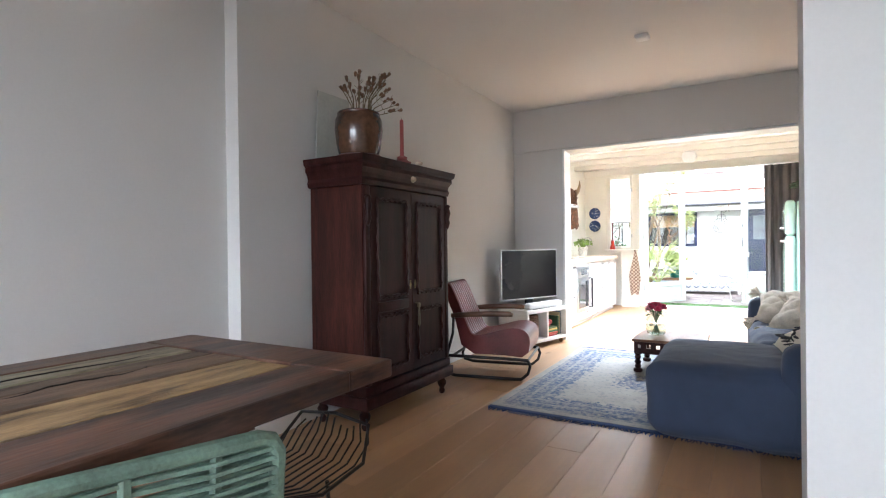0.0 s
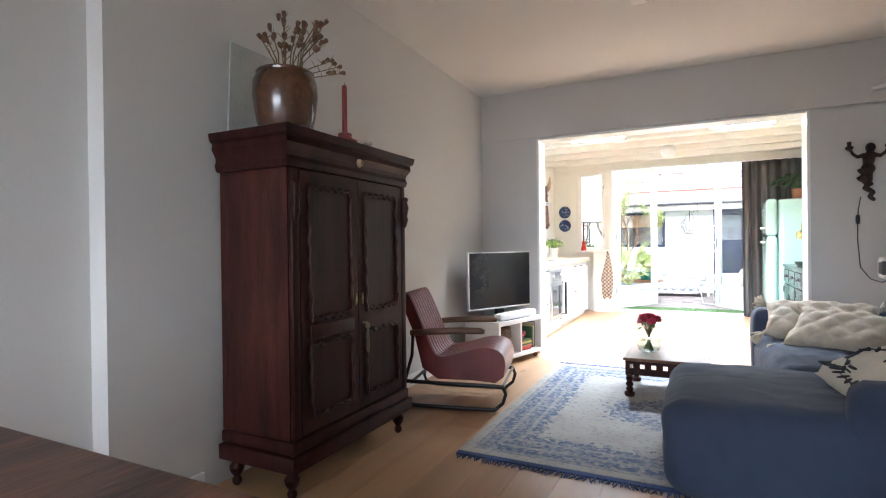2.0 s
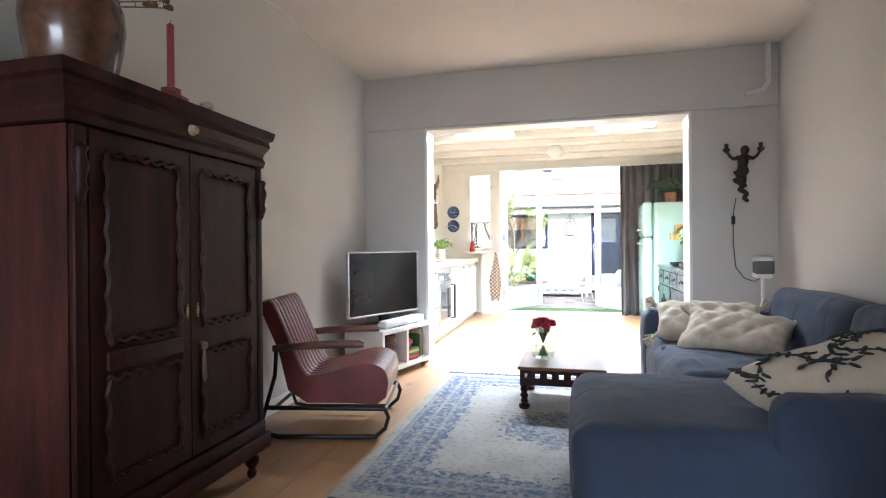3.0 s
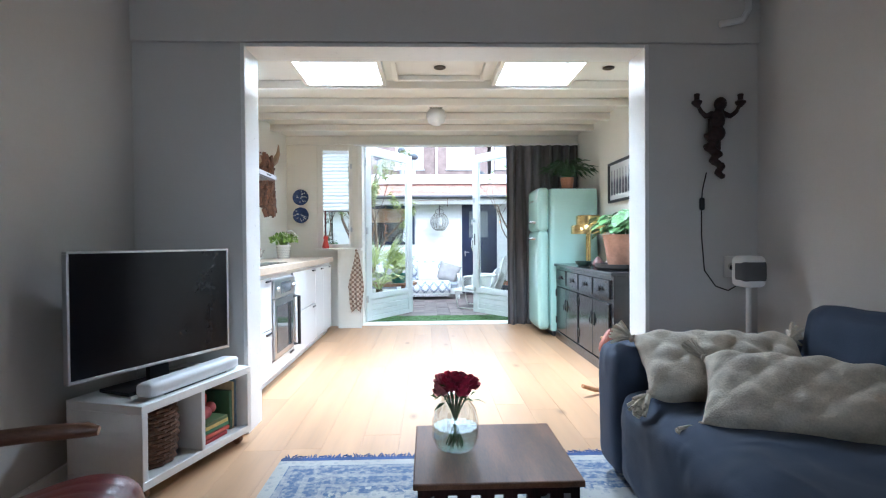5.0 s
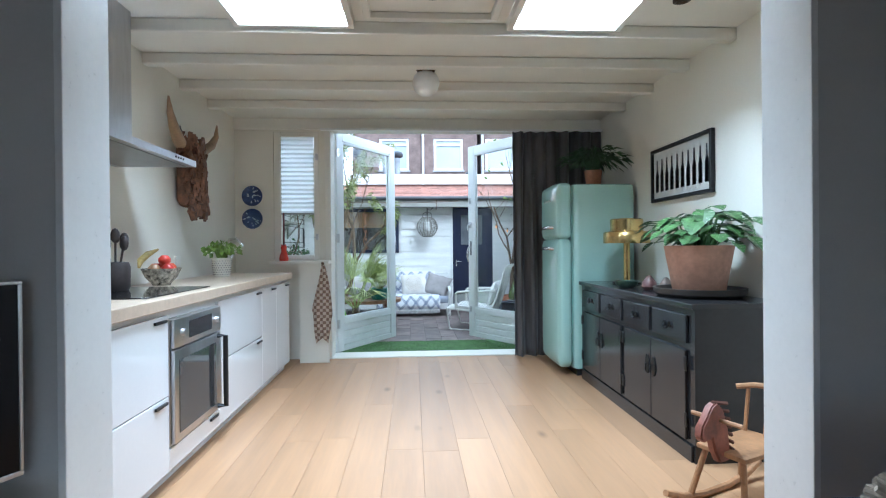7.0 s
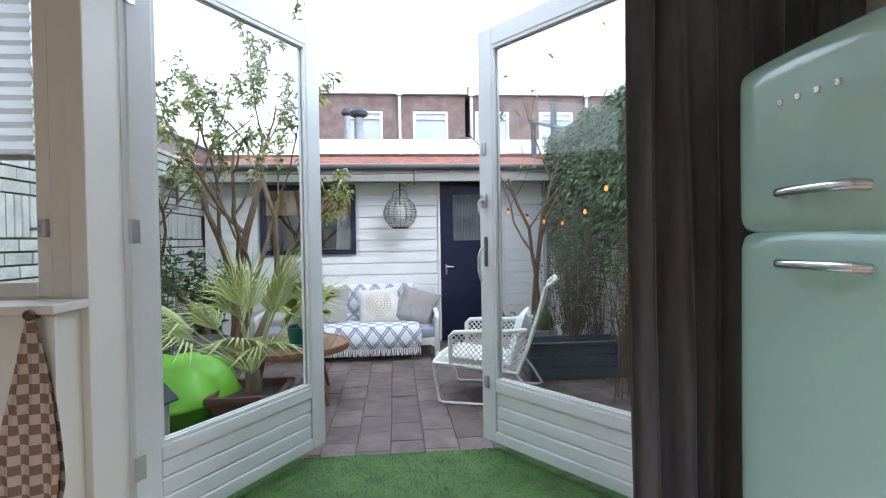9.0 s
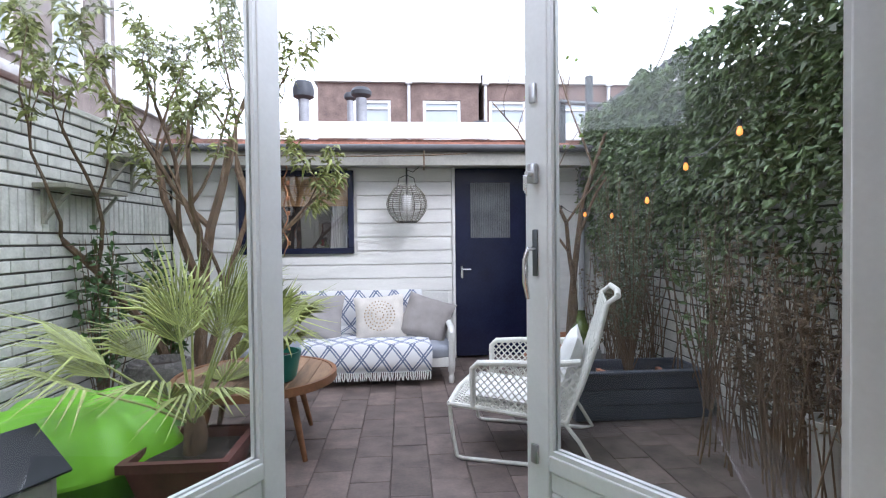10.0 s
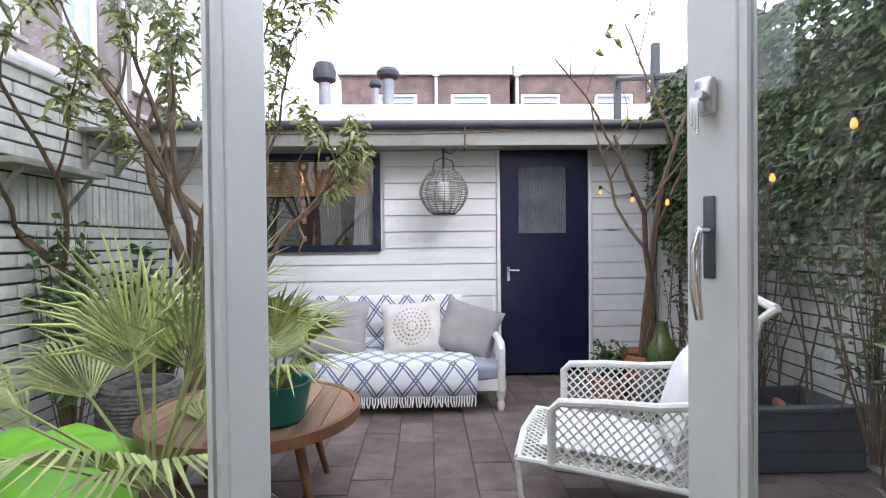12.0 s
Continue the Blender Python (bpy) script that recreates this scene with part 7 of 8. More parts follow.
def round_table():
    t = thing("garden_table", pose(-1.03, 12.18, PZ), "round slatted wooden garden table on splayed legs", "table")
    wood = mat("weathered_teak", (0.27, 0.17, 0.10), 0.7, vary=0.3, scale=6, stretch=(3, .5, 3), random_tone=0.12)
    rim = mat("teak_rim", (0.24, 0.11, 0.05), 0.5, vary=0.25)
    r, z = .44, .405
    for k in range(9):
        x0, x1 = -r + .02 + k * .0945, -r + .02 + k * .0945 + .09
        bm = B()
        half = [math.sqrt(max(.0004, (r - .012) ** 2 - x * x)) for x in (x0, (x0 + x1) / 2, x1)]
        g = [(x0, -half[0]), ((x0 + x1) / 2, -half[1]), (x1, -half[2]), (x1, half[2]), ((x0 + x1) / 2, half[1]), (x0, half[0])]
        f = bm.faces.new([bm.verts.new((x, y, z)) for x, y in g])
        e = bmesh.ops.extrude_face_region(bm, geom=[f])
        bmesh.ops.translate(bm, vec=(0, 0, .02), verts=[v for v in e["geom"] if isinstance(v, bmesh.types.BMVert)])
        part("slat", bm, wood, t, smooth=False)
    bm = B()
    n = 64
    for a, b, c, d in ((r - .012, z - .02, r + .012, z + .024),):
        rings = [[bm.verts.new((q * math.cos(6.28318 * k / n), q * math.sin(6.28318 * k / n), h)) for k in range(n)] for q, h in ((a, b), (c, b), (c, d), (a, d))]
        for i in range(4):
            for k in range(n):
                bm.faces.new((rings[i][k], rings[i][(k + 1) % n], rings[(i + 1) % 4][(k + 1) % n], rings[(i + 1) % 4][k]))
    part("rim", bm, rim, t)
    for k in range(4):
        a = math.radians(52 + 90 * k)
        bm = B()
        rod(bm, (.28 * math.cos(a), .28 * math.sin(a), z - .002), (.40 * math.cos(a), .40 * math.sin(a), 0), .024, .014, 14)
        part("leg", bm, rim, t)
    bm = B()
    box(bm, -.3, -.03, z - .03, .3, .03, z - .001)
    box(bm, -.03, -.3, z - .031, .03, -.031, z - .001)
    box(bm, -.03, .031, z - .031, .03, .3, z - .001)
    part("brace", bm, rim, t)


round_table()


def daybed():
    t = thing("garden_bench", pose(-1.62, 13.34, PZ), "white painted wooden garden daybed with grey mattress", "bench")
    wt = mat("bench_paint", (0.70, 0.70, 0.67), 0.5, vary=0.08, scale=7)
    L, D = 1.86, .66
    for x in (.03, L - .03):
        for y in (.03, D - .03):
            bm = B()
            lathe(bm, [(.018, 0), (.024, .02), (.026, .05), (.018, .07), (.03, .10), (.03, .14)], 14, (x, y, 0))
            part("leg", bm, wt, t)
        bm = B()
        tube(bm, [(x, .0, .14), (x, -.01, .34), (x, -.015, .42), (x, .02, .455), (x, .10, .46), (x, D - .05, .46)], .026, 10)
        part("arm", bm, wt, t)
        for q in range(4):
            bm = B()
            rod(bm, (x, .1 + .14 * q, .16), (x, .1 + .14 * q, .45), .012)
            part("spindle", bm, wt, t)
    bm = B()
    box(bm, 0, 0, .14, L, .03, .22, bev=.004)
    part("front_rail", bm, wt, t, smooth=False)
    bm = B()
    box(bm, 0, D - .03, .14, L, D, .70, bev=.006)
    part("backrest", bm, wt, t, smooth=False)
    bm = B()
    box(bm, .02, .031, .17, L - .02, D - .031, .2)
    part("slat_base", bm, wt, t)
    bm = B()
    soft(bm, .03, -.01, .201, L - .03, D - .04, .32, r=.04, n=12, puff=.01)
    part("mattress", bm, mat("grey_mattress", (0.28, 0.30, 0.34), 0.9, fine=200), t, "grey cotton mattress")
    # throw
    w = thing("throw_blanket", pose(-1.62, 13.34, PZ), "white blanket with blue diamond lines and fringe", "blanket")
    cloth = mat("diamond_throw", (0.70, 0.71, 0.72), 0.9, vary=0.05, fine=200, bump=0.2)
    n, l = cloth.node_tree.nodes, cloth.node_tree.links
    base = n["Principled BSDF"].inputs["Base Color"].links[0].from_socket
    uv = n.new("ShaderNodeUVMap")
    uv.uv_map = "weave"
    sp = n.new("ShaderNodeSeparateXYZ")
    l.new(uv.outputs[0], sp.inputs[0])
    def f(op, a, c=None):
        q = n.new("ShaderNodeMath")
        q.operation = op
        for i, s in enumerate((a, c)):
            if isinstance(s, (int, float)):
                q.inputs[i].default_value = s
            elif s is not None:
                l.new(s, q.inputs[i])
        return q.outputs[0]
    u, v = f("MULTIPLY", sp.outputs[0], 6.0), f("MULTIPLY", sp.outputs[1], 4.6)
    lines = None
    for a in (f("ADD", u, v), f("SUBTRACT", u, v)):
        for off in (0.0, 0.16):
            k = f("LESS_THAN", f("ABSOLUTE", f("SUBTRACT", f("FRACT", f("ADD", a, off + 50)), .5)), .045)
            lines = k if lines is None else f("MAXIMUM", lines, k)
    mx = n.new("ShaderNodeMixRGB")
    mx.inputs["Color2"].default_value = (0.055, 0.09, 0.20, 1)
    l.new(f("MULTIPLY", lines, .85), mx.inputs["Fac"])
    l.new(base, mx.inputs["Color1"])
    l.new(mx.outputs[0], n["Principled BSDF"].inputs["Base Color"])
    def sheet_part(nm, path, x0, x1, wob):
        bm = B()
        lay = bm.loops.layers.uv.new("weave")
        nx = 30
        ln = [0]
        for a, b in zip(path, path[1:]):
            ln.append(ln[-1] + math.hypot(b[0] - a[0], b[1] - a[1]))
        g = [[(bm.verts.new((x0 + (x1 - x0) * j / nx + .01 * math.sin(i), y + wob * math.sin(j * .9 + i), z + wob * math.cos(j * .7))), ((x1 - x0) * j / nx, ln[i])) for j in range(nx + 1)] for i, (y, z) in enumerate(path)]
        for i in range(len(path) - 1):
            for j in range(nx):
                q = (g[i][j], g[i][j + 1], g[i + 1][j + 1], g[i + 1][j])
                fc = bm.faces.new([s[0] for s in q])
                for lp, s in zip(fc.loops, q):
                    lp[lay].uv = s[1]
        p = part(nm, bm, cloth, w)
        p.modifiers.new("thickness", "SOLIDIFY").thickness = .004
    sheet_part("seat_cover", [(-.045, .12), (-.05, .20), (-.045, .30), (-.02, .342), (.1, .347), (.3, .348), (.5, .344)], .60, 1.66, .003)
    sheet_part("back_cover", [(.50, .346), (.60, .40), (.612, .50), (.62, .60), (.624, .70), (.64, .722), (.68, .71)], .12, 1.62, .002)
    bm = B()
    rng = random.Random(77)
    for k in range(60):
        x = .61 + 1.04 * k / 59
        tube(bm, [(x, -.046, .125), (x + rng.uniform(-.004, .004), -.05, .09), (x + rng.uniform(-.01, .01), -.048, .055)], [.006, .007, .004], 4)
    part("fringe", bm, mat("white_fringe", (0.72, 0.72, 0.70), 0.9), w, "white knotted fringe")
    def pillow(nm, m, w, h, c, label, seed, second=None):
        p = thing(nm, m, label, "cushion")
        bm = B()
        cushion(bm, w, h, .15, 16, seed=seed, rumple=.015)
        part("cover", bm, mat(nm + "_cloth", c, 0.85, vary=0.12, scale=9, fine=180, bump=0.25, second=second), p)
        return p
    X, Y, Z = -1.62, 13.34, PZ + .325
    pillow("velvet_cushion", pose(X + .62, Y + .38, Z + .19, 66, 4, 4), .58, .44, (0.30, 0.285, 0.28), "grey velvet cushion on the garden daybed", 1)
    pillow("velvet_cushion", pose(X + 1.64, Y + .34, Z + .17, 58, 16, -14), .44, .41, (0.27, 0.25, 0.24), "grey-brown velvet cushion with ruffled edge", 2)
    p = pillow("embroidered_cushion", pose(X + 1.23, Y + .36, Z + .18, 66, -4, 2), .45, .41, (0.58, 0.55, 0.50), "cream cushion with an embroidered round medallion", 3)
    gold = mat("gold_embroidery", (0.42, 0.33, 0.22), 0.8, vary=0.3)
    for rr, cnt in ((.035, 9), (.07, 16), (.10, 22), (.13, 28)):
        bm = B()
        for k in range(cnt):
            a = 6.283 * k / cnt
            x, y = rr * math.cos(a), rr * math.sin(a)
            kk = max(0, (1 - abs(2 * x / .42) ** 2.5) * (1 - abs(2 * y / .38) ** 2.5)) ** .55
            bmesh.ops.create_icosphere(bm, subdivisions=1, radius=.008, matrix=Matrix.Translation((x, y, .075 * kk + .006)))
        part("stitching", bm, gold, p)
    pillow("patterned_cushion", pose(X + .24, Y + .42, Z + .16, 72, 0, 10), .40, .38, (0.45, 0.42, 0.40), "mottled beige cushion at the daybed end", 4, (0.6, 0.57, 0.52))


daybed()


def lantern():
    t = thing("lantern", pose(-.14, 14.02, 1.30), "round woven wire lantern hanging from the eaves", "lantern")
    wire = mat("lantern_wire", (0.20, 0.185, 0.15), 0.6, metal=0.3, vary=0.2)
    r, h = .19, .35
    def prof(u):
        return .085 + (r - .085) * math.sin(math.pi * u) ** .8
    bm = B()
    for i in range(20):
        u = i / 19
        tube(bm, [(prof(u) * math.cos(6.283 * k / 28), prof(u) * math.sin(6.283 * k / 28), u * h) for k in range(28)], .0028, 4, closed=True)
    tagged(part("ring", bm, wire, t), kind="stuff")
    for k in range(16):
        bm = B()
        a = 6.283 * k / 16
        tube(bm, [(prof(i / 10) * math.cos(a), prof(i / 10) * math.sin(a), i / 10 * h) for i in range(11)], .0032, 4)
        part("rib", bm, wire, t)
    bm = B()
    lathe(bm, [(0, 0), (.088, 0), (.088, .012), (0, .012)], 24)
    part("base_plate", bm, BLACK, t)
    bm = B()
    lathe(bm, [(.0, .10), (.04, .10), (.05, .13), (.05, .24), (.04, .26), (0, .26)], 20)
    part("candle_glass", bm, mat("milk_glass", (0.7, 0.7, 0.68), 0.3, vary=0.02), t, "white glass insert")
    bm = B()
    tube(bm, [(-.085, 0, h), (-.07, 0, h + .07), (0, 0, h + .10), (.07, 0, h + .07), (.085, 0, h)], .004, 6)
    tube(bm, [(0, 0, .26), (0, 0, h + .17)], .009, 6)
    tube(bm, [(0, 0, h + .15), (.06, .02, h + .13), (.11, .1, h + .18), (.14, .18, h + .22)], .004, 5)
    part("hanger", bm, BLACK, t)
    c = thing("wind_chime", pose(-1.27, 14.05, 1.86), "copper spiral wind chime hanging before the window", "wind chime")
    bm = B()
    tube(bm, [(.018 * math.sin(i * .55), .018 * math.cos(i * .55), -.02 * i) for i in range(44)], .006, 5)
    part("spiral", bm, mat("copper", (0.45, 0.22, 0.12), 0.4, metal=0.9), c)
    for k in range(5):
        bm = B()
        box(bm, .012, -.015, -.2 - .14 * k, .04, .015, -.16 - .14 * k, bev=.004)
        part("charm", bm, mat("copper", (0.45, 0.22, 0.12), 0.4, metal=0.9), c)


lantern()


def rope_lounge():
    """A white cord chair on a bent rod sled, facing the table."""
    t = thing("garden_chair", pose(.545, 12.06, PZ, rz=161), "white woven cord garden chair on a rod sled frame", "chair")
    wt = mat("white_cord", (0.68, 0.68, 0.62), 0.6, vary=0.12, scale=14, fine=120, bump=0.2)
    w = .31
    # local x: forward
    seat = [(.40, .30), (.2, .285), (-.05, .26), (-.22, .245)]
    back = [(-.22, .245), (-.30, .45), (-.37, .66), (-.42, .86), (-.47, .90)]
    def quadnet(nm, a0, a1, b0, b1, n, m):
        a0, a1, b0, b1 = (Vector(p) for p in (a0, a1, b0, b1))
        for fam in (0, 1):
            bm = B()
            for k in range(-m, n):
                pts = []
                for i in range(m + 1):
                    u = (k + i) / n if fam == 0 else (k + m - i) / n
                    if -1e-6 <= u <= 1 + 1e-6:
                        v = i / m
                        pts.append(a0.lerp(a1, u).lerp(b0.lerp(b1, u), v))
                if len(pts) > 1:
                    tube(bm, pts, .0048, 4)
            tagged(part(nm, bm, wt, t), kind="stuff")
    for s in (-1, 1):
        bm = B()
        y = s * w
        tube(bm, [(.40, y, .30), (.39, y * .98, .17), (.36, y, .02), (.33, y, .008), (-.30, y, .008), (-.36, y, .02), (-.28, y, .15), (-.20, y, .25)], .011, 8)
        part("sled_rail", bm, wt, t, "bent white rod sled")
        bm = B()
        tube(bm, [(.27, y, .29), (.27, y * 1.02, .50), (.24, y * 1.02, .53), (.08, y * 1.04, .54), (-.1, y * 1.04, .54), (-.29, y * 1.02, .56)], .017, 8)
        part("arm", bm, wt, t, "cord-wrapped arm")
        bm = B()
        tube(bm, [(p[0], y, p[1]) for p in seat + back[1:]], .014, 8)
        part("side_rail", bm, wt, t)
        quadnet("side_net", (.27, y, .29), (-.24, y, .26), (.26, y * 1.02, .53), (-.29, y * 1.02, .53), 14, 6)
    for p in (seat[0], back[-1]):
        bm = B()
        tube(bm, [(p[0], -w, p[1]), (p[0] + (.02 if p is seat[0] else -.02), 0, p[1]), (p[0], w, p[1])], .016, 8)
        part("cross_rail", bm, wt, t)
    quadnet("seat_net", (.40, -w, .30), (.40, w, .30), (-.22, -w, .245), (-.22, w, .245), 16, 16)
    quadnet("back_net", (-.22, -w, .245), (-.22, w, .245), (-.42, -w, .86), (-.42, w, .86), 14, 14)
    c = thing("seat_pad", pose(.545, 12.06, PZ, rz=161), "white cotton seat pad on the cord chair", "cushion")
    bm = B()
    cushion(bm, .5, .5, .07, 12, pose(.08, 0, .315, 0, -6, 0), seed=5)
    part("cover", bm, mat("pad_cotton", (0.70, 0.70, 0.68), 0.9, vary=0.06), c)
    c = thing("back_pillow", pose(.545, 12.06, PZ, rz=161), "white cotton pillow leaning on the chair back", "cushion")
    bm = B()
    cushion(bm, .36, .44, .12, 12, pose(-.22, 0, .50, 0, 72, 0), seed=6)
    part("cover", bm, mat("pad_cotton", (0.70, 0.70, 0.68), 0.9, vary=0.06), c)


rope_lounge()


def sand_shell():
    t = thing("sandpit_shell", pose(-1.78, 11.75, PZ), "bright lime green plastic sandpit with closed lid", "sandpit")
    lime = mat("lime_plastic", (0.23, 0.60, 0.03), 0.35, vary=0.06, scale=4, bump=0.03)
    low = mat("green_plastic", (0.10, 0.33, 0.02), 0.4, vary=0.08)
    def shell(bm, prof):
        n = 48
        rings = []
        for r, z, k in prof:
            rings.append([bm.verts.new((r * (1 + k * .05 * math.cos(9 * q)) * math.cos(q), 1.05 * r * (1 + k * .05 * math.cos(9 * q)) * math.sin(q), z + k * .012 * math.cos(9 * q))) for q in [6.28318 * i / n for i in range(n)]])
        for a, b in zip(rings, rings[1:]):
            for i in range(n):
                bm.faces.new((a[i], a[(i + 1) % n], b[(i + 1) % n], b[i]))
        bm.faces.new(rings[-1])
        bm.faces.new(rings[0][::-1])
    bm = B()
    shell(bm, [(.36, 0, .2), (.42, .06, .4), (.45, .17, .6), (.47, .18, .6)])
    part("tray", bm, low, t)
    bm = B()
    shell(bm, [(.485, .183, .6), (.485, .20, .6), (.46, .23, .7), (.42, .33, .8), (.33, .39, 1), (.2, .41, .8), (.06, .40, .2)])
    part("lid", bm, lime, t, "ribbed lime green lid")


sand_shell()


def kennel():
    t = thing("cat_house", pose(-1.80, 11.12, PZ, rz=-25), "small pale wooden pet house with grey roof", "pet house")
    wd = mat("pale_grey_wood", (0.48, 0.47, 0.43), 0.7, vary=0.12, scale=6)
    bm = B()
    w, d, h = .19, .21, .34
    prof = [(-w, 0), (-.085, 0), (-.085, .16), (-.06, .21), (0, .235), (.06, .21), (.085, .16), (.085, 0), (w, 0), (w, h - .06), (0, h + .09), (-w, h - .06)]
    f = bm.faces.new([bm.verts.new((x, -d, z)) for x, z in prof])
    e = bmesh.ops.extrude_face_region(bm, geom=[f])
    bmesh.ops.translate(bm, vec=(0, .02, 0), verts=[v for v in e["geom"] if isinstance(v, bmesh.types.BMVert)])
    part("front_wall", bm, wd, t, "front wall with an arched entrance", smooth=False)
    for x in (-w, w - .018):
        bm = B()
        box(bm, x, -d + .021, 0, x + .018, d - .021, h - .07)
        part("side_wall", bm, wd, t, smooth=False)
    bm = B()
    box(bm, -w, d - .02, 0, w, d, h - .06)
    part("back_wall", bm, wd, t, smooth=False)
    bm = B()
    box(bm, -w + .02, -d + .021, .001, w - .02, d - .021, .015)
    part("floor_board", bm, BLACK, t)
    for s in (-1, 1):
        bm = B()
        box(bm, 0, -d - .05, 0, .27, d + .04, .016, bev=.003)
        bmesh.ops.transform(bm, matrix=Matrix.Translation((0, 0, h + .105)) @ (Matrix.Rotation(radians(36), 4, "Y") if s > 0 else Matrix.Rotation(radians(144), 4, "Y")), verts=bm.verts)
        part("roof_panel", bm, mat("grey_felt", (0.07, 0.075, 0.09), 0.8), t, "grey felt roof panel", smooth=False)


kennel()


def wall_shelf(y0, y1, z, x=GX0):
    t = thing("wall_shelf", pose(x + .004, (y0 + y1) / 2, z), "weathered wooden shelf on wooden brackets", "shelf", group="garden wall shelves")
    wd = mat("mossy_wood", (0.33, 0.33, 0.26), 0.8, vary=0.25, scale=9, second=(0.42, 0.41, 0.34))
    l = (y1 - y0) / 2
    bm = B()
    box(bm, 0, -l, 0, .2, l, .03, bev=.004)
    part("board", bm, wd, t, smooth=False)
    for y in (-l * .75, l * .75):
        bm = B()
        box(bm, 0, y - .014, -.22, .022, y + .014, -.001)
        tube(bm, [(.012, y, -.2), (.17, y, -.01)], .013, 4)
        part("bracket", bm, wd, t, smooth=False)


wall_shelf(12.40, 13.10, 1.48)
wall_shelf(13.15, 13.6, 1.78)


def string_lights():
    t = thing("string_lights", pose(0, 0, 0), "string of small warm garden bulbs along the hedge", "string lights")
    rng = random.Random(90)
    pts = []
    warm = glow("warm_filament", (1.0, 0.36, 0.07), 1.0)
    cap = BLACK
    spots = [(1.38, 11.4, 1.62), (1.42, 11.93, 1.53), (1.45, 12.46, 1.38), (1.42, 12.98, 1.30), (1.36, 13.4, 1.33), (1.28, 13.8, 1.38), (1.12, 14.05, 1.46)]
    line = []
    for a, b in zip(spots, spots[1:]):
        a, b = Vector(a), Vector(b)
        line += [a.lerp(b, k / 5) + Vector((0, 0, .06 - .05 * math.sin(math.pi * k / 5))) for k in range(5)]
    line.append(Vector(spots[-1]) + Vector((0, 0, .06)))
    bm = B()
    tube(bm, line, .003, 5)
    part("cable", bm, BLACK, t)
    for p in spots:
        bm = B()
        lathe(bm, [(.0, .06), (.011, .06), (.012, .03), (0, .028)], 10, p)
        part("socket", bm, cap, t)
        bm = B()
        lathe(bm, [(.006, .03), (.014, .007), (.012, -.008), (.0, -.016)], 14, p)
        part("bulb", bm, warm, t, "glowing warm bulb")


string_lights()


def woven_pot():
    t = thing("plant_pot", pose(-1.9, 12.9, PZ), "large grey woven pot at the foot of the shrub", "plant pot")
    grey = mat("grey_weave", (0.16, 0.15, 0.14), 0.8, vary=0.4, scale=30, fine=120, bump=0.5)
    bm = B()
    lathe(bm, [(0, 0), (.17, 0), (.215, .1), (.22, .28), (.19, .36), (.17, .36), (.16, .3), (0, .29)], 32)
    part("pot", bm, grey, t)
    bm = B()
    for k in range(15):
        z = .03 + .022 * k
        r = .187 + .034 * math.sin(min(1, z / .2) * 1.57) - (.03 * max(0, z - .28) / .08)
        tube(bm, [((r + .004 * (-1) ** (j + k)) * math.cos(6.283 * j / 36), (r + .004 * (-1) ** (j + k)) * math.sin(6.283 * j / 36), z) for j in range(36)], .009, 4, closed=True)
    tagged(part("weave", bm, grey, t), kind="stuff")
    bm = B()
    lathe(bm, [(.16, .31), (.08, .32), (0, .32)], 20)
    part("soil", bm, EARTH, t)


woven_pot()

bm = B()
lathe(bm, [(0, 0), (.075, 0), (.08, .01), (.105, .46), (.112, .47), (.112, .49), (.1, .49), (.095, .4), (0, .39)], 28)
solid("white_pot", bm, mat("white_plastic", (0.62, 0.63, 0.60), 0.45, vary=0.08), "tall white plastic plant pot on the patio", "plant pot", pose(1.62, 11.15, PZ) @ Matrix.Scale(.85, 4))
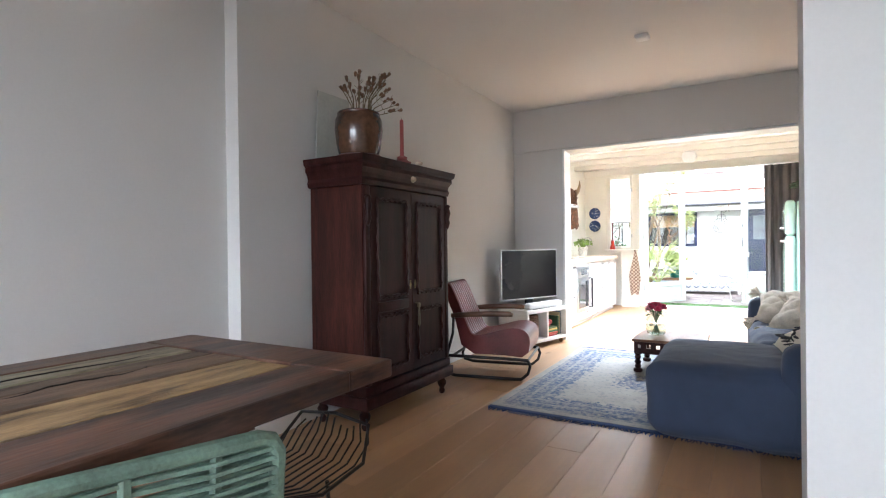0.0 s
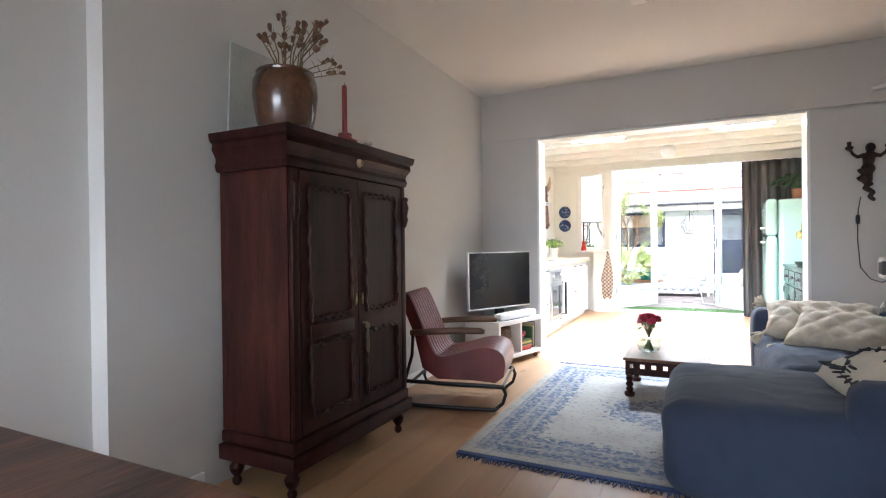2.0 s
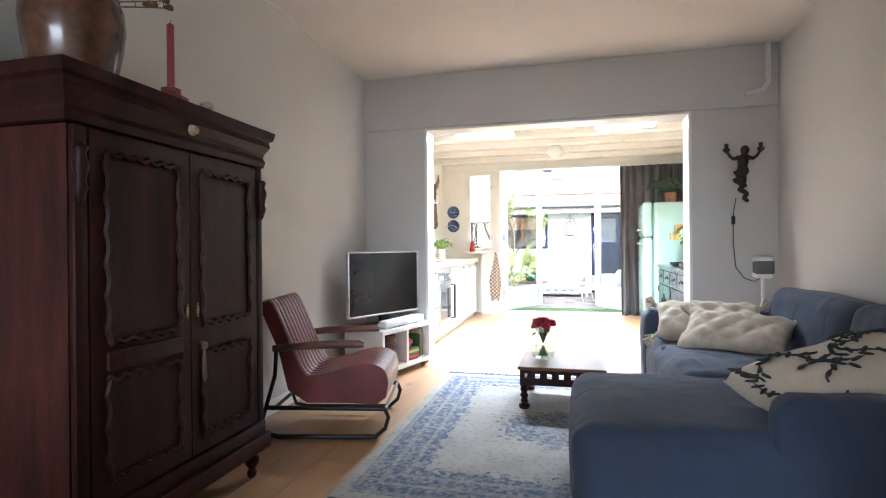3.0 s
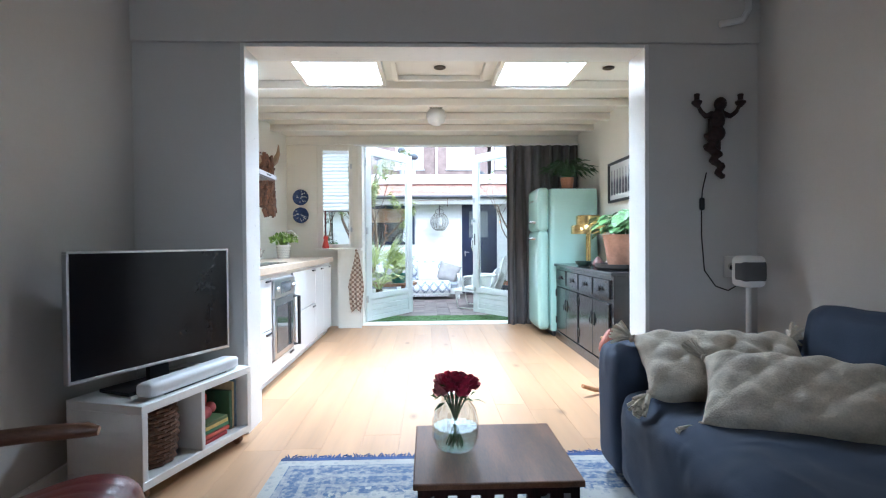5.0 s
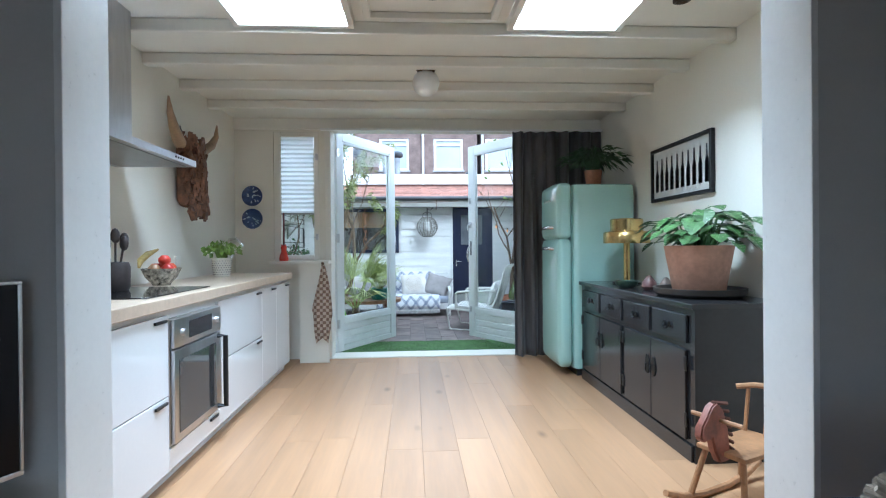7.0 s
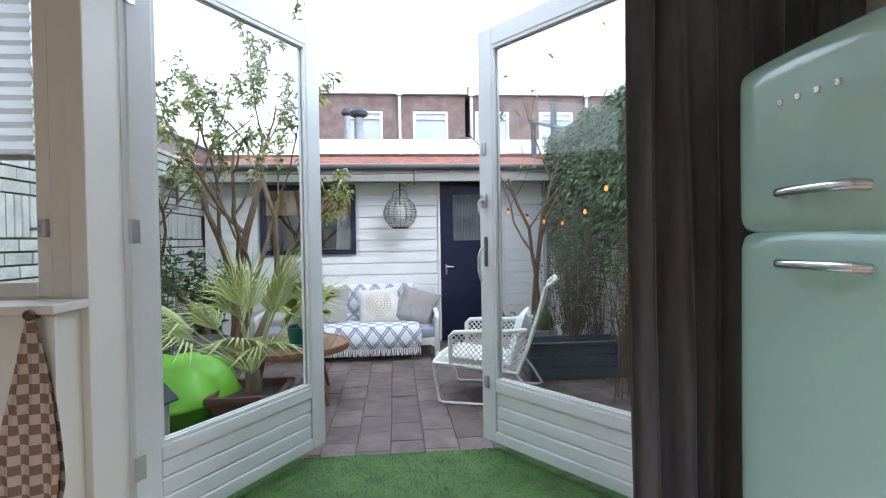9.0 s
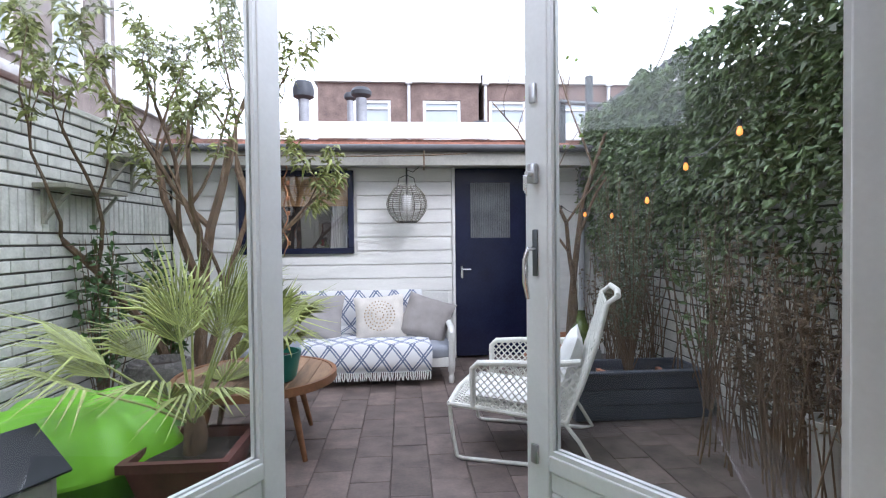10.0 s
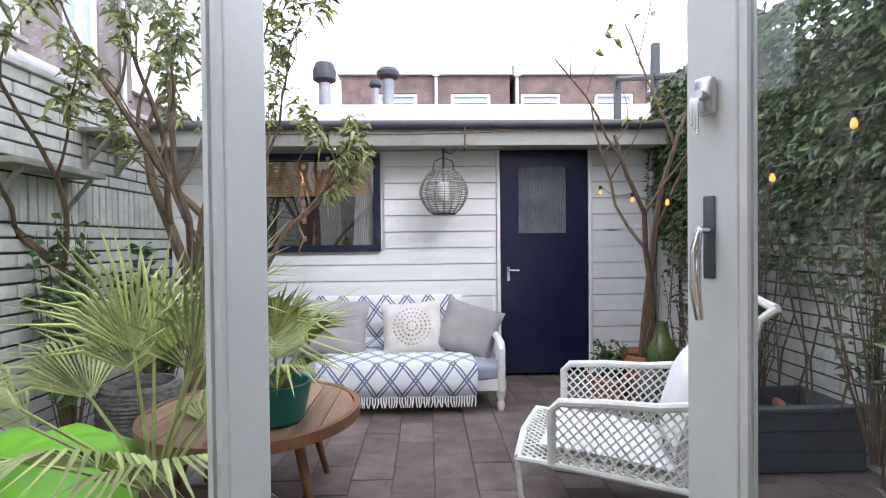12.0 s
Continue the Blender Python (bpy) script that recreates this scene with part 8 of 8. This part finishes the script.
# ---- shed and neighbouring buildings ----
def shed():
    t = thing("shed", pose(0, SY, PZ), "white boarded garden shed with a navy door and window", "shed")
    x0, x1, H = GX0 + .02, GX1 - .02, 1.90
    wx0, wx1, wz0, wz1, dx0, dx1 = -1.76, -.66, 1.06, 1.875, .34, 1.08
    bm = B()
    for q in ((x0, 0, wx0, H), (wx0, 0, wx1, wz0), (wx0, wz1, wx1, H), (wx1, 0, dx0, H), (dx1, 0, x1, H)):
        box(bm, q[0], .03, q[1], q[2], .13, q[3])
    part("wall", bm, SIDING, t, smooth=False)
    bh = .1358
    for k in range(14):
        z0, z1 = .002 + k * bh, min(H, (k + 1) * bh - .007)
        for a, b in ((x0, wx0 - .03), (wx0 - .03, wx1 + .03), (wx1 + .03, dx0 - .035), (dx1 + .035, x1)):
            if a == wx0 - .03 and z1 > wz0 - .03:
                if z0 >= wz0 - .03:
                    continue
                z1b = wz0 - .03
            else:
                z1b = z1
            bm = B()
            v = [bm.verts.new(p) for p in ((a, .003, z0), (b, .003, z0), (b, .007, z1b), (a, .007, z1b), (a, .03, z0), (b, .03, z0), (b, .03, z1b), (a, .03, z1b))]
            for q in ((0, 1, 2, 3), (4, 5, 1, 0), (3, 2, 6, 7), (1, 5, 6, 2), (4, 0, 3, 7)):
                bm.faces.new([v[i] for i in q])
            part("board", bm, SIDING, t, smooth=False)
    w = part("window", B_window_frame(wx0, wx1, wz0, wz1), NAVY, t, "dark navy framed shed window", smooth=False)
    bm = B()
    sheet(bm, (wx0 + .05, .03, wz0 + .05), (wx1 - .05, .03, wz0 + .05), (wx1 - .05, .03, wz1 - .05), (wx0 + .05, .03, wz1 - .05))
    part("pane", bm, glass("shed_glass", (0.85, 0.85, 0.85), clear=.14), w, "dark reflecting pane")
    bm = B()
    for k in range(16):
        z = wz1 - .06 - .018 * k
        box(bm, wx0 + .05, .06, z - .016, wx1 - .05, .064, z, bev=.001, seg=1)
    tagged(part("roller_blind", bm, mat("bamboo_blind", (0.55, 0.33, 0.15), 0.8, vary=0.2, scale=20, stretch=(1, 1, 6)), w, "half-lowered bamboo blind"), kind="stuff")
    # near-black panel behind the pane: the room's shade is painted, no room built
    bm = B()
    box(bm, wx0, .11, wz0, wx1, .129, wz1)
    part("dark_interior", bm, mat("painted_room_shade", (0.03, 0.026, 0.024), 0.9), w, "dark panel painted as the shade inside the shed")
    bm = B()
    for j in range(9):
        tube(bm, [(wx1 - .09 - .018 * j, .085 + .008 * (j % 2), wz0 + .05), (wx1 - .08 - .016 * j, .085 + .008 * (j % 2), wz0 + .52)], .010, 6)
    part("net_curtain", bm, mat("grey_net", (0.4, 0.4, 0.4), 0.9), w)
    bm = B()
    box(bm, dx0, -.012, .02, dx1, .028, H - .01, bev=.003, seg=1)
    d = part("door", bm, NAVY, t, "navy door with a ribbed glass light", smooth=False)
    bm = B()
    for q in ((dx0 + .13, 1.18, dx1 - .17, 1.20), (dx0 + .13, H - .15, dx1 - .17, H - .13), (dx0 + .13, 1.20, dx0 + .15, H - .15), (dx1 - .19, 1.20, dx1 - .17, H - .15)):
        box(bm, q[0], -.022, q[1], q[2], -.0125, q[3])
    part("light_frame", bm, NAVY, d, smooth=False)
    ribs = mat("ribbed_glass", (0.16, 0.17, 0.18), 0.2, vary=0.2)
    for k in range(22):
        bm = B()
        x = dx0 + .151 + k * .0182
        rod(bm, (x + .009, -.014, 1.2), (x + .009, -.014, H - .15), .0085, n=8)
        part("glass_rib", bm, ribs, d)
    bm = B()
    box(bm, dx0 + .05, -.02, .80, dx0 + .075, -.0125, .92, bev=.002, seg=1)
    tube(bm, [(dx0 + .062, -.02, .89), (dx0 + .062, -.05, .89), (dx0 + .15, -.05, .888)], .008, 8)
    part("handle", bm, CHROME, d, "chrome lever handle")
    bm = B()
    for q in ((dx0 - .032, 0, dx0 - .002, H), (dx1 + .002, 0, dx1 + .032, H)):
        box(bm, q[0], -.016, q[1], q[2], .028, q[3], bev=.003, seg=1)
    part("door_frame", bm, SIDING, t, smooth=False)
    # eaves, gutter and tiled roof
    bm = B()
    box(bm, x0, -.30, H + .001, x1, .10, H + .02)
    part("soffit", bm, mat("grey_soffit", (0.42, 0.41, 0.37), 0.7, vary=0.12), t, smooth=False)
    bm = B()
    box(bm, x0, -.315, H - .02, x1, -.301, H + .13, bev=.002, seg=1)
    part("fascia", bm, mat("grey_fascia", (0.40, 0.39, 0.35), 0.6, vary=0.15, scale=4), t, "weathered grey fascia board", smooth=False)
    bm = B()
    tube(bm, [(x0, -.345, H + .135), (x1, -.345, H + .135)], .035, 12)
    part("gutter", bm, mat("dark_gutter", (0.07, 0.07, 0.075), 0.5, vary=0.2), t, "dark zinc gutter")
    bm = B()
    rod(bm, (1.62, -.03, .0), (1.62, -.03, H - .02), .032)
    part("downpipe", bm, mat("grey_pipe", (0.33, 0.33, 0.33), 0.5), t, "grey downpipe")
    tile = mat("red_roof_tile", (0.30, 0.13, 0.085), 0.8, vary=0.25, scale=10, random_tone=0.22)
    bm = B()
    v = [bm.verts.new(p) for p in ((x0, -.30, H + .13), (x1, -.30, H + .13), (x1, 1.9, H + .60), (x0, 1.9, H + .60), (x0, 1.9, H), (x1, 1.9, H), (x0, -.30, H + .03), (x1, -.30, H + .03))]
    for q in ((0, 1, 2, 3), (3, 2, 5, 4), (6, 7, 1, 0)):
        bm.faces.new([v[i] for i in q])
    r = part("roof", bm, tile, t, "low tiled roof", smooth=False)
    bm = B()
    box(bm, -.094, 0, 0, .094, .25, .014, bev=.004, seg=1)
    me = mesh_of(bm, "tile", tile, False)
    slope = math.atan2(.47, 2.2)
    for row in range(9):
        for k in range(22):
            ob = new("tile", me)
            ob.parent = r
            ob.matrix_local = Matrix.Translation((x0 + .1 + k * .193 + .04 * (row % 2), -.30 + row * .235, H + .135 + row * .235 * math.tan(slope))) @ Matrix.Rotation(slope - .03, 4, "X")
    # guide wire bracket with twigs
    bm = B()
    tube(bm, [(-1.9, -.38, H + .06), (-.6, -.40, H + .05), (.02, -.39, H + .06), (.42, -.38, H + .08)], .006, 5)
    tube(bm, [(.02, -.33, H - .06), (.02, -.40, H - .05), (.02, -.40, H + .1)], .008, 6)
    part("wire_guide", bm, BARK, t, "dry canes tied under the eaves")
    bm = B()
    box(bm, x0, .131, -.02, x1, 1.95, H)
    part("shed_body", bm, SIDING, t, smooth=False)


def B_window_frame(x0, x1, z0, z1):
    bm = B()
    for q in ((x0, z0, x1, z0 + .055), (x0, z1 - .055, x1, z1), (x0, z0 + .055, x0 + .055, z1 - .055), (x1 - .055, z0 + .055, x1, z1 - .055)):
        box(bm, q[0], -.02, q[1], q[2], .06, q[3], bev=.004, seg=1)
    return bm


shed()


def roof_vent(x, y, z, h, r, label, cap=.1):
    t = thing("roof_vent", pose(x, y, z), label, "roof vent", group="roof vents")
    zinc = mat("zinc_pipe", (0.30, 0.31, 0.33), 0.5, metal=0.5, vary=0.2)
    bm = B()
    lathe(bm, [(r, 0), (r, h), (0, h)], 18)
    part("pipe", bm, zinc, t)
    bm = B()
    lathe(bm, [(r * 1.1, h - .04), (r * 1.9, h), (r * 2.0, h + cap * .5), (r * 1.5, h + cap), (0, h + cap)], 18)
    part("cowl", bm, mat("dark_cowl", (0.06, 0.065, 0.075), 0.5, metal=0.4), t, "dark round cowl")


setting("neighbour_extension", [(-7, 16.2, -0.14, 9, 20.5, 2.50)], mat("old_brick", (0.24, 0.13, 0.10), 0.9, vary=0.3, scale=12), "flat-roofed brick extension behind the shed")
setting("trim_white_fascia", [(-2.2, 16.15, 2.51, 2.6, 16.2, 2.73)], WHITE, "broad white roof fascia behind the shed")
roof_vent(-.755, 16.6, 2.45, .75, .075, "tall zinc flue with a round cowl")
roof_vent(-1.62, 16.9, 2.45, .80, .08, "dark flue with stacked cowl", .22)
roof_vent(.98, 16.8, 2.45, .33, .07, "short dark roof vent")
roof_vent(-1.15, 19.0, 2.45, 1.35, .06, "slim dark roof vent")


def terrace(nm, m, width, height, windows, label, brickc, pipes=(), parapet=.25, win=(1.05, 1.2)):
    """A row of houses: brick face, white framed windows set into it, a pale roof edge."""
    t = thing(nm, m, label, "house")
    brick = mat(nm + "_brick", brickc, 0.9, vary=0.25, scale=3, fine=25, bump=0.3)
    ww, wh = win
    xs = sorted({0.0, width} | {a for x, _ in windows for a in (x - ww / 2, x + ww / 2)})
    zs = sorted({0.0, height} | {a for _, z in windows for a in (z, z + wh)})
    bm = B()
    for a, b in zip(xs, xs[1:]):
        for c, d in zip(zs, zs[1:]):
            if not any(abs((a + b) / 2 - x) < ww / 2 and z < (c + d) / 2 < z + wh for x, z in windows):
                sheet(bm, (a, 0, c), (b, 0, c), (b, 0, d), (a, 0, d))
    bmesh.ops.remove_doubles(bm, verts=bm.verts, dist=.001)
    bmesh.ops.recalc_face_normals(bm, faces=bm.faces)
    rim = bmesh.ops.extrude_face_region(bm, geom=bm.faces[:])
    bmesh.ops.translate(bm, vec=(0, .3, 0), verts=[v for v in rim["geom"] if isinstance(v, bmesh.types.BMVert)])
    part("wall", bm, brick, t, smooth=False)
    bm = B()
    box(bm, 0, .31, 0, width, 7, height)
    part("rear_volume", bm, brick, t, smooth=False)
    bm = B()
    box(bm, -.1, -.12, height, width + .1, 7, height + parapet, bev=.01)
    part("roof", bm, mat(nm + "_roof_edge", (0.72, 0.72, 0.70), 0.6, vary=0.06), t, "pale roof edge", smooth=False)
    for x, z in windows:
        bm = B()
        for q in ((-ww / 2, 0, ww / 2, .09), (-ww / 2, wh - .09, ww / 2, wh), (-ww / 2, .09, -ww / 2 + .09, wh - .09), (ww / 2 - .09, .09, ww / 2, wh - .09), (-.03, .09, .03, wh - .09) if nm == "neighbour_house" else (-ww / 2 + .09, wh * .78, ww / 2 - .09, wh * .82)):
            box(bm, x + q[0], .04, z + q[1], x + q[2], .12, z + q[3])
        w = part("window", bm, WHITE, t, smooth=False)
        bm = B()
        sheet(bm, (x - ww / 2 + .08, .1, z + .08), (x + ww / 2 - .08, .1, z + .08), (x + ww / 2 - .08, .1, z + wh - .08), (x - ww / 2 + .08, .1, z + wh - .08))
        part("pane", bm, mat("far_pane", (0.45, 0.50, 0.55), 0.1, vary=0.1, scale=1, bump=0), w)
        bm = B()
        box(bm, x - ww / 2 - .05, -.05, z - .07, x + ww / 2 + .05, .1, z, bev=.005, seg=1)
        part("sill", bm, mat("stone_sill", (0.35, 0.34, 0.33), 0.8), w)
    for x in pipes:
        bm = B()
        rod(bm, (x, -.07, 0), (x, -.07, height + .1), .05)
        box(bm, x - .1, -.17, height - .05, x + .1, -.01, height + .25)
        part("downpipe", bm, mat("pale_pipe", (0.6, 0.6, 0.6), 0.6), t)
    return t


terrace("far_house", pose(-2.7, 24.9, -.14), 4.85, 6.0, [(x + 1.0, z) for x in (.6, 2.72) for z in (.9, 4.25)], "brown brick terraced house with white windows", (0.21, 0.15, 0.13), (2.72,), win=(1.15, 1.25))
terrace("far_house", pose(2.3, 24.9, -.14), 7.0, 6.0, [(x, z) for x in (.75, 2.9, 5.2) for z in (.9, 4.25)], "brown brick terraced house with white windows", (0.21, 0.15, 0.13), (.05, 3.9), win=(1.15, 1.25))
terrace("neighbour_house", pose(-6.2, 12.2, -.14, rz=90), 8.4, 6.7, [(3.2, 4.3), (5.1, 4.3), (6.9, 4.3), (3.4, 1.0), (6.2, 1.0)], "grey-brown rendered house with tall white windows", (0.26, 0.22, 0.20), (4.2, 8.0), win=(.95, 1.75))
terrace("far_house", pose(-6.8, 21.2, -.14, rz=90), 7.0, 4.6, [(1.2, 2.9), (3.4, 2.9)], "lower grey house with a dark sloping roof", (0.24, 0.20, 0.18), (), win=(.8, 1.1))


def awning():
    t = thing("awning", pose(-6.19, 17.5, 3.72, rz=90), "rolled-up pale awning on the neighbouring house", "awning")
    bm = B()
    box(bm, -1.3, -.25, -.06, 1.3, .0, .12, bev=.03)
    part("case", bm, mat("pale_awning", (0.5, 0.5, 0.5), 0.6), t)


awning()
bm = B()
box(bm, GX1 - .02, 10.2, 2.42, GX1 + .05, 14.9, 2.50, bev=.004, seg=1)
solid("trim_hedge_rail", bm, mat("dark_rail", (0.07, 0.08, 0.085), 0.6), "dark timber rail along the hedge top", "rail", kind="structure")
bm = B()
for x, y in ((1.95, 14.9), (1.95, 15.9)):
    box(bm, x - .035, y - .035, -.1, x + .035, y + .035, 2.98, bev=.004, seg=1)
tube(bm, [(1.95, 14.2, 2.46), (1.95, 15.9, 2.95)], .03, 6)
solid("trim_trellis_post", bm, mat("dark_rail", (0.07, 0.08, 0.085), 0.6), "dark timber posts above the end of the hedge", "post", kind="structure")
# ---- floor boards ----
floor = setting("floor", [(-2.3, -2.8, -0.12, 1.7, 10.05, -0.022)], EARTH, "oiled oak floor of wide planks with visible knots")
rng = random.Random(8)
cache = {}
for i in range(20):
    x = -2.22 + i * 0.196
    y = -2.6 - rng.uniform(0, 1.6)
    while y < 9.9:
        ln = rng.choice((1.7, 2.0, 2.2))
        a, b = max(y, -2.6), min(y + ln, 9.898)
        key = round(b - a, 3)
        if b - a > 0.02:
            if key not in cache:
                bm = B()
                box(bm, -0.0976, 0, -0.02, 0.0976, b - a - 0.001, 0, bev=0.0007, seg=1)
                cache[key] = mesh_of(bm, "plank", OAK, False)
            ob = new("plank", cache[key])
            ob.location = (x, a, 0)
            ob.parent = floor
        y += ln
# ---- garden walls and patio, piece by piece ----
wl = setting("wall_garden_left", [(GX0 - .22, 10.12, -.14, GX0 - .012, 16.1, 2.02)], JOINT, "white painted brick garden wall with dark open joints")
wr = setting("wall_garden_right", [(GX1 + .012, 10.12, -.14, GX1 + .2, 16.1, 2.20)], JOINT, "white painted brick garden wall behind the hedge")


def joined(nm, boxes, material, parent):
    """Many small blocks as one mesh."""
    vs, fs = [], []
    for x0, y0, z0, x1, y1, z1 in boxes:
        k = len(vs)
        vs += [(x, y, z) for z in (z0, z1) for x, y in ((x0, y0), (x1, y0), (x1, y1), (x0, y1))]
        fs += [tuple(k + i for i in f) for f in ((0, 3, 2, 1), (4, 5, 6, 7), (0, 1, 5, 4), (1, 2, 6, 5), (2, 3, 7, 6), (3, 0, 4, 7))]
    ob = new(nm, leaf_mesh(nm, vs, fs, material))
    ob.parent = parent
    return tagged(ob, kind="stuff")


def brick_mesh(l, h, d=.06):
    bm = B()
    box(bm, -d, -l / 2, 0, 0, l / 2, h, bev=.004, seg=1)
    return mesh_of(bm, "brick", BRICK, False)


rng = random.Random(101)
BL, BH = .225, .079
full, soldier = brick_mesh(BL - .010, BH - .0135), brick_mesh(.056, .25)
rest, near = [], 0
z = PZ
row = 0
while z < 2.0:
    if 1.19 < z < 1.28 and row < 900:
        y = 10.2
        while y < 14.2:
            if y > 11.3 and near < 290:
                ob = new("brick", soldier)
                ob.parent, ob.location = wl, (GX0 + rng.uniform(-.002, .003), y, z)
                near += 1
            else:
                rest.append((GX0 - .05, y - .028, z, GX0, y + .028, z + .25))
            y += .0665
        z += .2625
        row = 1000
        continue
    y = 10.2 + (BL / 2 if row % 2 else 0)
    while y < 14.25:
        if 11.6 < y < 13.9 and .15 < z < 2.0 and near < 290:
            ob = new("brick", full)
            ob.parent, ob.location = wl, (GX0 + rng.uniform(-.003, .004), y, z)
            near += 1
        else:
            g = rng.uniform(-.003, .004)
            rest.append((GX0 - .05, y - BL / 2 + .005, z, GX0 + g, y + BL / 2 - .005, z + BH - .0135))
        y += BL
    z += BH
    row += 1
joined("brick_courses", rest, BRICKS, wl)
box_list = []
z, row = PZ, 0
while z < 2.15:
    y = 10.2 + (BL / 2 if row % 2 else 0)
    while y < 14.25:
        g = rng.uniform(-.003, .004)
        box_list.append((GX1 + g, y - BL / 2 + .005, z, GX1 + .05, y + BL / 2 - .005, z + BH - .0135))
        y += BL
    z += BH
    row += 1
joined("brick_courses", box_list, BRICKS, wr)
coping = setting("trim_wall_coping", [(GX0 - .24, 10.12, 2.022, GX0 + .02, 16.1, 2.06)], BRICKS, "white brick coping of the garden wall", bev=.006)

patio = setting("pavement_patio", [(GX0 - .01, 10.14, -.14, GX1 + .01, 14.3, PZ - .012)], PAVER, "brown paved patio with damp narrow joints")
PW, PL = .20, .30
pm = []
for k in range(3):
    bm = B()
    box(bm, -PW / 2 + .0015, 0, -.009, PW / 2 - .0015, PL - .003, 0, bev=.003, seg=1)
    for v in bm.verts:
        v.co.z += .002 * noise.noise(v.co * 9 + Vector((k, 0, 0)))
    pm.append(mesh_of(bm, "paver", PAVER, False))
for i in range(22):
    x = GX0 + .05 + i * PW
    if x > GX1:
        break
    y = 10.16 + (PL / 2 if i % 2 else 0) + rng.uniform(-.01, .01)
    while y < SY - .02:
        ob = new("paver", pm[(i + int(y * 7)) % 3])
        ob.parent, ob.location = patio, (x, y, PZ - .003 + rng.uniform(-.002, .003))
        y += PL
